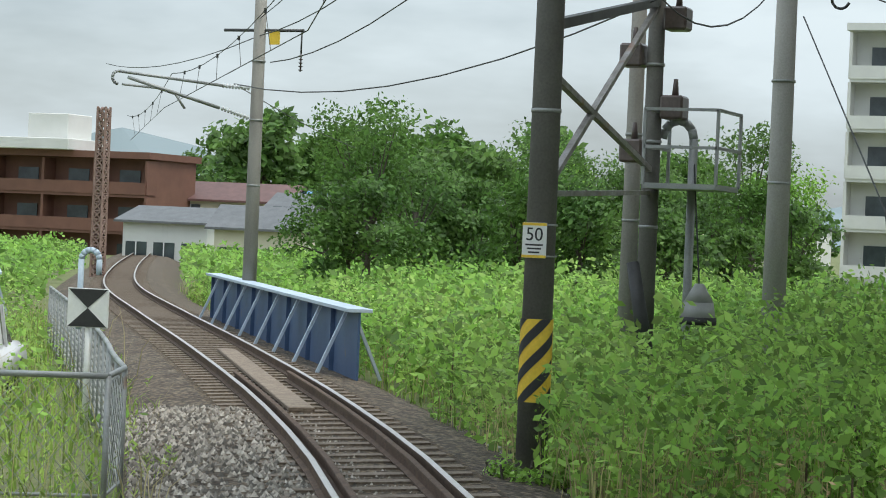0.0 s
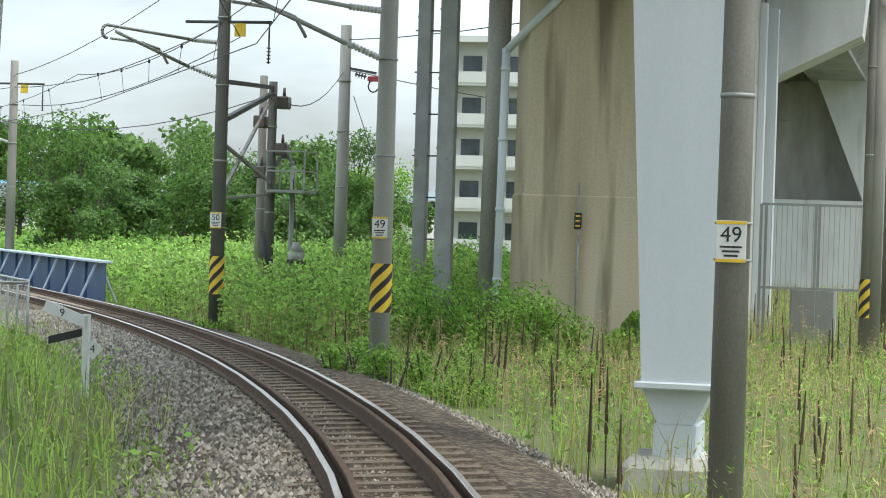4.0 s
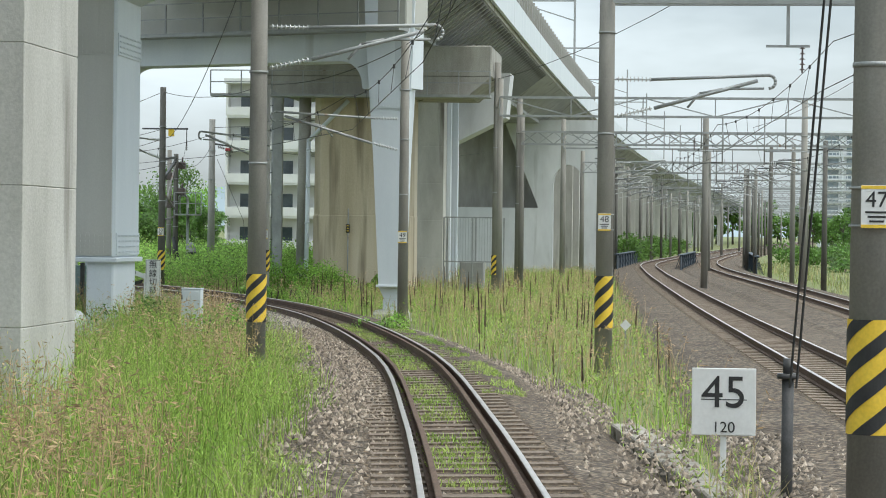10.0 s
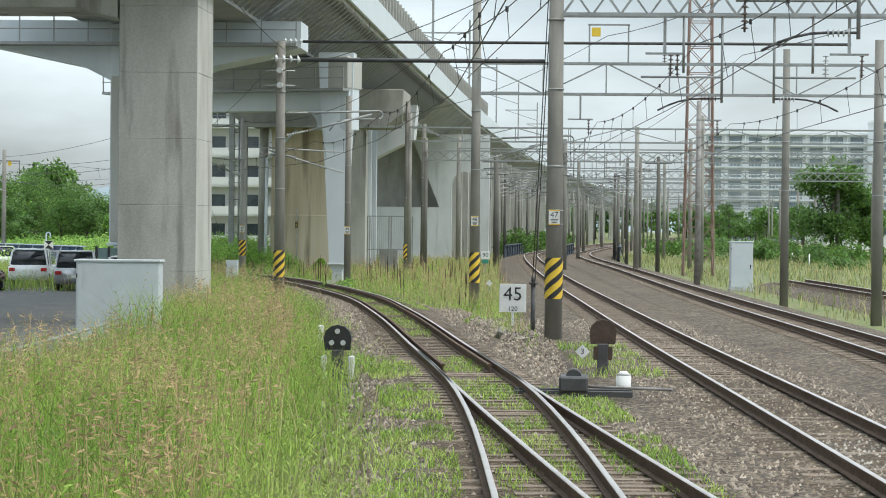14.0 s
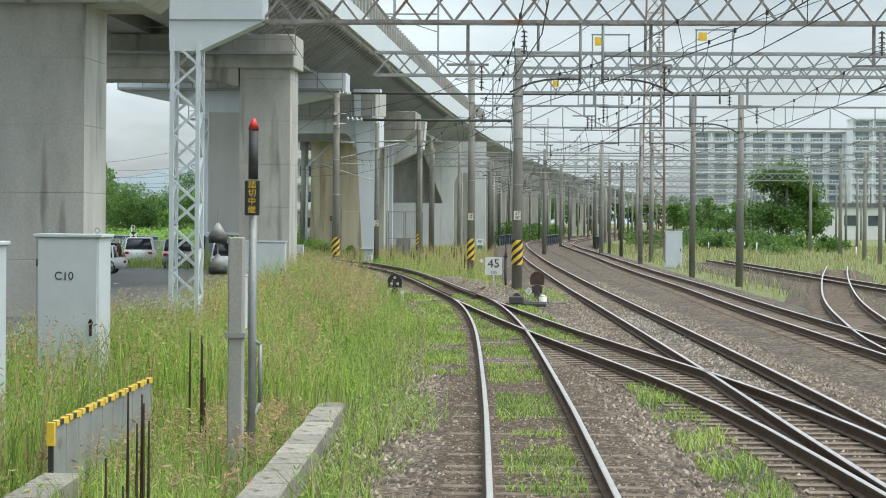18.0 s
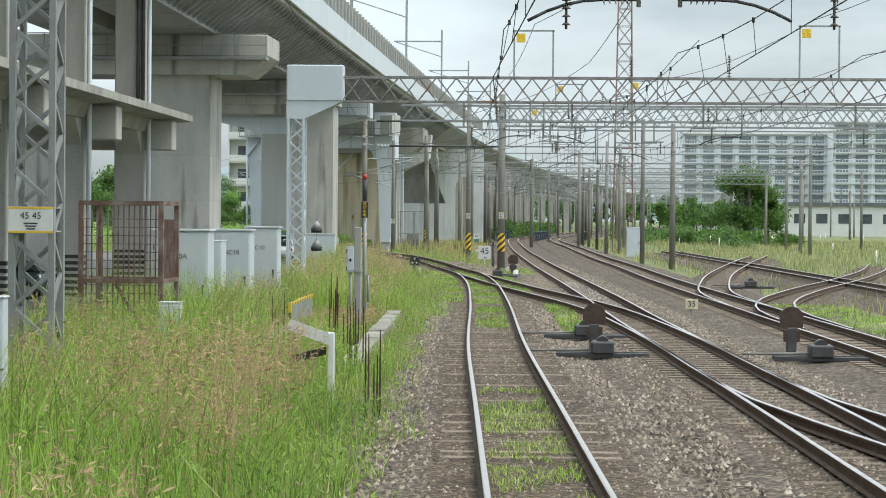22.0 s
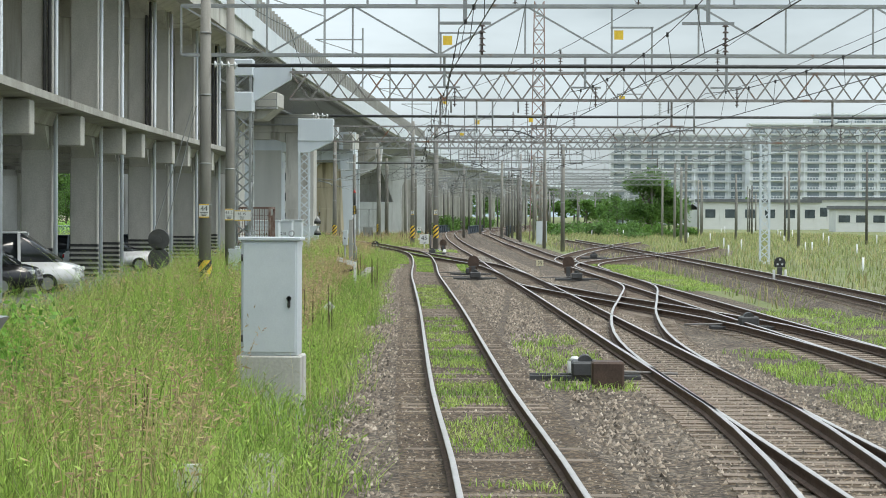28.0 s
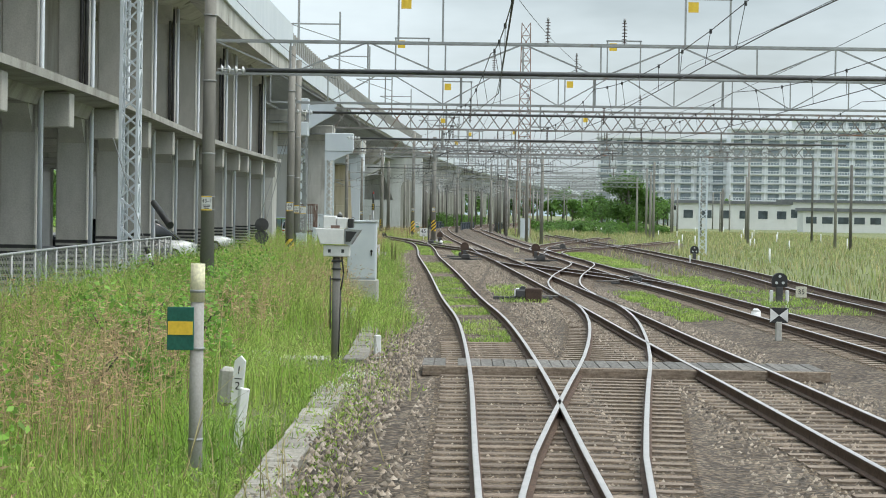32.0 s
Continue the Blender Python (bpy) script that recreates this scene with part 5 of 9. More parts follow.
def catenary(C, x_lo, x_hi, span, z_contact=5.05, z_mess=5.95, dy=0.0):
    """Contact wire, sagging messenger and droppers over a track."""
    root = empty("overhead_wire", (0, 0, 0), 0, "overhead contact line with messenger wire and droppers", "overhead wire", "overhead wires")
    k = C[(C[:, 0] > x_lo) & (C[:, 0] < x_hi)]
    st = along(k, span)
    con = [(x, y + dy + (0.18 if i % 2 else -0.18), z_contact) for i, (x, y, a) in enumerate(st)]
    mes = [(x, y + dy, z_mess) for x, y, a in st]
    wire("contact_wire", con, 0.010, 0.0, 2, root)
    wire("messenger_wire", mes, 0.010, 0.38, 8, root)
    bm = bmesh.new()
    for (a, b), (c, d) in zip(zip(con[:-1], con[1:]), zip(mes[:-1], mes[1:])):
        n = max(3, int(span / 4))
        for j in range(1, n):
            f = j / n
            p = Vector(a).lerp(Vector(b), f)
            q = Vector(c).lerp(Vector(d), f) - Vector((0, 0, 0.38 * 4 * f * (1 - f)))
            rod(bm, p, q, 0.006, n=4, caps=False)
            rod(bm, q - Vector((0, 0, 0.05)), q + Vector((0, 0, 0.03)), 0.025, n=5)
    tagged(part("dropper", bm, M_WIRE, root), kind="stuff")
    return root


catenary(CA, -262, 84, 24, 5.0, 5.85)
catenary(CC, -262, 300, 32)
catenary(CD, -262, 300, 32)
catenary(CB, -140, -72, 22, 5.1, 5.9)
catenary(CF, -262, -10, 34, 5.05, 5.9)
for pts, sag in (
    ([(39.2, 21.6, 6.9), (15.3, 6.33, 8.2), (3.6, -0.36, 7.8), (-13.0, -7.62, 7.9), (-32.3, -14.25, 10.4), (-60.2, -17.45, 9.8), (-98, -20, 9.6), (-154.9, -28, 9.35), (-190, -24, 10.6), (-262, -27, 10.6)], 0.35),
    ([(39.2, 21.3, 5.9), (15.46, 6.0, 6.3), (-37.6, -8, 8.3), (-98, -12.5, 8.2), (-154.9, -16.5, 8.6), (-205.3, -17.5, 8.3), (-262, -20.5, 8.4)], 0.5),
    ([(26.6, 6.55, 7.2), (17.73, -7.88, 9.0), (-28.9, -19, 9.6), (-61.4, -25, 9.8), (-98, -30.2, 9.8), (-154.9, -33, 9.5), (-262, -38, 9.7)], 0.5),
    ([(-37.65, -7.87, 7.6), (-60.2, -17.45, 8.6), (-98, -22, 8.2), (-154.9, -24, 8.0), (-190, -25, 10.2), (-262, -29, 10.0)], 0.3),
    ([(160, -25, 8.4), (52, -20, 8.6), (-28.9, -24, 8.9), (-98, -33, 8.8), (-190, -40, 10.4), (-262, -43, 10.4)], 0.6),
    ([(74.7, 46.4, 8.6), (39.2, 21.6, 6.5), (15.3, 6.33, 6.6)], 0.4),
    ([(140, 60, 7.5), (39.2, 22.2, 5.4), (21.66, 7.05, 5.4), (26.6, 6.55, 6.4), (80, -2, 8)], 0.6),
):
    w_ = wire("feeder_wire", pts, 0.013, sag, 8)
    tagged(w_, "thin dark feeder wire sagging between poles", "wire", "feeder wires")

# transformer gear on the dark pole and its brace to the next pole
bm = bmesh.new()
box(bm, -0.9, 0.3, -0.5, 0.5, 2.95, 3.02)
plat = part("service_platform", bm, M_STEEL_GREY, PD, "small railed service platform")
plat.matrix_basis = pose(0.2, -0.6, 0)
for sx, sy in ((-0.9, -0.5), (-0.9, 0.5), (0.3, -0.5), (0.3, 0.5)):
    bm = bmesh.new()
    bar(bm, (sx, sy, 3.0), (sx, sy, 4.0), 0.04)
    part("rail_post", bm, M_STEEL_GREY, plat)
for z in (3.5, 4.0):
    for ends in (((-0.9, -0.5, z), (-0.9, 0.5, z)), ((-0.9, -0.5, z), (0.3, -0.5, z)), ((-0.9, 0.5, z), (0.3, 0.5, z))):
        bm = bmesh.new()
        bar(bm, ends[0], ends[1], 0.04)
        part("rail", bm, M_STEEL_GREY, plat)
for dz, dy in ((3.3, 0.25), (3.9, -0.3), (4.6, 0.3), (5.1, -0.3)):
    bm = bmesh.new()
    box(bm, -0.2, 0.15, dy - 0.16, dy + 0.16, dz, dz + 0.32, 0.03)
    rod(bm, (0, dy, dz + 0.32), (0, dy, dz + 0.55), 0.05, 0.03, 8)
    part("switch_gear", bm, M_INSUL_DARK, PD)
bm = bmesh.new()
bar(bm, (0, 0, 6.45), (-0.1, -0.9, 6.30), 0.07)
part("side_arm", bm, M_STEEL_DARK, PGREY)
M_RED = mat("red_clamp_paint", [(0.42, 0.05, 0.06), (0.52, 0.09, 0.09)], 4, 0.5, bump=0)
bm = bmesh.new()
box(bm, -0.12, 0.0, -1.0, -0.66, 6.08, 6.22, 0.02)
part("red_clamp", bm, M_RED, PGREY, "red strain clamp")
bm = bmesh.new()
insulators(bm, (-0.06, -0.62, 6.2), (-0.06, -0.30, 6.28), 4, 0.085)
part("insulator", bm, M_INSUL_DARK, PGREY)
bm = bmesh.new()
for k in range(7):
    a0, a1 = 3.9 * k / 7 - 1.2, 3.9 * (k + 1) / 7 - 1.2
    rod(bm, (-0.06, -0.82 + 0.14 * math.cos(a0), 5.95 - 0.16 * math.sin(a0)), (-0.06, -0.82 + 0.14 * math.cos(a1), 5.95 - 0.16 * math.sin(a1)), 0.022, n=6)
part("jumper_loop", bm, M_STEEL_DARK, PGREY)
tagged(wire("stay_wire", [(26.6, 6.29, 5.68), (22.0, 4.08, 2.74), (20.6, 3.4, -0.6)], 0.012, 0, 2), "thin stay wire from the grey pole", "wire", "stay wires")
br = empty("pole_brace", (0, 0, 0), 0, "rusty steel brace frame between two poles", "brace")
for a, b, w in (((15.3, 6.33, 4.4), (23.0, 7.48, 5.5), 0.11), ((15.3, 6.33, 3.95), (23.0, 7.48, 3.2), 0.07), ((15.3, 6.33, 2.68), (23.0, 7.48, 5.45), 0.07), ((15.3, 6.33, 2.68), (23.0, 7.48, 2.9), 0.06), ((15.3, 6.33, 5.3), (23.0, 7.48, 5.65), 0.10)):
    bm = bmesh.new()
    bar(bm, a, b, w)
    part("brace_bar", bm, M_STEEL_RUST if w < 0.1 else M_STEEL_DARK, br)
# guy weights: dark sleeves on stay wires
for (a, b) in (((21.6, 7.25, 1.95), (21.4, 6.95, 0.75)), ((-199.5, -15.2, 2.55), (-201.0, -15.9, 1.95))):
    bm = bmesh.new()
    rod(bm, a, b, 0.085, 0.10, 12)
    o = mesh_ob("guy_sleeve", bm, M_BLACK)
    tagged(o, "black plastic sleeve on a stay wire", "stay guard", "stay guards")

# ---- vegetation ----
rng = np.random.default_rng(7)


def line_y(C, x):
    o = np.argsort(C[:, 0])
    return np.interp(x, C[o, 0], C[o, 1])


def slope_of(C, x):
    return (line_y(C, x + 1.0) - line_y(C, x - 1.0)) / 2.0


def side_of(C, x, y):
    """Distance to the left (+) of a line, square to it."""
    return (y - line_y(C, x)) / np.sqrt(1 + slope_of(C, x) ** 2)


def patchy(x, y, s, seed=0.0):
    """Soft repeating patches from a few waves, 0 to 1."""
    v = np.sin(x / s + seed) * np.cos(y / s * 1.7 + seed * 2.1) + 0.6 * np.sin(x / s * 2.3 + y / s * 1.9 + seed) + 0.4 * np.sin(x / s * 5.1 - y / s * 4.3)
    return np.clip(v / 3.2 + 0.5, 0, 1)


def blades(name, x, y, z, h, w, material, lean=0.35, parent=None):
    """Bent tapering grass blades, three triangles each."""
    n = len(x)
    a = rng.uniform(0, 2 * np.pi, n)
    b = rng.uniform(0, 2 * np.pi, n)
    le = rng.uniform(0.1, 1.0, n) * lean * h
    base = np.stack([x, y, z], 1)
    side = np.stack([np.cos(a), np.sin(a), 0 * a], 1) * (w / 2)[:, None]
    d = np.stack([np.cos(b), np.sin(b), 0 * b], 1)
    mid = base + d * (le * 0.3)[:, None] + np.array([0, 0, 1.0]) * (h * 0.6)[:, None]
    tip = base + d * le[:, None] + np.array([0, 0, 1.0]) * (h * (1 - 0.12 * lean))[:, None]
    V = np.stack([base - side, base + side, mid - side * 0.75, mid + side * 0.75, tip], 1).reshape(-1, 3)
    k = np.arange(n)[:, None] * 5
    F = np.concatenate([k + [0, 1, 3], k + [0, 3, 2], k + [2, 3, 4]], 1).reshape(-1, 3)
    return from_arrays(name, V, F, material, parent)


def leaves(name, c, size, material, parent=None, flat=0.5):
    """Loose leaf quads with a bent middle at the given centres."""
    n = len(c)
    w = rng.normal(size=(n, 3)) * flat
    w += np.array([-0.35, -0.35, 0.65])
    w /= np.linalg.norm(w, axis=1)[:, None]
    u = np.cross(w, rng.normal(size=(n, 3)))
    u /= np.linalg.norm(u, axis=1)[:, None]
    v = np.cross(w, u)
    s = (size * rng.uniform(0.6, 1.4, n))[:, None]
    V = np.stack([c - u * s, c + v * s * 0.55, c + u * s, c - v * s * 0.55], 1).reshape(-1, 3)
    F = (np.arange(n)[:, None] * 4 + [0, 1, 2, 3])
    return from_arrays(name, V, F, material, parent)


def scatter(n, x0, x1, y0, y1):
    return rng.uniform(x0, x1, n), rng.uniform(y0, y1, n)


def beside_fence(x, y):
    """Trodden strip along the panel fence and the troughs before it."""
    d = side_of(CA, x, y)
    return ((x > -142) & (x < -116) & (d > 2.3) & (d < 5.4)).astype(float)


def grass_field(n, x0, x1, y0, y1, keep, hmin, hmax, w, material, label, lean=0.35, seed=0.0, zbase=-0.56):
    lean = lean * 1.5
    x, y = scatter(n, x0, x1, y0, y1)
    k = keep(x, y)
    x, y = x[k], y[k]
    hh = hmin + (hmax - hmin) * (0.65 * patchy(x, y, 3.1, seed) + 0.35 * patchy(x, y, 0.8, seed + 1)) * rng.uniform(0.4, 1.2, len(x))
    if keep is left_strip:
        dd = side_of(CA, x, y)
        hh = hh * (0.75 + np.where(x < -125, 1.0, 0.65) * np.clip((dd - 2.2) / 2.4, 0, 1)) * np.where((x < -213) & (dd < 6), 0.55, 1.0)
    hh = hh * (1 - 0.6 * beside_fence(x, y))
    ob = blades("grass", x, y, np.full(len(x), zbase), hh, w * rng.uniform(0.6, 1.4, len(x)), material, lean)
    return tagged(ob, label, "grass", kind="stuff")


FENCE = [(-290, -18.2), (-230, -15.9), (-175, -13.9), (-150, -12.0), (-125, -10.8), (-101, -9.8), (-90, -9.5), (-70, -8.7), (-52, -6.9), (-44, -5.4), (-35.5, -4.0), (-29, -3.0), (-26, -2.2)]
FEN = np.array(FENCE)


def fence_y(x):
    return np.where(x > -26, 30.0, np.interp(x, FEN[:, 0], FEN[:, 1]))


def left_strip(x, y):
    d = side_of(CA, x, y)
    lim = np.where(x < -125, 1.75, np.where(x < -85, 1.45, 1.9))
    lim = lim + 0.55 * (patchy(x, y, 1.6, 3.0) - 0.5) * 2
    gap = (x > -140) & (x < -113) & ((np.abs(d - 2.75) < 0.2) | ((np.abs(d - 4.9) < 0.25) & (x < -124)))
    gap |= (x > -232) & (x < -228.2) & (y > -22.2) & (y < -20.8)
    return (d > lim) & (y < fence_y(x) - 0.1) & (d < 14) & ~gap


def tri(x, y):
    return (side_of(CA, x, y) < -1.95 - 0.5 * patchy(x, y, 1.5, 1)) & (side_of(CC, x, y) > 2.5 + 0.4 * patchy(x, y, 1.4, 2)) & ((x > -58) | (rng.uniform(size=len(x)) < 0.3))


def right_side(x, y):
    d = side_of(CD, x, y)
    f = np.abs(side_of(CF, x, y))
    return (d < -2.9 - 1.2 * patchy(x, y, 4, 2)) & ((f > 0.95) | (rng.uniform(size=len(x)) < 0.35)) & (x < 140)


grass_field(175000, -262, -125, -26, -11, left_strip, 0.50, 1.45, 0.014, M_GRASS, "tall bright green grass beside the ballast", 0.4, 0.0)
grass_field(150000, -125, -20, -20, 1, left_strip, 0.45, 1.40, 0.013, M_GRASS, "tall green grass beside the ballast", 0.4, 1.0)
grass_field(90000, -20, 62, -8, 52, left_strip, 0.25, 0.75, 0.024, M_GRASS, "green grass on the bank of the branch line", 0.4, 2.0)
grass_field(80000, -262, 50, -26, 30, lambda x, y: left_strip(x, y) & (patchy(x, y, 4.2, 5) > 0.47), 0.7, 1.6, 0.012, M_DRY, "dry straw-coloured grass among green weeds", 0.5, 3.0)
grass_field(85000, -75, 75, -22, 40, tri, 0.25, 0.95, 0.016, M_GRASS, "green grass between the diverging lines", 0.35, 4.0)
grass_field(60000, -60, 75, -22, 40, lambda x, y: tri(x, y) & (patchy(x, y, 3.6, 2.5) > 0.40), 0.5, 1.15, 0.018, M_DRY, "dry straw-coloured grass between the lines", 0.45, 5.0)
grass_field(52000, -262, 140, -75, -18, right_side, 0.20, 0.70, 0.045, M_YARD, "short green grass across the yard", 0.4, 6.0)
grass_field(26000, -262, 140, -75, -18, lambda x, y: right_side(x, y) & (patchy(x, y, 6, 1.2) > 0.5), 0.4, 1.0, 0.034, M_DRY, "dry grass across the yard", 0.4, 7.0)


def on_bed(C, rngs, dens, h0, h1, half, label):
    xs, ys = [], []
    for a, b, lo, hi in rngs:
        n = int(abs(b - a) * dens * 1.8)
        x = rng.uniform(a, b, n)
        o = rng.uniform(lo, hi, n)
        s = slope_of(C, x)
        q = np.sqrt(1 + s * s)
        px, py = x - o * s / q, line_y(C, x) + o / q
        k = patchy(px, py, 1.1, a) > 0.42
        xs.append(px[k])
        ys.append(py[k])
    x, y = np.concatenate(xs), np.concatenate(ys)
    ob = blades("grass", x, y, np.full(len(x), -0.19), rng.uniform(h0 * 0.6, h1 * 0.62, len(x)), np.full(len(x), 0.014), M_GRASS, 1.3)
    tagged(ob, label, "grass", kind="stuff")


on_bed(CA, [(-166, -146, -0.48, 0.48), (-204, -172, -0.48, 0.48), (-62, -20, -0.45, 0.45), (-112, -70, -0.45, 0.45), (-216, -207, -0.45, 0.45), (-128, -114, -0.4, 0.4), (-45, -20, -1.5, -0.8), (-100, -78, -1.7, -0.8), (-98, -70, 0.8, 1.7), (-110, -96, 0.8, 1.6)], 150, 0.06, 0.22, 0.5, "low weeds between the rails")
on_bed(CC, [(-130, -112, 1.3, 2.0), (-195, -180, 1.0, 2.4), (-75, -64, 0.9, 2.4)], 90, 0.08, 0.3, 0.5, "low weeds between the tracks")
on_bed(CD, [(-200, -165, -3.5, -1.2), (-150, -110, -3.3, -1.2), (-205, -185, 1.2, 2.4)], 140, 0.08, 0.28, 0.5, "low weeds beside the main line")

# low broad-leaved weeds along the banks
x, y = scatter(90000, -60, 70, -16, 45)
k = (tri(x, y) & (patchy(x, y, 2.6, 8) > 0.5) & (x > -5)) | (left_strip(x, y) & (patchy(x, y, 2.9, 4) > 0.6) & (x > -45))
x, y = x[k], y[k]
ob = leaves("weed_leaves", np.stack([x, y, -0.5 + rng.uniform(0, 0.75, len(x)) * patchy(x, y, 2.0, 1)], 1), 0.055, M_LEAF)
tagged(ob, "broad-leaved green weeds on the bank", "weeds", kind="stuff")


def thicket(n, x0, x1, y0, y1, keep, base, rise, size, material, label, seed):
    """A rolling mass of leafy weeds and vines: leaves over a lumpy surface."""
    x, y = scatter(n, x0, x1, y0, y1)
    k, d = keep(x, y)
    x, y, d = x[k], y[k], d[k]
    lump = patchy(x, y, 2.4, seed + 4) * 0.6 + patchy(x, y, 1.1, seed) * 0.45 + patchy(x, y, 0.5, seed + 2) * 0.3
    top = base + rise * np.clip(d, 0, 9) + 1.0 * lump + 0.35 * rng.uniform(size=len(x)) ** 3
    z = -0.6 + top * (1 - 0.85 * rng.uniform(size=len(x)) ** 1.6)
    ob = leaves("vine_leaves", np.stack([x, y, z], 1), size * rng.uniform(0.5, 1.5, len(x)), material)
    return tagged(ob, label, "weeds", kind="stuff")


def right_bank(x, y):
    d = -side_of(CA, x, y) - np.where((x > 8) & (x < 21), 1.5, 2.4)
    return (d > 0.3 * patchy(x, y, 1.1, 9)) & (d < 13) & (x > 12) & (y > 0.9 + 1.6 * patchy(x, y, 1.3, 2)) & ~((x > 27.5) & (x < 33) & (y < 2.2)), d


def left_bank(x, y):
    d = side_of(CA, x, y) - 3.0
    return (d > 0.3 * patchy(x, y, 1.1, 5)) & (d < 12) & (patchy(x, y, 2.2, 6) > 0.38), d


def far_bank(x, y):
    d = np.abs(side_of(CA, x, y)) - 2.6
    return (d > 0) & (d < 16), d


thicket(110000, 10, 27, -6, 18, right_bank, 0.62, 0.06, 0.05, M_VINE, "lush bright green vines and weeds covering the bank", 0.3)
thicket(52000, 27, 48, -6, 30, right_bank, 0.62, 0.06, 0.085, M_LEAF, "lush green vines and weeds covering the bank", 0.3)
thicket(90000, 10, 40, -6, 26, lambda x, y: (right_bank(x, y)[0] & (patchy(x, y, 1.6, 1.5) > 0.5), right_bank(x, y)[1]), 0.95, 0.06, 0.055, M_VINE, "taller clumps of green weeds on the bank", 0.6)
thicket(70000, 2, 48, -6, 30, lambda x, y: (right_bank(x, y)[0] & (patchy(x, y, 1.9, 6.5) > 0.5), right_bank(x, y)[1]), 0.55, 0.07, 0.06, M_VINE, "green leaves among the vines on the bank", 0.9)
thicket(40000, 12, 48, 8, 42, left_bank, 0.30, 0.05, 0.05, M_VINE, "bright green weeds along the fence", 1.7)
thicket(90000, 48, 105, 20, 82, far_bank, 0.5, 0.05, 0.11, M_LEAF, "bright green vines over the far bank", 2.4)


def shrub(x, y, r, h, n, material=M_LEAF, size=0.07, label="dense green shrub on the bank", name="shrub", cat="shrub"):
    """A bush: short stems and a lumpy shell of leaves."""
    s = empty(name, (x, y, -0.6), rng.uniform(0, 360), label, cat, "shrubs on the bank")
    bm = bmesh.new()
    for k in range(6):
        a = 2 * math.pi * k / 6
        rod(bm, (0.1 * math.cos(a), 0.1 * math.sin(a), 0), (r * 0.55 * math.cos(a), r * 0.55 * math.sin(a), h * 0.7), 0.03, 0.012, 5)
    part("stem", bm, M_BARK, s)
    m = max(4, int(r * 5))
    ca = rng.uniform(0, 2 * np.pi, m)
    cr = r * np.sqrt(rng.uniform(0, 1, m)) * 0.8
    cz = h * rng.uniform(0.25, 0.8, m) * (1 - 0.35 * cr / r)
    cs = rng.uniform(0.28, 0.5, m) * min(r, h)
    i = rng.integers(0, m, n)
    d = rng.normal(size=(n, 3))
    d /= np.linalg.norm(d, axis=1)[:, None]
    d *= (rng.uniform(0.55, 1.1, n))[:, None]
    c = np.stack([cr[i] * np.cos(ca[i]), cr[i] * np.sin(ca[i]), cz[i]], 1) + d * cs[i][:, None]
    c[:, 2] = np.clip(c[:, 2], 0.02, None)
    leaves("foliage", c, size, material, s)
    return s


def tree(x, y, h, r, n, material=M_LEAF_DARK, size=0.16, label="leafy dark green tree"):
    t = empty("tree", (x, y, -0.6), rng.uniform(0, 360), label, "tree", "trees beyond the line")
    bm = bmesh.new()
    rod(bm, (0, 0, 0), (0.1, 0.05, h * 0.55), 0.05 * h * 0.5, 0.05 * h * 0.25, 8)
    m = 16
    ca = rng.uniform(0, 2 * np.pi, m)
    cz = h * rng.uniform(0.28, 0.88, m)
    cr = r * rng.uniform(0.15, 0.85, m) * np.sqrt(np.clip(1.15 - cz / h, 0.05, 1))
    cs = rng.uniform(0.24, 0.42, m) * r
    for j in range(m):
        rod(bm, (0.05, 0.03, min(cz[j], h * 0.5) * 0.8), (cr[j] * math.cos(ca[j]), cr[j] * math.sin(ca[j]), cz[j]), 0.02 * h * 0.4, 0.012, 5)
    part("trunk", bm, M_BARK, t)
    i = rng.integers(0, m, n)
    d = rng.normal(size=(n, 3))
    d /= np.linalg.norm(d, axis=1)[:, None]
    d *= (rng.uniform(0.45, 1.15, n))[:, None] * np.array([1, 1, 0.75])
    c = np.stack([cr[i] * np.cos(ca[i]), cr[i] * np.sin(ca[i]), cz[i]], 1) + d * cs[i][:, None]
    leaves("crown", c, size, material, t)
    return t


# woods behind the branch line, seen over the bushes
for px in np.linspace(-3.5, 13.0, 20):
    for d0, h0 in ((74, 6.4), (98, 8.4)):
        a = radians(26.0 - px + rng.uniform(-0.4, 0.4))
        d = d0 + rng.uniform(-9, 9)
        hh = h0 * rng.uniform(0.62, 1.08)
        if 4.0 < px and d0 < 80:
            hh *= 0.85
        if px < 1.2:
            continue
        X_, Y_ = -6.5 + d * math.cos(a), -1.2 + d * math.sin(a)
        if Y_ < 13 and X_ > 60:
            continue
        tree(X_, Y_, hh, hh * 0.42, 3400, M_LEAF_DARK if rng.uniform() < 0.9 else M_LEAF, 0.10)
for k in range(16):
    a = radians(rng.uniform(14.5, 27.5))
    d = rng.uniform(180, 230)
    tree(-6.5 + d * math.cos(a), -1.2 + d * math.sin(a), rng.uniform(10, 13.5), 6.0, 2600, M_LEAF_DARK, 0.38, "large tree on the wooded hill")
for X_, Y_, hh in ((20, 33, 6), (34, 38, 7), (2, 31, 5.5), (-14, 33, 6), (-40, 34, 6.5), (-62, 33, 6), (48, 44, 7), (-90, 36, 6)):
    tree(X_, Y_, hh, hh * 0.45, 2200)
tree(103.7, -42.0, 10.2, 5.2, 9000, M_LEAF_DARK, 0.20, "broad dark green tree standing in the yard")
tree(110, -45.5, 8.0, 3.6, 4000, M_LEAF_DARK, 0.20, "broad dark green tree standing in the yard")
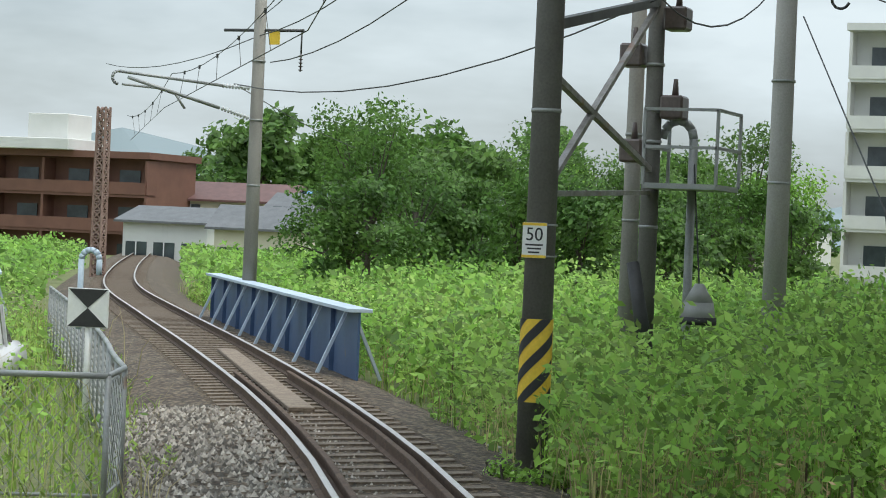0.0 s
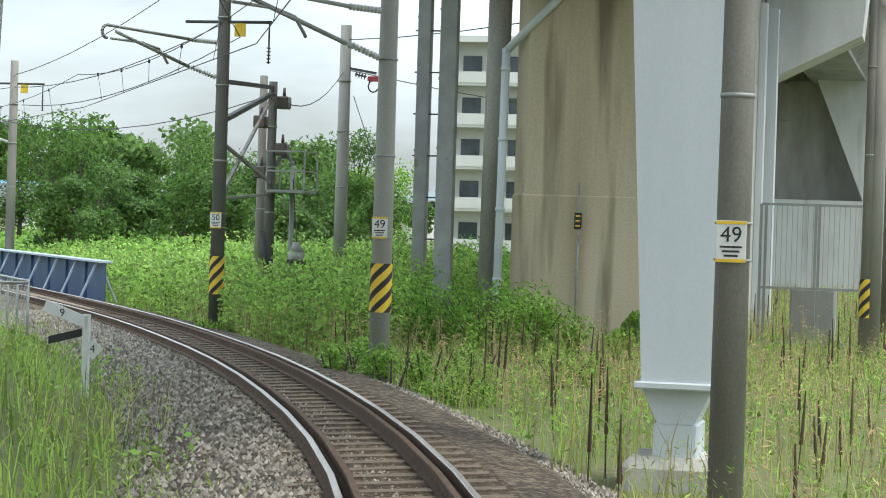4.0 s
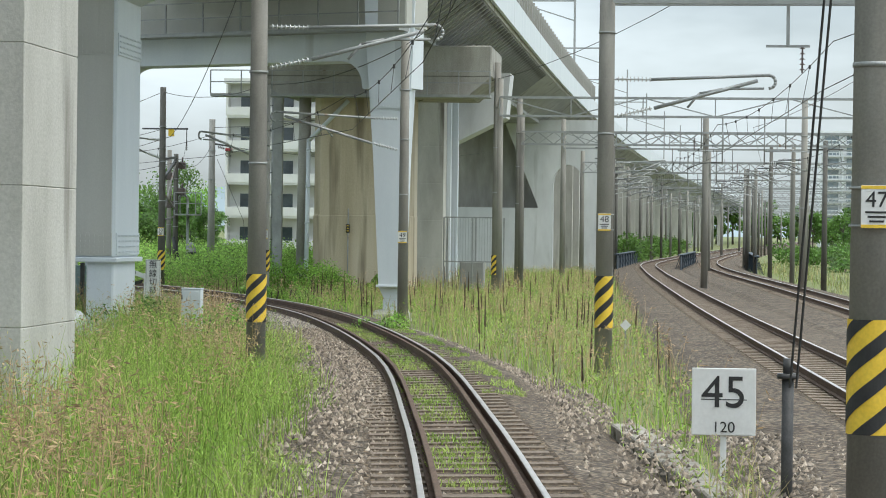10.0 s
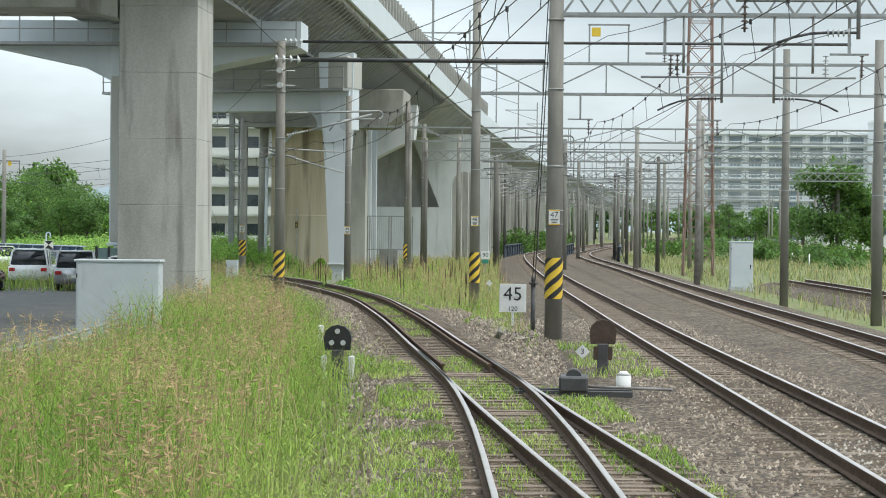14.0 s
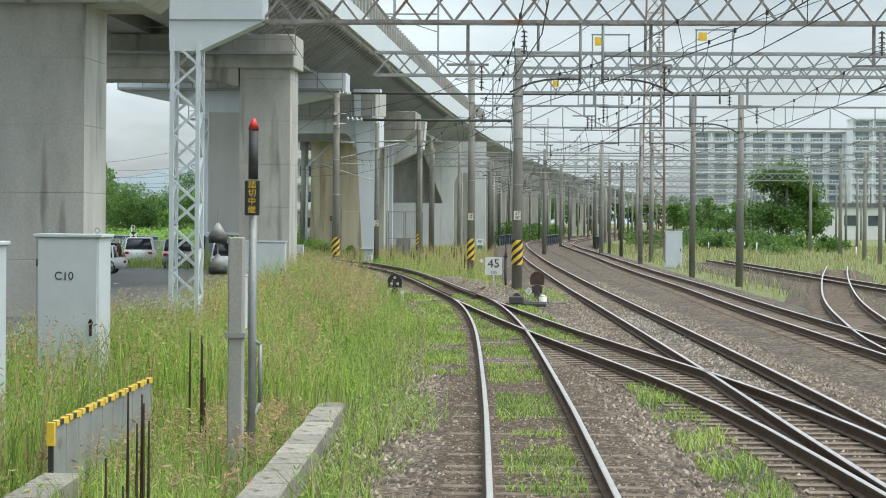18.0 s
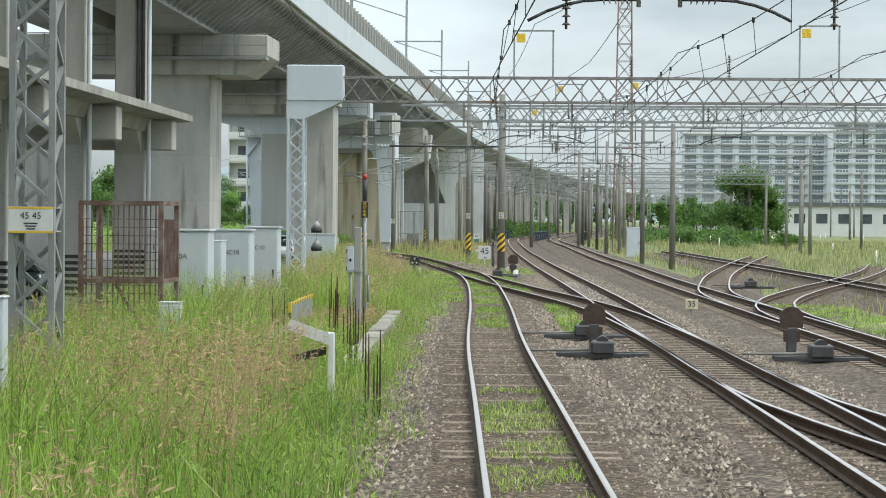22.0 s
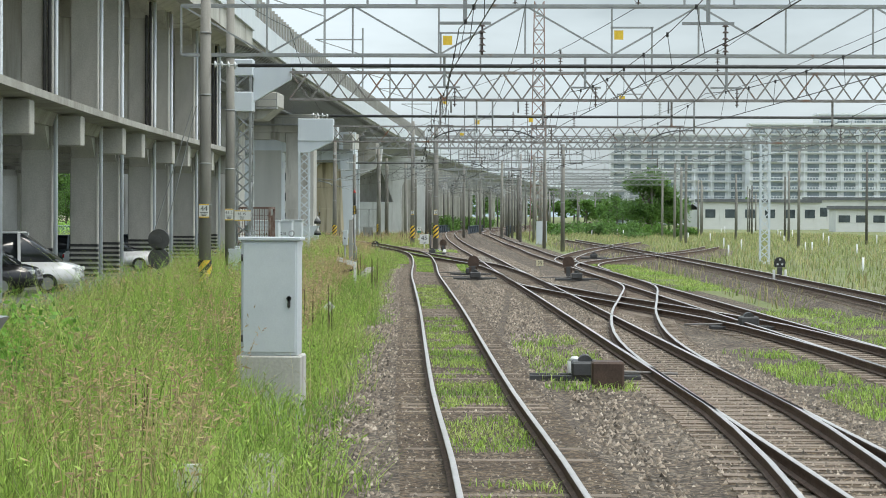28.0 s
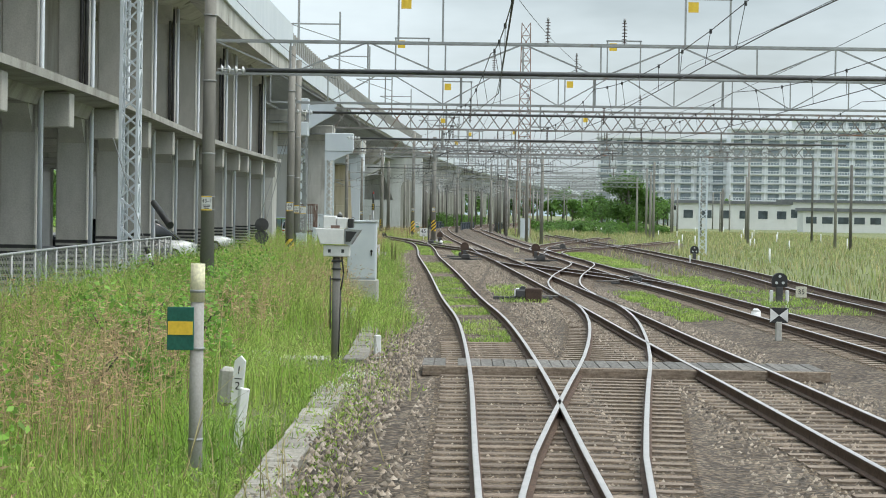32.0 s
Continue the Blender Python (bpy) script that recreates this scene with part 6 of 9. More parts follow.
# bushes along the branch
for k in range(64):
    X_ = rng.uniform(9, 66)
    yy = float(line_y(CA, X_))
    sl = float(slope_of(CA, X_))
    q = math.sqrt(1 + sl * sl)
    o = rng.uniform(3.4, 13.0) if k % 4 else -rng.uniform(4.5, 12)
    if o < 0 and X_ < 36:
        continue
    X2, Y2 = X_ + o * sl / q, yy - o / q
    if 14 < X2 < 21 and -6 < Y2 < 0.5:
        continue
    hh = rng.uniform(0.9, 1.7) if o > 0 else rng.uniform(0.8, 1.4)
    shrub(X2, Y2, rng.uniform(0.9, 1.7), hh, 800, M_VINE if rng.uniform() < 0.5 else M_LEAF, 0.075)
for X_, Y_, r, h in ((15.0, 0.2, 1.7, 1.8), (16.2, 1.6, 1.5, 1.75), (14.0, -0.9, 1.5, 1.55), (17.0, 3.0, 1.4, 1.7), (15.8, -3.2, 0.75, 1.25), (13.0, -1.6, 0.9, 0.9)):
    shrub(X_, Y_, r, h, 4200, M_LEAF if h > 1.6 else M_VINE, 0.05, "dense green shrub in front of the pier")
for X_, Y_, r_, h_ in ((2.9, -0.75, 0.6, 0.95), (3.0, 0.15, 0.55, 0.95), (4.1, -1.1, 0.7, 1.0), (4.6, 0.2, 0.7, 1.0), (14.5, 6.2, 0.55, 0.85), (15.0, 5.7, 0.5, 0.8), (5.4, -1.6, 0.8, 0.9), (1.6, -2.2, 0.6, 0.7), (6.5, -3.0, 0.9, 0.75)):
    shrub(X_, Y_, r_, h_, 1500, M_VINE, 0.035, "low leafy weeds at the foot of the pole")
shrub(-33.5, -5.9, 1.5, 1.6, 4000, M_LEAF, 0.035, "feathery green bush beside the warning pole")
shrub(-29.5, -3.6, 1.4, 1.7, 3600, M_LEAF_DARK, 0.035, "dark feathery bush by the fence")
shrub(-22.6, -8.0, 0.9, 0.9, 1800, M_LEAF, 0.04, "low green weeds by the track")
for X_, Y_ in ((-205, -16.6), (-202, -17.4), (-199, -16.6), (-208, -17.2), (-196, -17.2), (-213, -16.4), (-226, -19.6), (-231, -19.0), (-222, -18.4), (-236, -18.2), (-215, -18.4), (-241, -18.8)):
    shrub(X_, Y_, 1.9, rng.uniform(1.5, 2.1), 4200, M_LEAF, 0.055, "rank green weeds near the fence")
for k in range(18):
    X_ = 118 + k * 9
    shrub(X_, edge_y(X_) - 2.2 + rng.uniform(-1, 0.6), 2.0, rng.uniform(2.0, 3.6), 600, M_LEAF_DARK, 0.16, "green bush between viaduct and main line")
for k in range(26):
    X_ = rng.uniform(60, 330)
    shrub(X_, float(line_y(CD, X_)) - rng.uniform(5, 26), 2.4, rng.uniform(1.2, 2.6), 450, M_LEAF_DARK, 0.18, "green bush at the edge of the yard")
for k in range(14):
    shrub(rng.uniform(84, 125), rng.uniform(-50, -34), 1.6, rng.uniform(1.2, 2.4), 900, M_LEAF_DARK, 0.14, "green bush at the foot of the tree")

# leafy weed stalks standing in the grass
def stalk_field(n, m, x0, x1, y0, y1, keep, hmin, hmax, material, label, seed, leaf=0.05):
    """Upright weed stalks, each with narrow leaves along its upper part."""
    x, y = scatter(n, x0, x1, y0, y1)
    k = keep(x, y)
    x, y = x[k], y[k]
    h = hmin + (hmax - hmin) * (0.65 * patchy(x, y, 3.1, seed) + 0.35 * patchy(x, y, 0.8, seed + 1)) * rng.uniform(0.7, 1.2, len(x))
    if keep is left_strip:
        dd = side_of(CA, x, y)
        h = h * (0.7 + np.where(x < -125, 0.75, 0.5) * np.clip((dd - 2.2) / 2.4, 0, 1)) * np.where((x < -213) & (dd < 6), 0.6, 1.0)
    h = h * (1 - 0.6 * beside_fence(x, y))
    q = len(x)
    lx, ly = rng.normal(0, 0.10, q), rng.normal(0, 0.10, q)
    f = rng.uniform(0.25, 1.0, (q, m)) ** 0.7
    a = rng.uniform(0, 6.28, (q, m))
    base = np.stack([x[:, None] + lx[:, None] * f, y[:, None] + ly[:, None] * f, -0.56 + h[:, None] * f], -1).reshape(-1, 3)
    out = np.stack([np.cos(a), np.sin(a), rng.uniform(0.1, 1.3, (q, m))], -1).reshape(-1, 3)
    ln = (leaf * rng.uniform(0.6, 1.5, len(base)) * (1.25 - 0.6 * f.reshape(-1)))[:, None]
    out /= np.linalg.norm(out, axis=1)[:, None]
    sd = np.cross(out, rng.normal(size=out.shape))
    sd = sd / np.linalg.norm(sd, axis=1)[:, None] * ln * 0.22
    V = np.stack([base, base + out * ln + sd, base + out * ln * 2.0, base + out * ln - sd], 1).reshape(-1, 3)
    F = np.arange(len(base))[:, None] * 4 + [0, 1, 2, 3]
    tagged(from_arrays("weed_stalks", V, F, material), label, "weeds", kind="stuff")


stalk_field(19000, 8, -262, -125, -26, -11, left_strip, 0.5, 1.45, M_GRASS, "tall leafy green weed stalks beside the ballast", 0.0)
stalk_field(9000, 8, -262, -125, -26, -11, left_strip, 0.6, 1.5, M_DRY, "pale seed stalks in the tall weeds", 0.0, 0.03)
stalk_field(18000, 8, -125, -20, -20, 1, left_strip, 0.45, 1.4, M_GRASS, "tall leafy green weed stalks beside the ballast", 1.0)
stalk_field(9000, 8, -125, -20, -20, 1, left_strip, 0.7, 1.7, M_DRY, "pale seed stalks in the tall weeds", 1.0, 0.03)
stalk_field(20000, 9, -70, 50, -20, 26, tri, 0.3, 1.0, M_GRASS, "leafy green weed stalks between the lines", 4.0)
stalk_field(5000, 12, 8, 40, -4, 26, lambda x, y: right_bank(x, y)[0] & (patchy(x, y, 1.7, 2.2) > 0.55), 0.9, 1.9, M_GRASS, "tall pale green weed stalks on the bank", 7.0, 0.045)
stalk_field(8000, 8, -70, 50, -20, 26, tri, 0.5, 1.25, M_DRY, "pale seed stalks between the lines", 3.0, 0.03)
stalk_field(9000, 9, -20, 40, -8, 34, left_strip, 0.3, 1.0, M_GRASS, "leafy green weed stalks on the bank", 2.0)
grass_field(11000, 3, 24, -6, 14, lambda x, y: right_bank(x, y)[0] & (patchy(x, y, 2.1, 7) > 0.5), 0.7, 2.0, 0.014, M_DRY, "tall dry weed stems among the vines", 0.25, 8.0)
grass_field(14000, 3, 30, -6, 16, lambda x, y: right_bank(x, y)[0] & (patchy(x, y, 1.9, 4.4) > 0.60), 0.8, 1.8, 0.016, M_GRASS, "tall green grass among the vines", 0.3, 8.0)

def seed_heads(n, m, x0, x1, y0, y1, keep, hmin, hmax, material, label, seed):
    """Grass stems ending in loose nodding panicles of small spikelets."""
    x, y = scatter(n, x0, x1, y0, y1)
    k = keep(x, y) & (0.6 * patchy(x, y, 3.7, seed) + 0.4 * patchy(x, y, 1.2, seed + 3) > 0.515)
    k &= (np.abs(side_of(CA, x, y)) > 2.9) & ~((x < -213) & (side_of(CA, x, y) < 4.2)) & ~((x > -146) & (x < -126) & (side_of(CA, x, y) < 4.6))
    x, y = x[k], y[k]
    q = len(x)
    h = (hmin + (hmax - hmin) * rng.uniform(0, 1, q)) * (1 - 0.6 * beside_fence(x, y))
    a0 = rng.uniform(0, 6.28, q)
    bend = h * rng.uniform(0.08, 0.38, q)
    f = rng.uniform(0.62, 1.02, (q, m))
    lean = bend[:, None] * f ** 2.5
    a = rng.uniform(0, 6.28, (q, m))
    base = np.stack([x[:, None] + np.cos(a0)[:, None] * lean, y[:, None] + np.sin(a0)[:, None] * lean, -0.56 + h[:, None] * f], -1).reshape(-1, 3)
    out = np.stack([np.cos(a) + 0.8 * np.cos(a0)[:, None], np.sin(a) + 0.8 * np.sin(a0)[:, None], rng.uniform(-0.5, 0.9, (q, m))], -1).reshape(-1, 3)
    out /= np.linalg.norm(out, axis=1)[:, None]
    ln = rng.uniform(0.025, 0.06, len(base))[:, None]
    sd = np.cross(out, rng.normal(size=out.shape))
    sd = sd / np.linalg.norm(sd, axis=1)[:, None] * ln * 0.2
    V1 = np.stack([base, base + out * ln + sd, base + out * ln * 2.0, base + out * ln - sd], 1).reshape(-1, 3)
    F1 = np.arange(len(base))[:, None] * 4 + [0, 1, 2, 3]
    st = np.stack([np.cos(a0 + 1.57), np.sin(a0 + 1.57), 0 * a0], -1) * 0.004
    lo = np.stack([x, y, np.full(q, -0.56)], -1)
    hi = lo + np.stack([np.cos(a0) * bend * 0.8, np.sin(a0) * bend * 0.8, h * 0.95], -1)
    md = lo + np.stack([np.cos(a0) * bend * 0.2, np.sin(a0) * bend * 0.2, h * 0.55], -1)
    V2 = np.stack([lo - st, lo + st, md - st, md + st, hi - st * 0.6, hi + st * 0.6], 1).reshape(-1, 3)
    i = np.arange(q)[:, None] * 6 + len(V1)
    F2 = np.concatenate([i + [0, 1, 3, 2], i + [2, 3, 5, 4]], 1).reshape(-1, 4)
    tagged(from_arrays("seed_heads", np.concatenate([V1, V2]), np.concatenate([F1, F2]), material), label, "weeds", kind="stuff")


seed_heads(62000, 9, -262, -125, -26, -11, left_strip, 0.9, 1.75, M_SEED, "feathery reddish-straw seed heads over the tall grass", 2.0)
seed_heads(46000, 8, -125, -20, -20, 1, left_strip, 0.8, 1.6, M_SEED, "feathery reddish-straw seed heads over the tall grass", 5.0)
seed_heads(16000, 9, -58, 45, -20, 24, tri, 0.6, 1.3, M_SEED, "feathery reddish-straw seed heads between the lines", 7.0)

# dark dock stalks standing in the grass
x, y = scatter(2600, -48, 45, -17, 12)
k = tri(x, y) & (patchy(x, y, 3.4, 6.5) > 0.45)
x, y = x[k][:230], y[k][:230]
bm = bmesh.new()
for a, b in zip(x, y):
    h = rng.uniform(0.7, 1.35)
    lx, ly = rng.uniform(-0.08, 0.08, 2)
    rod(bm, (a, b, -0.55), (a + lx * 0.5, b + ly * 0.5, -0.55 + h * 0.45), 0.010, 0.008, 4, False)
    rod(bm, (a + lx * 0.5, b + ly * 0.5, -0.55 + h * 0.4), (a + lx, b + ly, -0.55 + h), 0.024, 0.008, 5, False)
tagged(mesh_ob("dock_stalks", bm, M_DOCK), "dark brown dried dock stalks in the grass", "weeds", kind="stuff")
bm = bmesh.new()
for X_, Y_ in ((-140.5, -17.6), (-140.2, -17.9), (-118.6, -15.0), (-149.5, -19.0), (-133, -17.0), (-134.5, -15.6), (-180, -20.0), (-181, -19.7), (-127, -15.9), (-205, -20.3)):
    for k in range(5):
        a, b = X_ + rng.uniform(-0.15, 0.15), Y_ + rng.uniform(-0.15, 0.15)
        h = rng.uniform(0.8, 1.5)
        rod(bm, (a, b, -0.55), (a, b, -0.55 + h), 0.02, 0.008, 5, False)
tagged(mesh_ob("dock_stalks", bm, M_DOCK), "tall dark weed stalks beside the ballast", "weeds", kind="stuff")

# loose ballast stones, half buried, over the beds of the nearest tracks
n = 190000
sx = -250 + 270 * rng.uniform(size=n)
lo = np.where(sx < -112, line_y(CC, sx) - 2.6, np.where(sx < -50, line_y(CC, sx) - 2.0, line_y(CA, sx) - 2.6))
hi = line_y(CA, sx) + 2.7
sy = lo + (hi - lo) * rng.uniform(size=n)
near_track = np.minimum.reduce([np.abs(side_of(C_, sx, sy)) for C_ in (CA, CB, CC)])
k = (np.abs(near_track - HALF) > 0.09) & (near_track < 2.75)
sx, sy, near_track = sx[k], sy[k], near_track[k]
n = len(sx)
cz = np.where(near_track < 1.1, -0.188, np.where(near_track < 1.75, -0.178 - (near_track - 1.1) * 0.09, -0.235 - (near_track - 1.75) * 0.25))
s = rng.uniform(0.018, 0.046, n)
ang = rng.uniform(0, 6.28, n)
rr = s[:, None] * rng.uniform(0.6, 1.25, (n, 4))
bx = sx[:, None] + rr * np.cos(ang[:, None] + np.arange(4) * 1.5708)
by = sy[:, None] + rr * np.sin(ang[:, None] + np.arange(4) * 1.5708)
top = np.stack([sx + rng.normal(0, 0.3, n) * s, sy + rng.normal(0, 0.3, n) * s, cz + s * rng.uniform(0.6, 1.0, n)], 1)
V = np.concatenate([np.stack([bx, by, np.repeat(cz[:, None] - 0.012, 4, 1)], -1), top[:, None, :]], 1).reshape(-1, 3)
T = np.array([(0, 1, 4), (1, 2, 4), (2, 3, 4), (3, 0, 4)])
fresh = (sx > -22) | ((sx > -113) & (sx < -86) & (np.abs(side_of(CC, sx, sy)) < 0.62))
for pick, mt, lb in ((fresh, M_STONE_GREY, "pale grey crushed ballast stones on the branch"), (~fresh, M_STONE, "loose grey-brown crushed ballast stones")):
    m_ = int(pick.sum())
    tagged(from_arrays("ballast_stones", V.reshape(-1, 5, 3)[pick].reshape(-1, 3), (np.arange(m_)[:, None, None] * 5 + T[None]).reshape(-1, 3), mt), lb, "ballast", kind="stuff")

# thickets closing the view along the far line
for k in range(26):
    tx = 300 + 5.5 * k
    tree(tx, float(line_y(CD, tx)) - 9 - (k * 7) % 23, rng.uniform(5, 9), rng.uniform(2.6, 4), 500, M_LEAF_DARK, 0.34, "green tree at the edge of the far line")
for k in range(44):
    ty = 10 - 4.6 * k
    tree(575 + 30 * math.sin(k * 1.7), ty, rng.uniform(9, 15), rng.uniform(5, 7), 420, M_LEAF_DARK, 0.75, "green tree closing the distance behind the line")
for k in range(10):
    tx = 250 + 14 * k
    tree(tx, edge_y(tx) + 15 + 2 * (k % 3), rng.uniform(5, 8), 3.2, 500, M_LEAF_DARK, 0.34, "green tree beyond the viaduct")

# ---- bridge girders ----


def girder(ax, ay, bx, by, z0, z1, lean, label, deep=M_BLUE_GIRDER, pale=M_BLUE_PALE):
    """Riveted plate girder with slanting pale stiffeners, seen from the track."""
    L = math.hypot(bx - ax, by - ay)
    g = empty("bridge_girder", (ax, ay, 0), math.degrees(math.atan2(by - ay, bx - ax)), label, "girder", "bridge girders")
    bm = bmesh.new()
    box(bm, 0, L, -0.02, 0.02, z0, z1)
    part("web_plate", bm, deep, g)
    for z in (z0, z1):
        bm = bmesh.new()
        box(bm, -0.05, L + 0.05, -0.2, 0.2, z - 0.03, z + 0.03, 0.005)
        part("flange", bm, deep if z == z0 else pale, g)
    n = 8
    for k in range(n):
        x = L * (k + 0.35) / n
        for s in (-1, 1):
            bm = bmesh.new()
            bar(bm, (x, s * 0.06, z1 - 0.05), (x + lean, s * 0.55, z0 + 0.06), 0.09, 0.05)
            part("stiffener", bm, pale, g, "slanting stiffener")
        bm = bmesh.new()
        box(bm, x + L / n * 0.5 - 0.02, x + L / n * 0.5 + 0.02, -0.1, 0.1, z0, z1)
        part("rib", bm, deep, g)


girder(26.4, 13.2, 44.0, 25.0, -0.3, 0.93, 0.0, "dark blue riveted plate girder with pale stiffeners beside the track")
girder(38, 27.6, 62, 43.5, -0.75, 0.85, 0.0, "dark blue plate girder along the branch bridge")
girder(88, -11.2, 124, -12.0, -0.75, 0.8, 0.0, "dark plate girder on the main line bridge", M_GIRDER_DARK, M_GIRDER_DARK)
girder(88, -15.9, 124, -17.2, -0.75, 0.8, 0.0, "dark plate girder on the main line bridge", M_GIRDER_DARK, M_GIRDER_DARK)
girder(84, -21.4, 122, -22.0, -0.75, 0.8, 0.0, "dark plate girder on the main line bridge", M_GIRDER_DARK, M_GIRDER_DARK)
bm = bmesh.new()
box(bm, 0, 13, -0.17, 0.17, -0.16, -0.10, 0.01)
o = mesh_ob("bridge_walk_plank", bm, M_SLEEPER)
o.matrix_basis = pose(19.9, 11.1, 0, 0, 0, 31.5)
tagged(o, "grey plank walkway between the rails on the bridge", "plank")

# ---- cabinets and lineside boxes ----


def cabinet(x, y, w, d, h, z0=-0.5, rz=0.0, label="pale grey steel equipment cabinet with a locked door", caption="", plinth=0.12, doors=1, bolts=True, roof=0.05, handle_side=-1, cat="cabinet", group="lineside cabinets"):
    c = empty("equipment_cabinet", (x, y, z0), rz, label, cat, group)
    bm = bmesh.new()
    box(bm, 0, d, -w / 2, w / 2, plinth, h, 0.012)
    body = part("body", bm, M_CAB, c)
    bm = bmesh.new()
    ov = 0.04 if w > 0.6 else 0.012
    box(bm, -ov, d + ov, -w / 2 - ov, w / 2 + ov, h, h + (roof if w > 0.6 else 0.025), 0.008)
    part("roof", bm, M_CAB, c)
    if plinth > 0.05:
        bm = bmesh.new()
        box(bm, -0.06, d + 0.06, -w / 2 - 0.06, w / 2 + 0.06, -0.4, plinth, 0.02)
        part("plinth", bm, M_CONC, c)
    for k in range(doors):
        ya = -w / 2 + w * k / doors + 0.03
        yb = -w / 2 + w * (k + 1) / doors - 0.03
        bm = bmesh.new()
        box(bm, -0.022, -0.002, ya, yb, plinth + 0.05, h - 0.04, 0.006)
        part("door", bm, M_CAB, body)
        bm = bmesh.new()
        hy = ya + 0.09 if handle_side < 0 else yb - 0.09
        box(bm, -0.05, -0.022, hy - 0.02, hy + 0.02, plinth + (h - plinth) * 0.42, plinth + (h - plinth) * 0.52, 0.006)
        rod(bm, (-0.05, hy, plinth + (h - plinth) * 0.5), (-0.022, hy, plinth + (h - plinth) * 0.5), 0.035, n=10)
        part("handle", bm, M_BLACK, body)
        for zz in (0.15, 0.85):
            bm = bmesh.new()
            rod(bm, (-0.012, yb + 0.015 if handle_side < 0 else ya - 0.015, plinth + (h - plinth) * zz - 0.05), (-0.012, yb + 0.015 if handle_side < 0 else ya - 0.015, plinth + (h - plinth) * zz + 0.05), 0.014, n=8)
            part("hinge", bm, M_STEEL_DARK, body)
    if bolts:
        for yy in (-w / 2 + 0.12, w / 2 - 0.12):
            bm = bmesh.new()
            for k in range(8):
                a, b = 2 * math.pi * k / 8, 2 * math.pi * (k + 1) / 8
                rod(bm, (d / 2, yy + 0.04 * math.cos(a), h + roof + 0.05 + 0.04 * math.sin(a)), (d / 2, yy + 0.04 * math.cos(b), h + roof + 0.05 + 0.04 * math.sin(b)), 0.01, n=5)
            part("lifting_eye", bm, M_STEEL_GREY, c)
    if caption:
        text(caption, 0.17, (-0.026, 0.05, h * 0.78), (90, 0, -90), M_BLACK, body)
    return c


cabinet(-197.5, -20.78, 0.80, 0.60, 2.60, -0.5, 0, "tall pale grey steel cabinet standing in the grass", plinth=0.98, handle_side=-1)
cabinet(-114.7, -12.38, 0.95, 0.8, 2.62, -0.5, 0, "pale grey steel relay cabinet marked C10", "C10", 0.1)
cabinet(-121.8, -12.62, 0.95, 0.8, 2.58, -0.5, 0, "pale grey steel relay cabinet marked SGC10", "SGC10", 0.1)
cabinet(-130.0, -12.74, 1.26, 0.8, 2.62, -0.5, 0, "pale grey steel relay cabinet marked C10A", "C10A", 0.1)
cabinet(-124.4, -12.46, 0.6, 0.8, 2.33, -0.5, 0, "pale grey steel relay cabinet behind the others", "", 0.1, 2)
cabinet(-66.3, -8.3, 1.75, 0.7, 2.05, -0.5, 3, "wide pale grey steel enclosure beside the car park", "", 0.1, 1, False)
cabinet(-6.0, -25.7, 1.05, 1.1, 2.3, -0.5, 0, "white switch room box with a narrow door", "", 0.1, 1)
cabinet(-31.9, -5.35, 0.42, 0.3, 1.15, -0.1, 0, "white steel junction box on a short post", "", 0.02, 1, False)
cabinet(-140.6, -14.45, 0.38, 0.3, 1.4, -0.5, 0, "narrow pale grey steel box by the cage", "", 0.02, 1, False)
cabinet(-156.0, -14.8, 0.36, 0.25, 0.62, 0.75, 0, "small pale grey box on the lattice tower", "", 0.0, 1, False)
cabinet(-157.5, -15.75, 0.2, 0.2, 0.95, 0.65, 0, "narrow white steel box on a post", "", 0.0, 1, False)
cabinet(-159.6, -15.35, 0.48, 0.25, 0.8, 0.55, 0, "pale grey steel box fixed to a pole", "", 0.0, 1, False)
cabinet(-116.9, -15.25, 0.24, 0.2, 0.72, 0.9, 0, "narrow pale grey box on a post", "", 0.0, 1, False)
for x, y, z in ((-31.8, -5.35, -0.05), (-116.8, -15.25, 0.95), (-157.4, -15.75, 0.7), (-155.9, -14.8, 0.8), (-159.5, -15.35, 0.6)):
    bm = bmesh.new()
    rod(bm, (x, y, -0.7), (x, y, z), 0.04, n=8)
    tagged(mesh_ob("box_post", bm, M_STEEL_GREY), "short grey steel post under a box", "post", "box posts")

# rusty caged transformer stand
M_CAGE = mat("rusted_cage_steel", [(0.10, 0.055, 0.04), (0.19, 0.12, 0.095), (0.30, 0.27, 0.25)], 3, 0.85, 0.1, bump=0.2, bump_scale=40, fine=0.2)
cage = empty("caged_stand", (-138.5, -13.3, -0.5), 0, "rusty steel mesh cage on a frame", "cage")
for sx in (-0.8, 0.8):
    for sy in (-0.75, 0.75):
        bm = bmesh.new()
        bar(bm, (sx, sy, -0.2), (sx, sy, 3.2), 0.09)
        part("post", bm, M_CAGE, cage)
for z in (0.6, 1.75, 3.2):
    for sx, sy, ex, ey in ((-0.8, -0.75, 0.8, -0.75), (-0.8, 0.75, 0.8, 0.75), (-0.8, -0.75, -0.8, 0.75), (0.8, -0.75, 0.8, 0.75)):
        bm = bmesh.new()
        bar(bm, (sx, sy, z), (ex, ey, z), 0.08)
        part("rail", bm, M_CAGE, cage)
bm = bmesh.new()
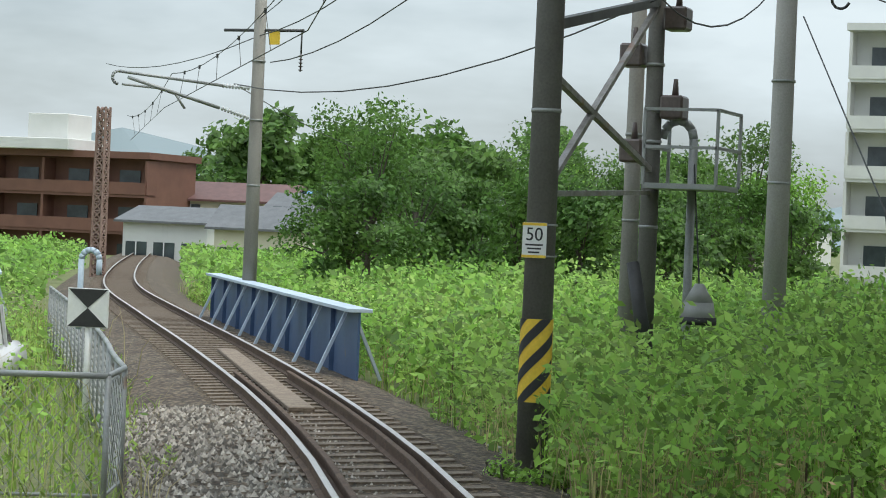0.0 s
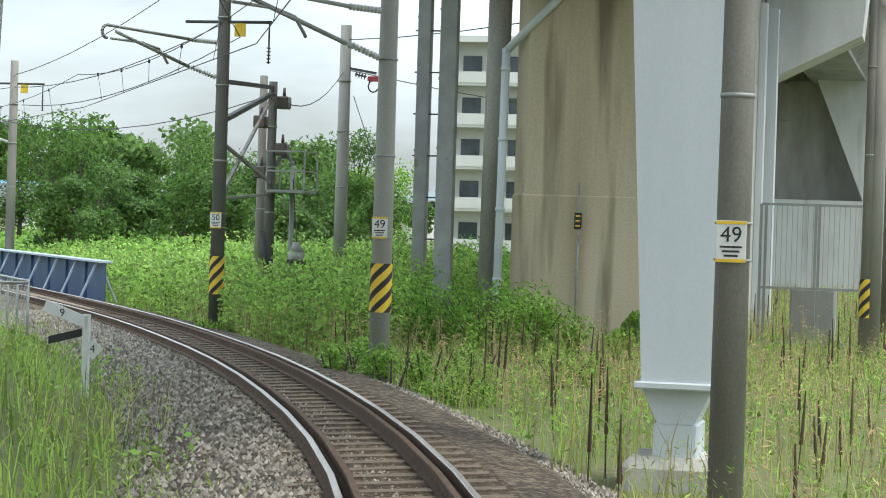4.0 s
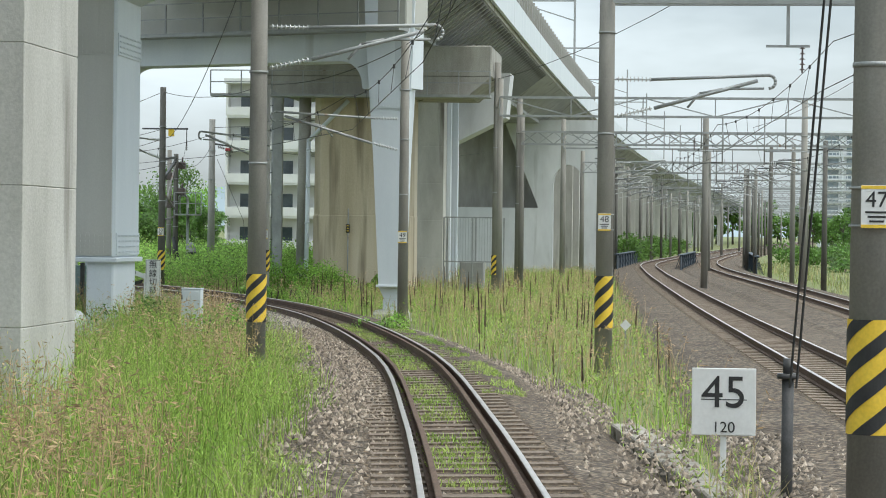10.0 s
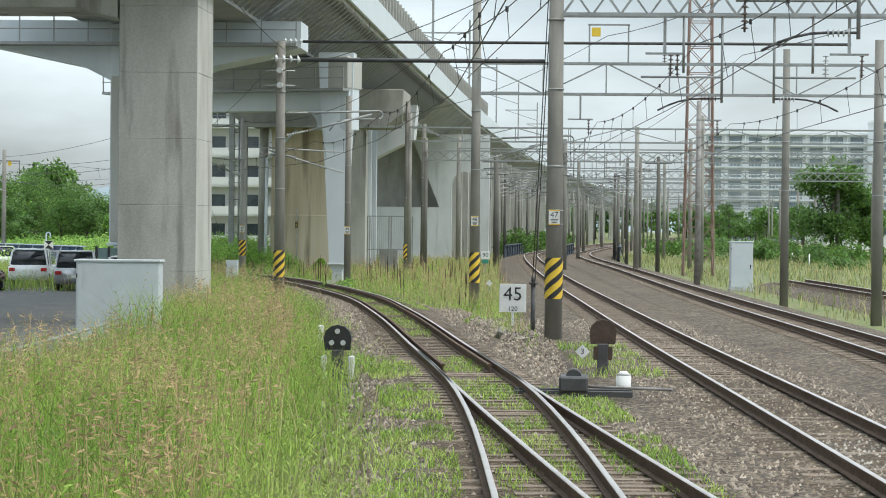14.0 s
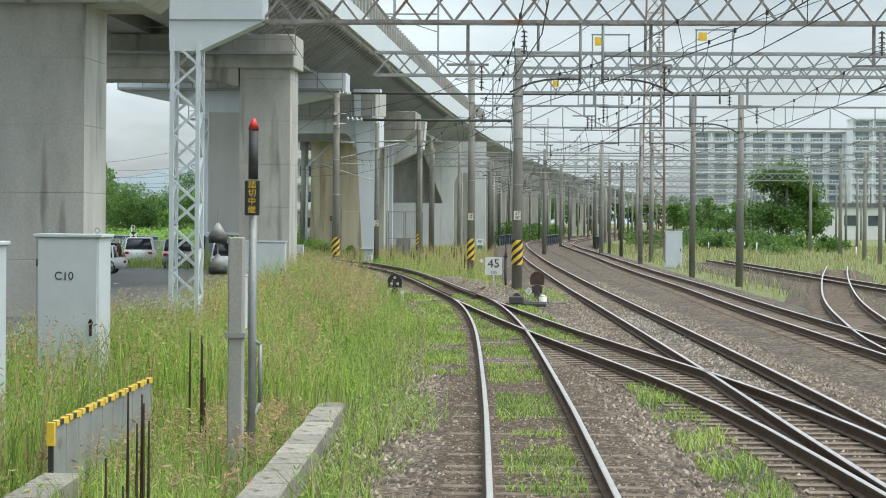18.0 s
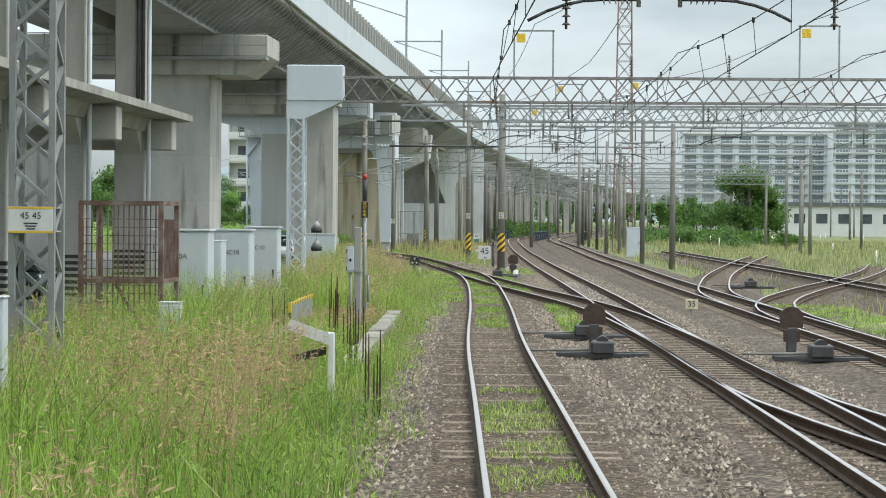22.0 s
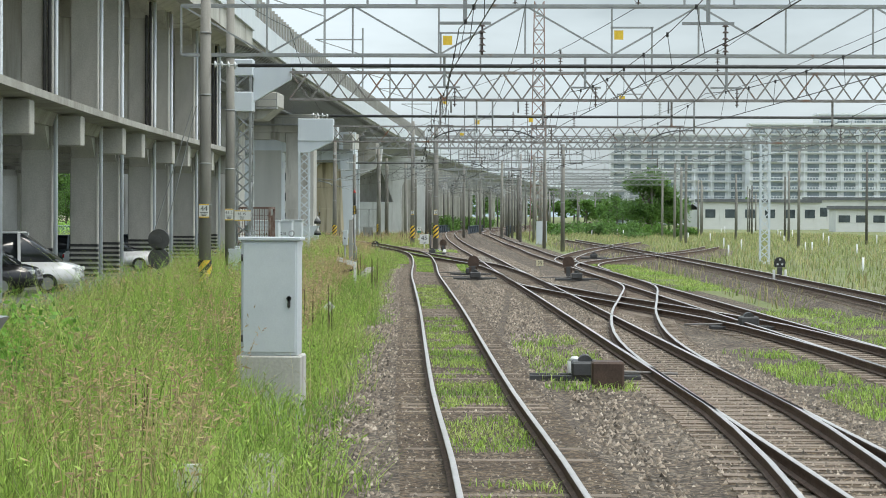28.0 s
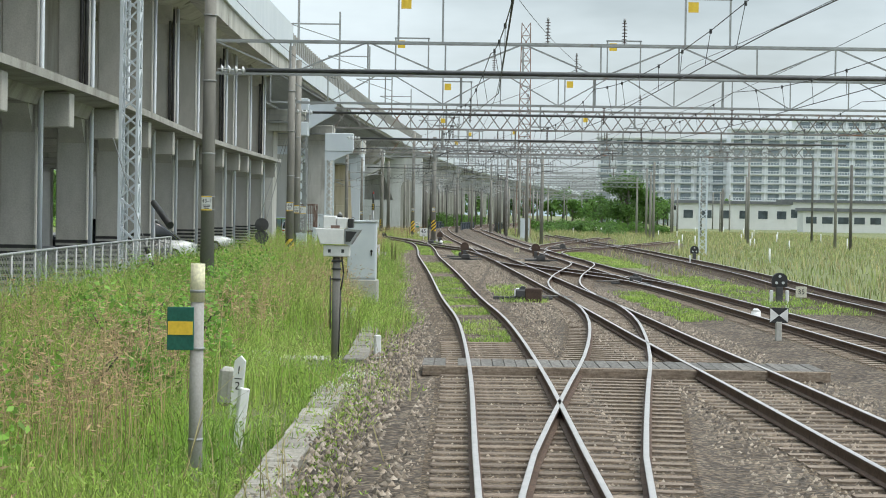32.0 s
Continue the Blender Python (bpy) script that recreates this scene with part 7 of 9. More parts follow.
for k in range(16):
    f = -0.75 + 1.5 * k / 15
    bar(bm, (-0.8, f, 0.6), (-0.8, f, 3.2), 0.026)
    bar(bm, (-0.8, -0.75, 0.6 + 2.3 * k / 15), (-0.8, 0.75, 0.6 + 2.3 * k / 15), 0.014)
    bar(bm, (-0.8 + 1.6 * k / 15, -0.75, 1.75), (-0.8 + 1.6 * k / 15, -0.75, 2.9), 0.016)
part("wire_mesh", bm, M_CAGE, cage, "rusty wire mesh panel")
bm = bmesh.new()
bar(bm, (-0.8, 0.1, 1.7), (-0.8, -0.75, 0.3), 0.06)
part("diagonal", bm, M_CAGE, cage)
bm = bmesh.new()
box(bm, -0.83, -0.81, 0.2, 0.5, 0.75, 1.1)
sg_ = part("warning_sign", bm, M_WHITE, cage, "white warning sign with a black diamond")
bm = bmesh.new()
for a, b in (((0, 0.35, 1.07), (0, 0.24, 0.95)), ((0, 0.24, 0.95), (0, 0.35, 0.83)), ((0, 0.35, 0.83), (0, 0.46, 0.95)), ((0, 0.46, 0.95), (0, 0.35, 1.07))):
    bar(bm, (-0.835, a[1], a[2]), (-0.835, b[1], b[2]), 0.02, 0.004)
part("diamond_mark", bm, M_BLACK, sg_)
# fenced transformer pen by the far pier
pen = empty("transformer_pen", (21.7, -6.5, -0.5), 0, "grey mesh-fenced transformer pen by the pier", "pen")
for sy in (-1.3, 0.0, 1.3):
    for sx in (0, 1.6):
        bm = bmesh.new()
        bar(bm, (sx, sy, 0), (sx, sy, 3.5), 0.07)
        part("post", bm, M_STEEL_GREY, pen)
for z in (0.2, 1.5, 3.5):
    bm = bmesh.new()
    bar(bm, (0, -1.3, z), (0, 1.3, z), 0.06)
    part("rail", bm, M_STEEL_GREY, pen)
bm = bmesh.new()
for k in range(22):
    bar(bm, (0, -1.3 + 2.6 * k / 21, 0.2), (0, -1.3 + 2.6 * k / 21, 3.5), 0.014)
part("wire_mesh", bm, M_STEEL_GREY, pen)
bm = bmesh.new()
box(bm, 0.5, 1.2, -0.5, 0.6, 0.2, 1.5, 0.05)
part("transformer", bm, M_PLASTIC_GREY, pen)

# ---- signs and signals ----


def board(name, x, y, z, w, h, lines, label, cat="sign", post=0.0, material=None, ink=None, yaw=0.0, diamond=False, group="", backs=None):
    """A sign board facing back along the line, with lettering lines (text, size, dz)."""
    s = empty(name, (x, y, 0), yaw, label, cat, group)
    bm = bmesh.new()
    if diamond:
        q = w / 2
        prism(bm, [(0, 0, z + q), (0, -q, z), (0, 0, z - q), (0, q, z)], (-0.015, 0, 0), (0.015, 0, 0))
    else:
        box(bm, -0.015, 0.015, -w / 2, w / 2, z - h / 2, z + h / 2, 0.006)
    b = part("board", bm, material or M_WHITE, s)
    for tx, sz, dy, dz in lines:
        text(tx, sz, (-0.019, dy, z + dz), (90, 0, -90), ink or M_BLACK, b)
    if post:
        bm = bmesh.new()
        box(bm, 0.02, 0.02 + post, -post / 2, post / 2, -0.8, z + h * 0.3, 0.004)
        part("post", bm, M_WHITE if post > 0.06 else M_STEEL_GREY, s)
    return s, b


_, b45 = board("speed_sign", -54.6, -16.32, 0.53, 0.70, 0.74, [("45", 0.50, 0, 0.09), ("120", 0.17, 0, -0.285)], "white speed restriction board reading 45 and 120", post=0.07)
bm = bmesh.new()
box(bm, -0.018, -0.0155, -0.25, 0.25, -0.125 + 0.675, -0.115 + 0.675)
part("divider", bm, M_BLACK, b45)
board("speed_sign", -1.17, -13.31, 1.0, 0.44, 0.40, [("90", 0.30, 0, 0.0)], "pale yellowed speed board reading 90", post=0.05)
bm = bmesh.new()
box(bm, -0.015, 0.015, -0.16, 0.16, 0.58, 0.78, 0.005)
o = mesh_ob("green_tag", bm, mat("green_enamel", [(0.02, 0.22, 0.16), (0.03, 0.28, 0.20)], 4, 0.45, bump=0))
o.matrix_basis = pose(-1.2, -13.31, 0)
tagged(o, "small green enamel plate under the speed board", "sign")
_, bmus = board("radio_sign", -18.9, -1.43, 0.98, 0.42, 1.02, [(c, 0.23, 0, 0.36 - 0.24 * k) for k, c in enumerate("無線切替")], "white vertical sign with black characters", post=0.06)
bm = bmesh.new()
for ya, yb, za, zb in ((-0.2, 0.2, 0.485, 0.495), (-0.2, 0.2, -0.495, -0.485), (-0.2, -0.19, -0.495, 0.495), (0.19, 0.2, -0.495, 0.495)):
    box(bm, -0.018, -0.0155, ya, yb, 0.98 + za, 0.98 + zb)
part("border", bm, M_BLACK, bmus)
board("marker_board", -69.8, -18.14, -0.02, 0.28, 0.28, [("3", 0.15, 0, 0)], "small white diamond marker with the figure 3", post=0.04, diamond=True)
board("marker_board", -172.4, -19.4, 0.13, 0.30, 0.3, [("4", 0.17, 0, 0)], "small white diamond marker with the figure 4 in the grass", post=0.04, diamond=True)
board("marker_board", -27.5, -14.6, 0.25, 0.26, 0.26, [], "small blank white diamond marker", post=0.04, diamond=True)
board("marker_board", -208.5, -21.3, 0.05, 0.26, 0.26, [("2", 0.15, 0, 0)], "small pale marker with the figure 2 hidden in grass", post=0.04)
board("speed_sign", -115.2, -25.0, 0.04, 0.36, 0.30, [("35", 0.24, 0, 0)], "low yellowish board reading 35 between the tracks", material=mat("cream_enamel", [(0.60, 0.55, 0.36), (0.68, 0.62, 0.42)], 5, 0.5, bump=0), post=0.05)
board("speed_sign", -190.5, -34.0, 0.12, 0.34, 0.34, [("35", 0.22, 0, 0)], "low yellowish board reading 35", material=mat("pale_enamel", [(0.58, 0.56, 0.44), (0.66, 0.63, 0.50)], 5, 0.5, bump=0), post=0.05)


def gradient_post(x, y, digit, label, plate4=""):
    """White post with one raised and one lowered arm."""
    s = empty("gradient_post", (x, y, 0), 0, label, "gradient post", "gradient posts")
    bm = bmesh.new()
    box(bm, 0, 0.10, -0.05, 0.05, -0.8, 0.72, 0.012)
    part("post", bm, M_WHITE, s)
    bm = bmesh.new()
    prism(bm, [(0, 0.0, 0.52), (0, 0.0, 0.70), (0, 0.62, 0.92), (0, 0.68, 0.76)], (-0.05, 0, 0), (-0.02, 0, 0))
    a = part("arm", bm, M_WHITE, s)
    if digit:
        text(digit, 0.17, (-0.054, 0.36, 0.73), (90, 0, -90), M_BLACK, a)
    bm = bmesh.new()
    prism(bm, [(0, 0.08, 0.50), (0, 0.62, 0.36), (0, 0.62, 0.24), (0, 0.08, 0.38)], (0.06, 0, 0), (0.09, 0, 0))
    part("back_arm", bm, M_BLACK, s, "black rear arm")
    if plate4:
        bm = bmesh.new()
        prism(bm, [(0, -0.14, 0.36), (0, -0.30, 0.20), (0, -0.14, 0.04), (0, 0.02, 0.20)], (-0.04, 0, 0), (-0.02, 0, 0))
        b = part("number_board", bm, M_WHITE, s)
        text(plate4, 0.17, (-0.045, -0.14, 0.2), (90, 0, -90), M_BLACK, b)


gradient_post(-0.4, 3.25, "9", "white gradient post with tilted arms and a diamond board", "4")
gradient_post(-146.6, -18.05, "", "white gradient post with tilted arms deep in grass")
# black and white triangle target
tg = empty("target_sign", (18.5, 13.5, 0.2), 12, "square black and white triangle target on a white post", "sign")
bm = bmesh.new()
box(bm, -0.015, 0.015, -0.27, 0.27, 0.63, 1.13, 0.004)
b = part("board", bm, M_WHITE, tg)
for s in (1, -1):
    bm = bmesh.new()
    prism(bm, [(0, -0.26, 0.88 + s * 0.24), (0, 0.26, 0.88 + s * 0.24), (0, 0, 0.88)], (-0.022, 0, 0), (-0.017, 0, 0))
    part("triangle", bm, M_BLACK, b)
bm = bmesh.new()
rod(bm, (0.05, 0, -0.8), (0.05, 0, 0.9), 0.04, n=10)
part("post", bm, M_WHITE, tg)
bm = bmesh.new()
pts_ = [(0.1, 0.15, 0.6), (0.1, 0.15, 1.5)] + [(0.1, 0.15 - 0.12 + 0.12 * math.cos(math.pi * k / 6), 1.5 + 0.12 * math.sin(math.pi * k / 6)) for k in range(1, 7)] + [(0.1, -0.09, 1.3)]
for a, b_ in zip(pts_[:-1], pts_[1:]):
    rod(bm, a, b_, 0.04, n=8)
part("hooked_pipe", bm, M_BLUE_PALE, tg, "pale blue hooked vent pipe")
tri_ = empty("target_sign", (-212.5, -30.8, 0), 0, "low black and white triangle marker between the tracks", "sign")
bm = bmesh.new()
box(bm, -0.015, 0.015, -0.2, 0.2, 0.18, 0.50, 0.004)
b = part("board", bm, M_BLACK, tri_)
for s in (1, -1):
    bm = bmesh.new()
    prism(bm, [(0, s * 0.19, 0.49), (0, s * 0.19, 0.19), (0, 0, 0.34)], (-0.022, 0, 0), (-0.017, 0, 0))
    part("triangle", bm, M_WHITE, b)
bm = bmesh.new()
box(bm, -0.05, 0.15, -0.06, 0.06, -0.3, 0.2, 0.01)
part("foot", bm, M_CONC, tri_)


def dwarf_signal(x, y, label, feet=True, material=M_BLACK, back=False, h=0.0):
    """Low shunting signal: rounded black head with lenses on a small stand."""
    d = empty("dwarf_signal", (x, y, h), 0, label, "signal", "dwarf signals")
    bm = bmesh.new()
    o = [(0, -0.22, 0.30), (0, 0.22, 0.30), (0, 0.24, 0.50)]
    for k in range(7):
        a = math.pi * k / 6
        o.append((0, 0.24 * math.cos(a), 0.52 + 0.22 * math.sin(a)))
    prism(bm, o, (-0.06, 0, 0), (0.10, 0, 0))
    hd = part("head", bm, material, d)
    if not back:
        for yy, zz in ((0, 0.63), (-0.1, 0.43), (0.1, 0.43)):
            bm = bmesh.new()
            rod(bm, (-0.10, yy, zz), (-0.06, yy, zz), 0.045, n=12)
            part("lens", bm, M_INSUL, hd)
    else:
        bm = bmesh.new()
        box(bm, -0.075, -0.055, -0.17, 0.17, 0.02, 0.26, 0.01)
        part("cover_plate", bm, M_IRON_BROWN, hd, "rusty cover plate")
    bm = bmesh.new()
    box(bm, -0.08, 0.12, -0.10, 0.10, -0.25, 0.31, 0.02)
    part("stand", bm, M_STEEL_DARK, d)
    if feet:
        for s in (-0.24, 0.24):
            bm = bmesh.new()
            box(bm, -0.05, 0.08, s - 0.05, s + 0.05, -0.4, 0.20, 0.015)
            part("footing", bm, M_WHITE, d)


dwarf_signal(-74.4, -13.88, "black dwarf shunting signal on white feet in the grass", h=-0.1)
dwarf_signal(-73.05, -18.5, "rusty black dwarf signal seen from behind", False, M_IRON_BROWN, True)
dwarf_signal(-134.0, -22.1, "rusty black dwarf signal beside the points", False, M_IRON_BROWN, True)
dwarf_signal(-134.5, -26.1, "black dwarf signal between the main lines", False, M_IRON_BROWN, True)
dwarf_signal(-191.6, -33.2, "black dwarf shunting signal with lenses", True)
dwarf_signal(-133.0, -35.1, "black dwarf shunting signal in the yard", True)


def point_machine(x, y, rz, label):
    m = empty("point_machine", (x, y, 0), rz, label, "point machine", "point machines")
    bm = bmesh.new()
    box(bm, -0.35, 0.35, -0.22, 0.22, -0.12, 0.12, 0.03)
    rod(bm, (-0.2, 0, 0.1), (0.2, 0, 0.1), 0.12, n=12)
    part("casing", bm, M_STEEL_DARK, m)
    for s in (-0.25, 0.25):
        bm = bmesh.new()
        box(bm, s - 0.04, s + 0.04, -0.9, 0.9, -0.19, -0.10, 0.01)
        part("bearer", bm, M_STEEL_DARK, m)
    bm = bmesh.new()
    rod(bm, (0, 0.2, -0.05), (0, 1.5, -0.08), 0.025, n=6)
    part("rod", bm, M_STEEL_RUST, m)


for x, y, rz in ((-130.3, -21.9, 0), (-136.9, -22.25, 0), (-79.0, -18.0, 180), (-192.5, -25.35, 180), (-137.3, -26.4, 0), (-92, -28.4, 0), (-176, -29.6, 0)):
    point_machine(x, y, rz, "dark oily point machine with rods beside the rail")
for x, y, w in ((-193.8, -25.56, 0.5),):
    bm = bmesh.new()
    box(bm, -0.25, 0.25, -w / 2, w / 2, -0.2, 0.22, 0.03)
    o = mesh_ob("junction_box", bm, M_IRON_BROWN)
    o.matrix_basis = pose(x - 0.3, y - 0.1, 0)
    tagged(o, "rusty brown iron junction box between the tracks", "box", "junction boxes")
for x, y in ((-77.97, -18.78), (-191.6, -25.2), (-204.0, -31.2), (-262, -40)):
    bm = bmesh.new()
    rod(bm, (0, 0, -0.3), (0, 0, 0.06), 0.11, 0.12, 12)
    rod(bm, (0, 0, 0.06), (0, 0, 0.13), 0.12, 0.05, 12)
    o = mesh_ob("clearance_marker", bm, M_WHITE)
    o.matrix_basis = pose(x, y, 0)
    tagged(o, "white domed concrete clearance marker", "marker", "clearance markers")

# crossing repeater on a steel post
rp = empty("crossing_repeater", (-120.67, -16.02, 0), 0, "grey steel post with red-tipped lamp and yellow character sign", "signal")
bm = bmesh.new()
rod(bm, (0, 0, -0.8), (0, 0, 3.0), 0.05, n=10)
part("post", bm, M_STEEL_GREY, rp)
bm = bmesh.new()
rod(bm, (0, 0, 2.9), (0, 0, 3.5), 0.06, n=12)
part("lamp_tube", bm, M_STEEL_DARK, rp, "dark louvred lamp tube")
bm = bmesh.new()
rod(bm, (0, 0, 3.5), (0, 0, 3.63), 0.07, 0.02, 12)
part("red_cap", bm, mat("red_plastic", [(0.55, 0.03, 0.03), (0.62, 0.05, 0.04)], 4, 0.4, bump=0), rp, "red conical cap")
bm = bmesh.new()
box(bm, -0.09, -0.06, -0.09, 0.09, 2.46, 2.88, 0.01)
sgn = part("character_board", bm, M_BLACK, rp, "black board with yellow characters")
for k, c in enumerate("踏切中継"):
    text(c, 0.10, (-0.093, 0, 2.825 - 0.10 * k), (90, 0, -90), M_YELLOW, sgn)
bm = bmesh.new()
for a, b in (((0, -0.1, 0.2), (0, -0.1, 0.9)), ((0, -0.1, 0.9), (0, 0.05, 1.0)), ((0, -0.1, 0.2), (0, 0.1, -0.2))):
    rod(bm, a, b, 0.025, n=6)
part("cable_pipe", bm, M_STEEL_GREY, rp)
cp = empty("concrete_post", (-120.95, -15.87, 0), 0, "square weathered concrete post with clamp", "post")
bm = bmesh.new()
box(bm, -0.09, 0.09, -0.09, 0.09, -0.8, 2.2, 0.015)
part("shaft", bm, M_POLE_LIGHT, cp)
bm = bmesh.new()
box(bm, -0.12, 0.12, -0.12, 0.12, 1.0, 1.06)
part("clamp", bm, M_STEEL_GREY, cp)
# tension weights hanging by the tower
for z in (2.0, 1.35):
    for x, y in ((-100.8, -12.35),):
        bm = bmesh.new()
        rod(bm, (0, 0, z + 0.05), (0, 0, z + 0.32), 0.20, 0.03, 14, mi=0)
        rod(bm, (0, 0, z - 0.10), (0, 0, z + 0.05), 0.19, 0.20, 14, mi=1)
        rod(bm, (0, 0, z + 0.3), (0, 0, z + 0.6), 0.012, n=5)
        o = mesh_ob("tension_weight", bm, [M_PLASTIC_GREY, M_BLACK])
        o.matrix_basis = pose(x, y, 0)
        tagged(o, "grey cone-topped weight on a hanging wire", "weight", "tension weights")
# cctv style detector on a post, marker posts and plates by the crossing
dt = empty("crossing_detector", (-220.46, -21.96, 0), 0, "rust-stained white detector head with a flared hood on a slim post", "detector")
bm = bmesh.new()
rod(bm, (0, 0, -0.7), (0, 0, 1.6), 0.075, 0.07, 14)
part("post", bm, M_POLE, dt)
for z in (1.18, 1.36, 1.5):
    bm = bmesh.new()
    rod(bm, (0, 0, z), (0, 0, z + 0.035), 0.09, n=14)
    part("clamp", bm, M_STEEL_DARK, dt)
bm = bmesh.new()
prism(bm, [(0, 0.38, 2.10), (0, -0.14, 2.10), (0, -0.14, 1.82), (0, 0.28, 1.82)], (-0.22, 0, 0), (0.16, 0, 0))
bmesh.ops.bevel(bm, geom=list(bm.edges), offset=0.012, segments=1, affect="EDGES")
part("housing", bm, M_WHITE, dt, "white wedge-shaped housing")
bm = bmesh.new()
prism(bm, [(0, -0.15, 2.10), (0, -0.44, 2.08), (0, -0.27, 1.82), (0, -0.15, 1.82)], (-0.20, 0, 0), (0.14, 0, 0))
part("hood", bm, M_STEEL_GREY, dt, "grey flared hood")
bm = bmesh.new()
prism(bm, [(0, -0.17, 2.06), (0, -0.37, 2.05), (0, -0.25, 1.87), (0, -0.17, 1.87)], (-0.208, 0, 0), (-0.2, 0, 0))
part("hood_mouth", bm, M_BLACK, dt, "black recessed mouth of the hood")
for y0, y1, z1 in ((0.01, 0.24, 2.33), (-0.2, 0.0, 2.30)):
    bm = bmesh.new()
    box(bm, -0.16, 0.12, y0, y1, 2.105, z1, 0.015)
    part("upper_box", bm, M_WHITE, dt)
bm = bmesh.new()
box(bm, -0.17, 0.1, -0.30, -0.205, 2.12, 2.28, 0.01)
part("lens_hood", bm, M_BLACK, dt, "black lens hood")
bm = bmesh.new()
box(bm, -0.165, -0.162, -0.06, 0.1, 2.105, 2.16)
part("rust_patch", bm, M_CAGE, dt, "rusted patch")
bm = bmesh.new()
box(bm, -0.15, 0.12, -0.24, 0.23, 1.60, 1.80, 0.015)
lb_ = part("lower_box", bm, M_WHITE, dt)
for y_ in (-0.12, 0.12):
    bm = bmesh.new()
    box(bm, -0.158, -0.15, y_ - 0.025, y_ + 0.025, 1.67, 1.73)
    part("catch", bm, M_STEEL_DARK, lb_)
bm = bmesh.new()
for a_, b_ in (((-0.1, -0.1, 1.6), (-0.12, -0.14, 1.3)), ((-0.12, -0.14, 1.3), (-0.1, -0.09, 1.0)), ((-0.1, -0.09, 1.0), (-0.1, -0.06, -0.5)), ((-0.1, 0.1, 1.25), (-0.1, 0.09, 0.3))):
    rod(bm, a_, b_, 0.014, n=6)
part("cable", bm, M_BLACK, dt)
yp = empty("marker_post", (-237.4, -21.9, 0), 0, "grey concrete post with cream top and green-yellow plate", "post")
bm = bmesh.new()
rod(bm, (0, 0, -0.8), (0, 0, 1.45), 0.075, 0.07, 14)
part("shaft", bm, M_POLE_LIGHT, yp)
bm = bmesh.new()
rod(bm, (0, 0, 1.45), (0, 0, 1.85), 0.075, n=14)
part("cream_top", bm, mat("cream_paint", [(0.62, 0.58, 0.38), (0.70, 0.66, 0.46)], 4, 0.5, bump=0), yp, "cream painted top")
for z in (0.0, 0.95, 1.55):
    bm = bmesh.new()
    rod(bm, (0, 0, z), (0, 0, z + 0.03), 0.08, n=14)
    part("band", bm, M_STEEL_GREY, yp)
bm = bmesh.new()
box(bm, -0.10, -0.08, 0.02, 0.30, 0.95, 1.40, 0.006)
gp = part("green_plate", bm, mat("dark_green_enamel", [(0.012, 0.10, 0.075), (0.02, 0.13, 0.095)], 4, 0.4, bump=0), yp, "dark green plate with a yellow band")
bm = bmesh.new()
box(bm, -0.107, -0.102, 0.03, 0.29, 1.11, 1.25)
part("yellow_band", bm, M_YELLOW, gp)
for x, y, h, tilt in ((-233.5, -21.9, 0.75, 0.12), (-218.6, -22.6, 0.6, 0.0), (-62.5, -12.2, 0.6, 0.0)):
    bm = bmesh.new()
    box(bm, -0.06, 0.06, -0.06, 0.06, -0.6, h - 0.5, 0.015)
    o = mesh_ob("boundary_stone", bm, M_WHITE)
    o.matrix_basis = pose(x, y, 0, math.degrees(tilt), 0, 20)
    tagged(o, "white painted concrete boundary stone in the grass", "stone post", "boundary stones")
bp_ = empty("black_post", (-57.0, -16.9, 0.2), 0, "dark iron post with a cap in the weeds", "post")
bm = bmesh.new()
rod(bm, (0, 0, -0.8), (0, 0, 0.75), 0.06, n=10)
rod(bm, (0, 0, 0.75), (0, 0, 0.80), 0.11, n=10)
rod(bm, (0, 0, 0.80), (0, 0, 0.95), 0.05, n=10)
part("shaft", bm, M_STEEL_DARK, bp_)
for k in range(2):
    wr = wire("stay_wire", [(-57.6, -16.95 + 0.06 * k, 0.9), (-60.5, -17.35 + 0.06 * k, 8.4)], 0.012, 0, 2)
    tagged(wr, "dark stay wire from post to pole", "wire", "stay wires")

# level crossing timbers and cable ducts
M_LID = mat("weathered_trough_concrete", [(0.17, 0.155, 0.125), (0.27, 0.25, 0.21), (0.36, 0.34, 0.30)], 2.5, 0.92, bump=0.4, bump_scale=30, fine=0.35, obj_random=0.3, spots=((0.09, 0.085, 0.05), 3.0, 0.58, (1, 1, 1)))
lc = empty("crossing_deck", (-224.0, -24.2, 0), 1.5, "worn grey timber crossing boards across the tracks", "crossing deck")
for k in range(34):
    yy = 0.42 - 0.19 * k
    if abs(yy - 0.02) < 0.03:
        continue
    bm = bmesh.new()
    box(bm, -0.85, 0.85, yy - 0.09, yy + 0.09, -0.17, -0.012 - 0.004 * (k % 3), 0.008)
    part("board", bm, M_BOARD_GREY, lc)
bm = bmesh.new()
box(bm, -0.98, -0.87, -6.0, 0.5, -0.18, -0.02, 0.01)
part("edge_timber", bm, M_SLEEPER, lc)
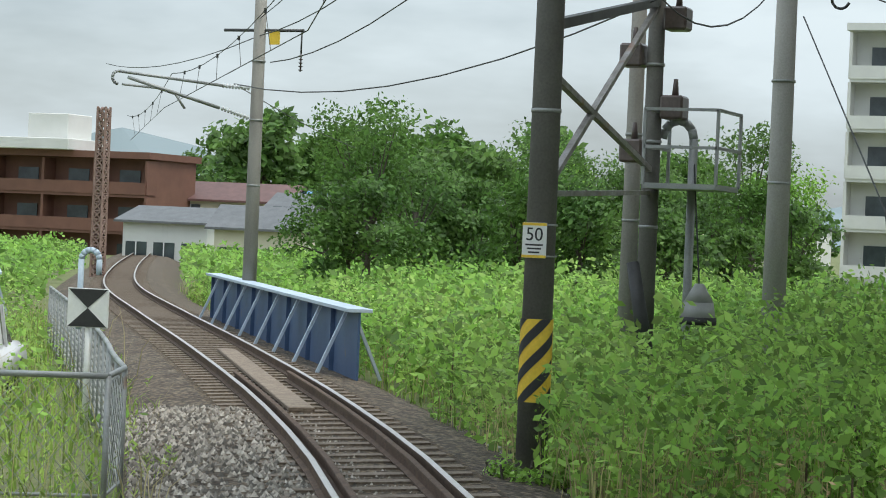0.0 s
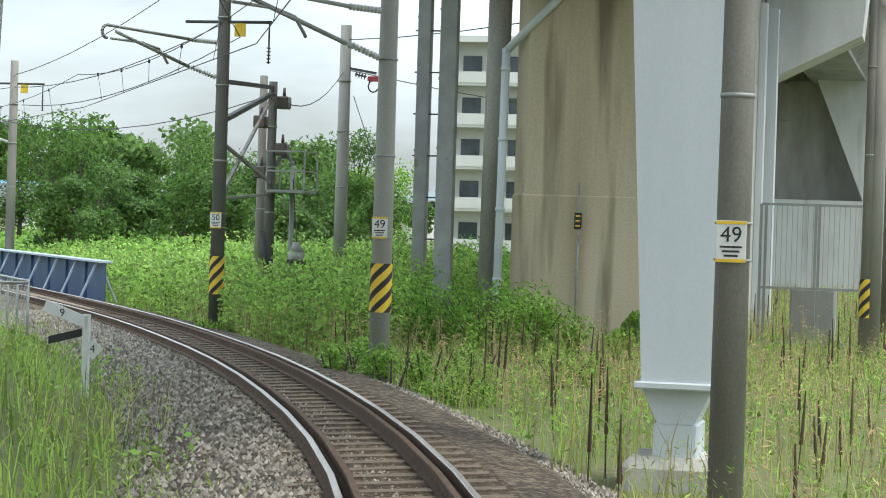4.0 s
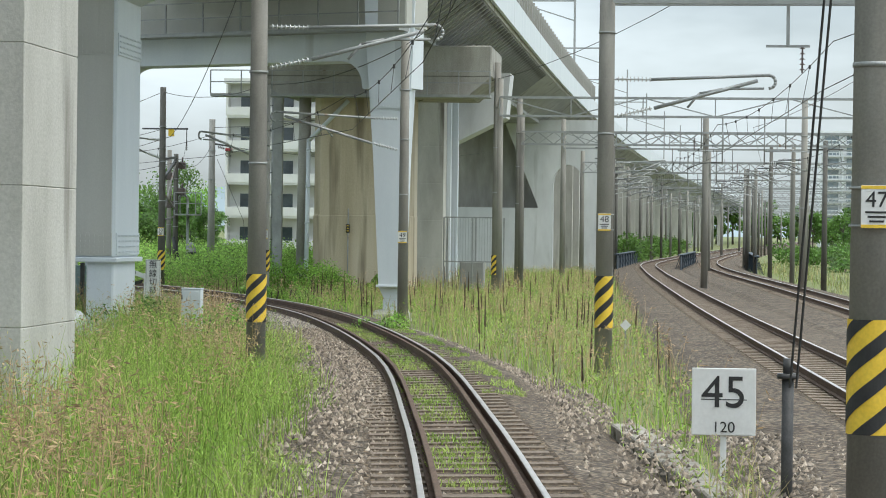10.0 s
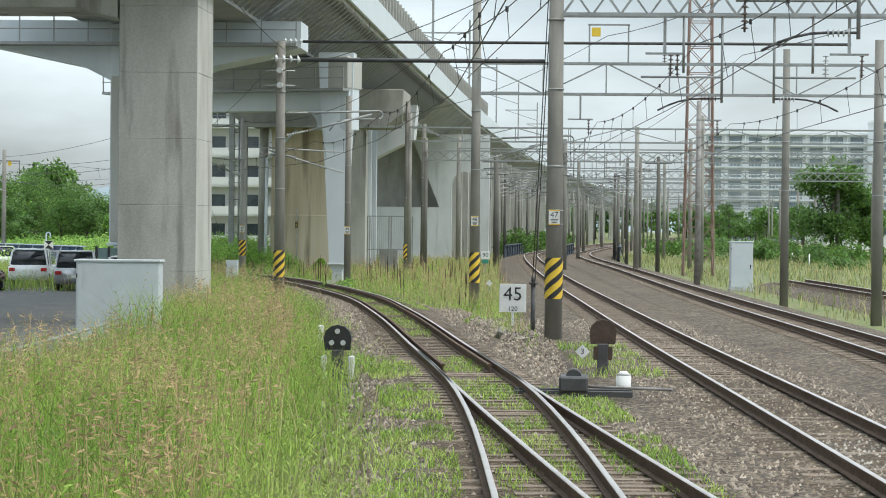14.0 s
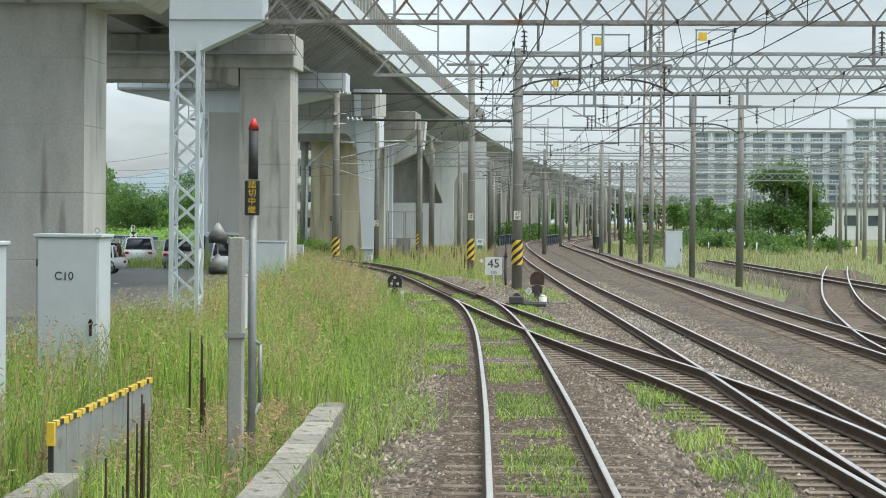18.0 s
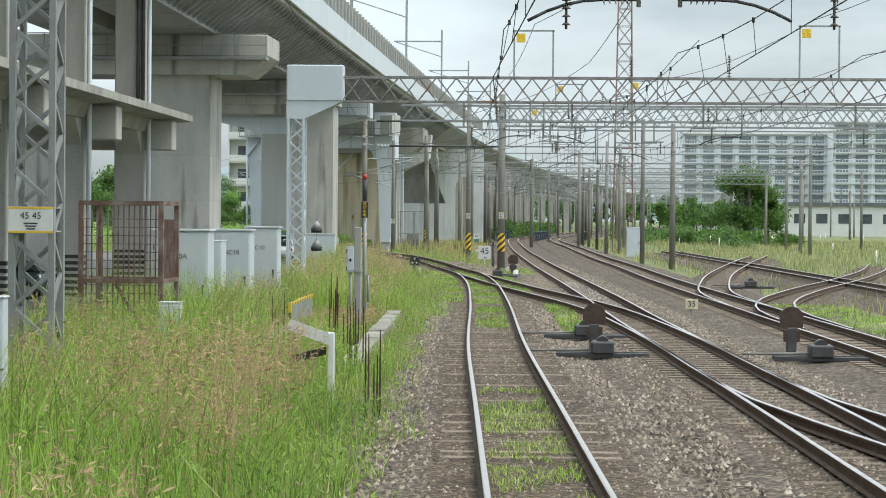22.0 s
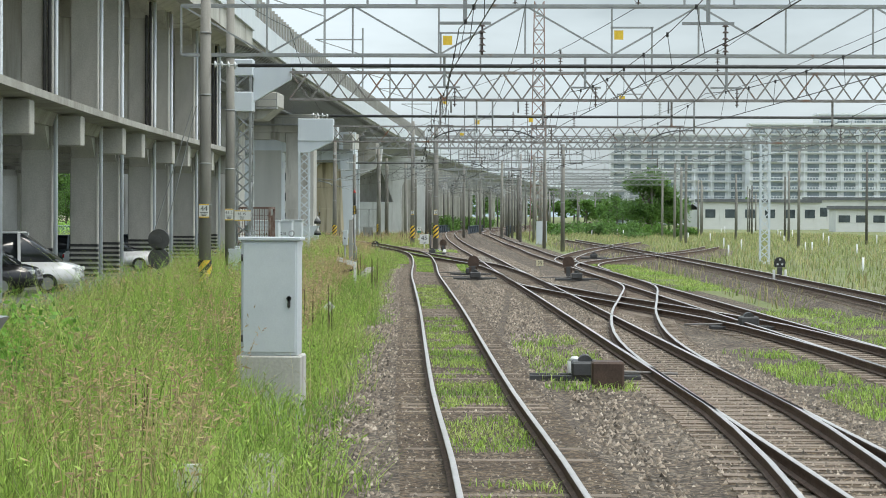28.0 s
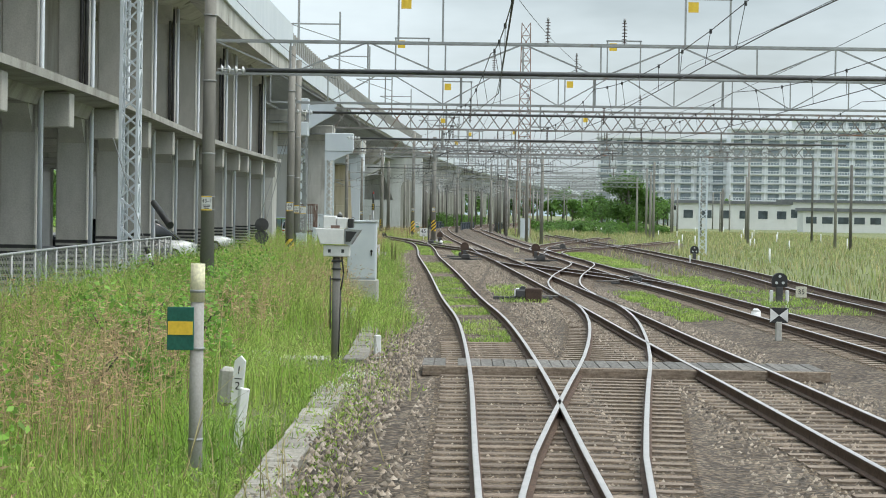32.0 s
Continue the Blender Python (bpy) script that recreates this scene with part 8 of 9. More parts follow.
for x0, x1, oy in ((-140, -115, 2.75), (-139, -124, 4.9), (-222, -203, 2.55), (-240, -226, 2.6), (-60, -47, -2.6)):
    low = 0.09 if x0 == -60 else 0.0
    for x, y, a in along(CA[(CA[:, 0] > x0) & (CA[:, 0] < x1)], 1.02):
        bm = bmesh.new()
        box(bm, -0.5, 0.5, -0.2, 0.2, -0.5, -0.20 - low + random.uniform(-0.02, 0.02), 0.02)
        o = mesh_ob("cable_duct_lid", bm, M_LID)
        o.matrix_basis = Matrix.Translation((x - math.sin(a) * oy, y + math.cos(a) * oy, 0)) @ Matrix.Rotation(a + random.uniform(-0.02, 0.02), 4, "Z")
        tagged(o, "pale concrete cable trough lid beside the track", "cable trough", "cable trough lids")

# ---- fences ----


def pipe_fence(pts, h=1.0, gap=2.0, label="galvanised pipe and mesh fence", mesh=True, z=-0.5):
    f = empty("fence", (0, 0, 0), 0, label, "fence", "fences along the car park")
    C = spline(pts, 1.0)
    st = along(C, gap)
    for x, y, a in st:
        bm = bmesh.new()
        rod(bm, (x, y, z - 0.2), (x, y, z + h), 0.03, n=8)
        part("post", bm, M_STEEL_GREY, f)
    for zz, r in ((h, 0.03), (0.12, 0.018)):
        for (x0, y0, _), (x1, y1, _) in zip(st[:-1], st[1:]):
            bm = bmesh.new()
            rod(bm, (x0, y0, z + zz), (x1, y1, z + zz), r, n=8)
            part("rail", bm, M_STEEL_GREY, f)
    if mesh:
        bm = bmesh.new()
        for (x0, y0, _), (x1, y1, _) in zip(st[:-1], st[1:]):
            n = max(4, int(gap / 0.18))
            for k in range(n):
                a, b = Vector((x0, y0, 0)).lerp(Vector((x1, y1, 0)), k / n), Vector((x0, y0, 0)).lerp(Vector((x1, y1, 0)), (k + 1) / n)
                for j in range(int(h / 0.18)):
                    z0, z1 = z + 0.12 + j * 0.18, z + 0.30 + j * 0.18
                    bar(bm, (a.x, a.y, z0), (b.x, b.y, min(z1, z + h)), 0.006)
                    bar(bm, (a.x, a.y, min(z1, z + h)), (b.x, b.y, z0), 0.006)
        tagged(part("wire_mesh", bm, M_STEEL_GREY, f), kind="stuff")
    return f


pipe_fence([(p[0], p[1]) for p in FENCE if -235 < p[0]], 0.85, 2.0, "low galvanised pipe fence along the car park", False)
pipe_fence([(11.0, 13.0), (11.4, 11.0), (11.9, 9.4), (15, 11.1), (19.3, 13.8), (26, 18.2), (34, 23.6)], 1.25, 1.3, "galvanised chain-link fence bending along the bank", True)
pipe_fence([(-190, -14.2), (-200, -14.6), (-212, -15.2), (-224, -16.0)], 2.0, 1.5, "pale blue-grey mesh fence beside the viaduct", True)
yf = empty("trackside_fence", (0, 0, 0), 0, "short galvanised panel fence with black and yellow caps in the grass", "fence")
for k in range(10):
    f = k / 9
    x, y = -124.9 + 6.6 * f, -14.58 + 0.27 * f
    top = 0.30
    bm = bmesh.new()
    bar(bm, (x, y, -0.7), (x, y, top), 0.05)
    p_ = part("post", bm, M_BLACK if k == 0 else M_STEEL_GREY, yf)
    bm = bmesh.new()
    bar(bm, (x, y, top - 0.22 if k == 0 else top - 0.06), (x, y, top + 0.02), 0.075)
    part("yellow_cap", bm, M_YELLOW, p_)
    if k == 0:
        bm = bmesh.new()
        bar(bm, (x, y, -0.6), (x, y, top - 0.55), 0.075)
        part("yellow_band", bm, M_YELLOW, p_)
    if k < 9:
        bm = bmesh.new()
        box(bm, x + 0.05, x + 0.69, y + 0.005, y + 0.035, -0.5, top - 0.02, 0.004)
        part("slat_panel", bm, M_STEEL_GREY, yf)
        for j, material in enumerate((M_BLACK, M_YELLOW, M_BLACK, M_YELLOW)):
            bm = bmesh.new()
            box(bm, x + 0.04 + 0.165 * j, x + 0.20 + 0.165 * j, y - 0.01, y + 0.05, top - 0.045, top + 0.015, 0.004)
            part("edge_band", bm, material, yf)

# ---- car park and cars ----
bm = bmesh.new()
CP = [(-290, -17.6), (-230, -15.3), (-175, -13.4), (-150, -11.5), (-125, -10.3), (-101, -9.3), (-90, -9.0), (-70, -8.2), (-52, -6.4), (-44, -4.9), (-35.5, -3.6), (-29, -2.6), (-20, 0.8), (-5, 4.6), (-5, 26), (-290, 26)]
prism(bm, [(x, y, 0) for x, y in CP], (0, 0, -0.9), (0, 0, -0.5))
o = mesh_ob("pavement", bm, M_ASPHALT)
tagged(o, "dark asphalt car park under the viaduct", "car park", kind="structure")
bm = bmesh.new()
prism(bm, [(x, y, 0) for x, y in ((-172, -13.0), (-150, -11.3), (-128, -10.3), (-128, 22), (-172, 22))], (0, 0, -0.6), (0, 0, 0.02))
tagged(mesh_ob("pavement", bm, M_ASPHALT), "raised asphalt parking bay behind a kerb", "car park", kind="structure")

M_GLASS_CAR = mat("car_glass", [(0.012, 0.014, 0.016), (0.03, 0.035, 0.04)], 1, 0.08, 0, bump=0, fine=0.05)
M_TYRE = mat("tyre", [(0.02, 0.02, 0.02), (0.03, 0.03, 0.03)], 5, 0.85, bump=0.1)
M_TAIL = mat("tail_lamp", [(0.35, 0.01, 0.015), (0.45, 0.02, 0.02)], 5, 0.2, bump=0)


def car(x, y, rz, paint, kind, label):
    """A parked car: lofted body, cabin glass, wheels, lamps. Front towards local +x."""
    c = empty("car", (x, y, -0.5 if x > -128 or x < -172 else 0.02), rz, label, "car", "cars in the car park")
    L, W, H = {"van": (4.6, 1.7, 1.85), "hatch": (4.0, 1.68, 1.45), "suv": (4.5, 1.76, 1.68), "kei": (3.4, 1.48, 1.75)}[kind]
    hl = L / 2
    bonnet = {"van": 0.95, "hatch": 0.84, "suv": 0.98, "kei": 0.98}[kind]
    wind = {"van": 0.62, "hatch": 0.35, "suv": 0.42, "kei": 0.70}[kind]
    back = {"van": -0.97, "hatch": -0.78, "suv": -0.93, "kei": -0.96}[kind]
    body_o = [(-hl, 0, 0.30), (-hl - 0.03, 0, 0.62), (-hl + 0.02, 0, bonnet), (hl * 0.72, 0, bonnet), (hl - 0.10, 0, bonnet - 0.14), (hl, 0, 0.58), (hl - 0.05, 0, 0.28)]
    bm = bmesh.new()
    prism(bm, body_o, (0, -W / 2, 0), (0, W / 2, 0))
    bmesh.ops.bevel(bm, geom=list(bm.edges), offset=0.07, segments=2, affect="EDGES")
    part("body", bm, paint, c, smooth=True)
    cab_o = [(hl * back, 0, bonnet - 0.03), (hl * (back + 0.10), 0, H - 0.05), (hl * (wind - 0.42), 0, H), (hl * (wind + 0.12), 0, bonnet - 0.03)]
    bm = bmesh.new()
    prism(bm, cab_o, (0, -W / 2 + 0.07, 0), (0, W / 2 - 0.07, 0))
    for v in bm.verts:
        if v.co.z > bonnet + 0.1:
            v.co.y *= 0.84
    bmesh.ops.bevel(bm, geom=list(bm.edges), offset=0.05, segments=2, affect="EDGES")
    part("cabin", bm, M_GLASS_CAR, c, "dark glazed cabin", smooth=True)
    bm = bmesh.new()
    box(bm, hl * (back + 0.12), hl * (wind - 0.40), -W * 0.40, W * 0.40, H - 0.04, H + 0.02, 0.02)
    part("roof_panel", bm, paint, c)
    for px in (hl * (back + 0.07), hl * (wind - 0.38), hl * ((back + wind) / 2 - 0.12)):
        for s in (-1, 1):
            bm = bmesh.new()
            bar(bm, (px, s * (W / 2 - 0.06), bonnet - 0.02), (px * 0.95, s * (W * 0.41), H - 0.02), 0.09, 0.04)
            part("pillar", bm, paint, c)
    for wx in (-hl * 0.62, hl * 0.62):
        for s in (-1, 1):
            bm = bmesh.new()
            rod(bm, (wx, s * (W / 2 - 0.18), 0.30), (wx, s * (W / 2 + 0.01), 0.30), 0.30, n=20)
            wh = part("wheel", bm, M_TYRE, c)
            bm = bmesh.new()
            rod(bm, (wx, s * (W / 2 + 0.0), 0.30), (wx, s * (W / 2 + 0.02), 0.30), 0.19, n=14)
            part("rim", bm, M_STEEL_GREY, wh)
    for s in (-1, 1):
        bm = bmesh.new()
        box(bm, -hl - 0.045, -hl + 0.06, s * (W / 2 - 0.18) - 0.13, s * (W / 2 - 0.18) + 0.13, bonnet - 0.28, bonnet - 0.12, 0.02)
        part("tail_lamp", bm, M_TAIL, c, "red tail lamp")
        bm = bmesh.new()
        box(bm, hl - 0.16, hl + 0.005, s * (W / 2 - 0.24) - 0.16, s * (W / 2 - 0.24) + 0.16, bonnet - 0.28, bonnet - 0.16, 0.02)
        part("headlamp", bm, M_INSUL, c, "clear headlamp")
    bm = bmesh.new()
    box(bm, -hl - 0.05, -hl - 0.02, -0.17, 0.17, 0.55, 0.70)
    part("number_plate", bm, M_WHITE, c)
    return c


PAINT_W = mat("car_white", [(0.70, 0.71, 0.72), (0.76, 0.77, 0.78)], 1, 0.18, 0, bump=0, fine=0.02)
PAINT_S = mat("car_silver", [(0.40, 0.41, 0.42), (0.46, 0.47, 0.48)], 1, 0.25, 0.5, bump=0, fine=0.02)
PAINT_K = mat("car_black", [(0.012, 0.012, 0.014), (0.02, 0.02, 0.022)], 1, 0.15, 0, bump=0, fine=0.02)
PAINT_T = mat("car_teal", [(0.05, 0.07, 0.08), (0.07, 0.09, 0.10)], 1, 0.2, 0.2, bump=0, fine=0.02)
PAINT_R = mat("car_dark_red", [(0.10, 0.012, 0.015), (0.14, 0.02, 0.02)], 1, 0.2, 0.1, bump=0, fine=0.02)
car(-160.6, -8.4, -88, PAINT_W, "van", "white minivan parked with its nose to the fence")
car(-163.8, -7.8, -90, PAINT_K, "van", "black minivan parked beside the white one")
car(-130.0, -4.8, -88, PAINT_T, "hatch", "dark blue-grey hatchback parked between columns")
car(-134.9, -7.0, -93, PAINT_W, "hatch", "white hatchback parked with its nose to the fence")
car(-103.0, -1.6, -90, PAINT_T, "kei", "dark teal small van parked by a column")
car(-125.5, 4.0, -90, PAINT_K, "suv", "black car parked deep under the viaduct")
car(-89.0, 3.6, -92, PAINT_W, "hatch", "white hatchback parked across the bay")
car(-31.3, -1.65, 6, PAINT_W, "suv", "white sport utility car parked beside the portal leg")
car(-17.5, 3.6, 10, PAINT_S, "suv", "silver estate car parked near the fence")
car(-33.5, 5.4, 95, PAINT_W, "hatch", "white car parked under the viaduct")
car(-41.0, 4.6, 95, PAINT_K, "hatch", "black car parked under the viaduct")
car(-21.0, 7.0, 5, PAINT_R, "hatch", "dark red car parked behind the silver one")
car(-12.0, 6.9, 8, PAINT_W, "suv", "white car parked behind the portal leg")
car(21.0, 17.2, 25, PAINT_W, "hatch", "white car parked beyond the chain-link fence")
for x, y, p_, k in ((-145, 2.5, PAINT_W, "kei"), (-152, 3.2, PAINT_K, "hatch"), (-160, 2.5, PAINT_W, "van"), (-168, 3, PAINT_S, "hatch"), (-95, 6.5, PAINT_W, "van"), (-88, 7, PAINT_K, "suv")):
    car(x, y, -90, p_, k, "car parked between the viaduct columns")

# ---- buildings ----
M_WALL_WHITE = mat("white_render", [(0.60, 0.60, 0.57), (0.68, 0.68, 0.65)], 0.5, 0.8, bump=0.05, fine=0.05, spots=((0.48, 0.47, 0.44), 0.8, 0.66, (1, 1, 0.2)))
M_WALL_BROWN = mat("brown_tile", [(0.14, 0.065, 0.045), (0.19, 0.09, 0.06)], 0.8, 0.7, bump=0.1, bump_scale=25, fine=0.1)
M_WALL_CREAM = mat("cream_render", [(0.56, 0.52, 0.40), (0.64, 0.60, 0.47)], 0.6, 0.8, bump=0.05, fine=0.05)
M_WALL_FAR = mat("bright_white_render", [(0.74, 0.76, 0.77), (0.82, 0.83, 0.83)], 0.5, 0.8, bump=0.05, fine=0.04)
# paler than M_WINDOW: reflected sky is put into the pane colour
M_WINDOW_FAR = mat("sky_reflecting_glass", [(0.15, 0.19, 0.21), (0.30, 0.35, 0.38)], 0.4, 0.3, 0, bump=0, fine=0.2)
M_WINDOW = mat("window_glass", [(0.03, 0.04, 0.045), (0.09, 0.11, 0.12)], 0.6, 0.1, 0, bump=0, fine=0.2)
M_ROOF_GREY = mat("grey_roof_tile", [(0.09, 0.095, 0.10), (0.15, 0.155, 0.16)], 1.5, 0.6, bump=0.2, fine=0.15)
M_ROOF_BLUE = mat("blue_roof_sheet", [(0.10, 0.24, 0.42), (0.13, 0.29, 0.48)], 1.5, 0.5, bump=0.05, fine=0.05)
M_ROOF_BROWN = mat("brown_roof_sheet", [(0.10, 0.05, 0.045), (0.16, 0.08, 0.07)], 1.5, 0.6, bump=0.1, fine=0.1)


def flats(name, x, y0, y1, depth, floors, fh, bays, wall, rail, label, z0=-1.0, grp="", rail_h=1.0, solid=True):
    """A block of flats facing back along the line: floor slabs, balconies, partitions and windows."""
    b = empty(name, (0, 0, 0), 0, label, "building", grp)
    top = z0 + floors * fh
    bm = bmesh.new()
    box(bm, x + 1.6, x + depth, y1, y0, z0 - 2, top)
    part("wall", bm, wall, b)
    bm = bmesh.new()
    box(bm, x - 0.1, x + depth + 0.3, y1 - 0.3, y0 + 0.3, top, top + 0.5)
    part("roof", bm, wall, b)
    for f in range(floors):
        z = z0 + f * fh
        bm = bmesh.new()
        box(bm, x, x + 1.6, y1, y0, z - 0.12, z + 0.1)
        fl = part("balcony_slab", bm, wall, b)
        bm = bmesh.new()
        if solid:
            box(bm, x - 0.08, x + 0.04, y1, y0, z + 0.1, z + rail_h)
        else:
            n = int((y0 - y1) / 0.9)
            for k in range(n + 1):
                yy = y1 + (y0 - y1) * k / n
                bar(bm, (x, yy, z + 0.1), (x, yy, z + rail_h), 0.12)
            box(bm, x - 0.04, x + 0.04, y1, y0, z + rail_h - 0.12, z + rail_h + 0.05)
        part("balcony_rail", bm, rail, fl)
        for k in range(bays):
            ya = y1 + (y0 - y1) * k / bays
            yb = y1 + (y0 - y1) * (k + 1) / bays
            w = yb - ya
            bm = bmesh.new()
            mg = 0.30 if solid else 0.18
            box(bm, x + 1.5, x + 1.58, ya + w * mg, yb - w * mg, z + 0.3, z + fh * (0.70 if solid else 0.82))
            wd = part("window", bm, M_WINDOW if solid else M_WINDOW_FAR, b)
        for k in range(bays + 1):
            yy = y1 + (y0 - y1) * k / bays
            bm = bmesh.new()
            box(bm, x, x + 1.6, yy - 0.1, yy + 0.1, z + 0.1, z + fh - 0.12)
            part("partition", bm, wall, fl)
    return b


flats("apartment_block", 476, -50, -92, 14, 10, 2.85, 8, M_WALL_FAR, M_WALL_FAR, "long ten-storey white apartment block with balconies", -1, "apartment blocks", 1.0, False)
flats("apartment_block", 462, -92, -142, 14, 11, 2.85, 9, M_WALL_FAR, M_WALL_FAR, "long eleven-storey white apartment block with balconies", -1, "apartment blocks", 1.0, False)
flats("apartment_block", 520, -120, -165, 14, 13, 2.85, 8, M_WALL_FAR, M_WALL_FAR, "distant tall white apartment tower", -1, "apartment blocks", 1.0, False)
flats("apartment_house", 145, 30.0, 14.5, 12, 5, 3.38, 4, M_WALL_WHITE, M_WALL_WHITE, "white five-storey apartment house with balconies behind the trees", 0.2)
flats("brown_apartment", 139, 98, 80.4, 7.7, 3, 2.75, 4, M_WALL_BROWN, M_WALL_BROWN, "brown tiled three-storey apartment house", -1.6)
for x, y0, y1, z0, z1, mt, lb in ((134, 97, 86.5, 6.6, 8.0, M_WALL_WHITE, "white rooftop storey of the brown house"),):
    bm = bmesh.new()
    box(bm, x + 4, x + 10, y1, y0, z0 + 0.55, z1, 0.05)
    box(bm, x + 5.5, x + 9, y1 + 1, y1 + 4.5, z1, z1 + 1.9, 0.05)
    o = mesh_ob("rooftop_storey", bm, mt)
    tagged(o, lb, "building")


def house(x, y, w, d, h, rz, wall, roof, label, z0=-1.0, ridge=1.4):
    b = empty("house", (x, y, z0), rz, label, "house", "houses beyond the line")
    bm = bmesh.new()
    box(bm, -d / 2, d / 2, -w / 2, w / 2, -1, h)
    part("wall", bm, wall, b)
    bm = bmesh.new()
    prism(bm, [(-d / 2 - 0.5, 0, h), (0, 0, h + ridge), (d / 2 + 0.5, 0, h), (d / 2 + 0.5, 0, h + 0.15), (0, 0, h + ridge + 0.18), (-d / 2 - 0.5, 0, h + 0.15)], (0, -w / 2 - 0.5, 0), (0, w / 2 + 0.5, 0))
    part("roof", bm, roof, b)
    for k in range(3):
        yy = -w / 2 + w * (k + 0.5) / 3
        for zz in ((1.0,) if h < 4 else (1.0, 3.6)):
            bm = bmesh.new()
            box(bm, -d / 2 - 0.06, -d / 2 + 0.02, yy - 0.75, yy + 0.75, zz, zz + 1.15)
            wd = part("window", bm, M_WINDOW, b)
            bm = bmesh.new()
            box(bm, -d / 2 - 0.09, -d / 2 - 0.061, yy - 0.04, yy + 0.04, zz, zz + 1.15)
            part("window_frame", bm, M_WHITE, wd)


house(128, 71.0, 6, 7, 3.4, 5, M_WALL_WHITE, M_ROOF_GREY, "white house with a grey roof", -1.4, 1.0)
house(120, 60.5, 6, 6, 3.2, 12, M_WALL_CREAM, M_ROOF_GREY, "cream house with a grey roof", -1.4, 1.4)
house(150, 78, 9, 7, 5.0, 10, M_WALL_CREAM, M_ROOF_BROWN, "house with a dark brown roof", -1.2, 1.4)
house(152, 72, 7, 6, 5.0, 5, M_WALL_WHITE, M_ROOF_BLUE, "house with a bright blue sheet roof", -1.2, 1.0)
house(140, 66, 7, 6, 4.2, 5, M_WALL_WHITE, M_ROOF_GREY, "white house with a grey roof", -1.2, 1.4)
house(-10, 46, 10, 8, 5.0, 10, M_WALL_WHITE, M_ROOF_GREY, "white house beyond the car park", -0.8)
house(-55, 52, 12, 8, 5.0, 5, M_WALL_CREAM, M_ROOF_BROWN, "cream house beyond the car park", -0.8)
house(-110, 45, 11, 8, 5.5, 0, M_WALL_WHITE, M_ROOF_GREY, "white house beyond the car park", -0.8)
house(-160, 48, 12, 8, 5.5, 0, M_WALL_CREAM, M_ROOF_GREY, "cream house beyond the car park", -0.8)
for x, y0, y1, h in ((265, -62, -88, 6.2), (300, -90, -128, 7.0), (210, -84, -104, 4.6)):
    b = empty("depot_building", (x, y0, -0.8), 0, "low white depot building with a flat dark roof edge", "building", "depot buildings")
    bm = bmesh.new()
    box(bm, 0, 10, y1 - y0, 0, -0.5, h)
    part("wall", bm, M_WALL_WHITE, b)
    bm = bmesh.new()
    box(bm, -0.5, 10.5, y1 - y0 - 0.4, 0.4, h, h + 0.7)
    part("roof", bm, M_ROOF_GREY, b)
    for k in range(6):
        bm = bmesh.new()
        yy = (y1 - y0) * (k + 0.5) / 6
        box(bm, -0.06, 0.02, yy - 1.1, yy + 1.1, h * 0.45, h * 0.75)
        part("window", bm, M_WINDOW, b)
# blue container and posts far in the yard
for k in range(40):
    x, y = rng.uniform(-120, 180), rng.uniform(-62, -33)
    if abs(float(side_of(CF, np.array([x]), np.array([y]))[0])) < 2 or abs(float(side_of(CG, np.array([x]), np.array([y]))[0])) < 2:
        continue
    bm = bmesh.new()
    rod(bm, (0, 0, -0.7), (0, 0, rng.uniform(0.2, 0.6)), 0.06, n=8)
    o = mesh_ob("marker_post", bm, M_WHITE)
    o.matrix_basis = pose(x, y, 0)
    tagged(o, "small white post standing in the yard grass", "post", "white yard posts")
for k in range(16):
    x = -60 + k * 22 + rng.uniform(-5, 5)
    pole(x, -44 - rng.uniform(0, 16) + (x * -0.05), rng.uniform(7, 9.5), 0.15, M_POLE if k % 3 else M_POLE_DARK, "", 2.3, None, "distant concrete pole in the yard", False)

# far hills, with the haze of distance mixed into their colour, and roofs
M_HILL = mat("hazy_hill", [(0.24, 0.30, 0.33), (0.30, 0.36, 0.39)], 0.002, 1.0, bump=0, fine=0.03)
bm = bmesh.new()
prev = None
for k in range(60):
    a = radians(-40 + k * 2.0)
    d = 2700
    h = 30 + 26 * math.sin(k * 0.55) + 18 * math.sin(k * 1.3 + 1) + (62 * math.exp(-((k - 35) / 2.2) ** 2))
    v0 = bm.verts.new((d * math.cos(a), d * math.sin(a), -5))
    v1 = bm.verts.new(((d + 60) * math.cos(a), (d + 60) * math.sin(a), max(6, h)))
    v2 = bm.verts.new(((d + 500) * math.cos(a), (d + 500) * math.sin(a), -5))
    if prev:
        bm.faces.new((prev[0], v0, v1, prev[1]))
        bm.faces.new((prev[1], v1, v2, prev[2]))
    prev = (v0, v1, v2)
bmesh.ops.recalc_face_normals(bm, faces=bm.faces)
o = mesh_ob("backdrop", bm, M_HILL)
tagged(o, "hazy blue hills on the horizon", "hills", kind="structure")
for k in range(46):
    a = radians(rng.uniform(-22, 34))
    d = rng.uniform(360, 620)
    x, y = d * math.cos(a), d * math.sin(a) - 15
    if abs(y - edge_y(x)) < 22 or abs(y - float(line_y(CD, np.array([x]))[0])) < 16 or (430 < x < 560 and -170 < y < -40):
        continue
    house(x, y, rng.uniform(10, 18), rng.uniform(8, 11), rng.uniform(4, 7), rng.uniform(-30, 30), M_WALL_WHITE if k % 3 else M_WALL_CREAM, M_ROOF_GREY if k % 4 else M_ROOF_BROWN, "distant house among trees", -0.8)
    tree(x - 14, y + rng.uniform(-12, 12), rng.uniform(6, 9), 4.0, 500, M_LEAF_DARK, 0.55, "distant tree among the houses")

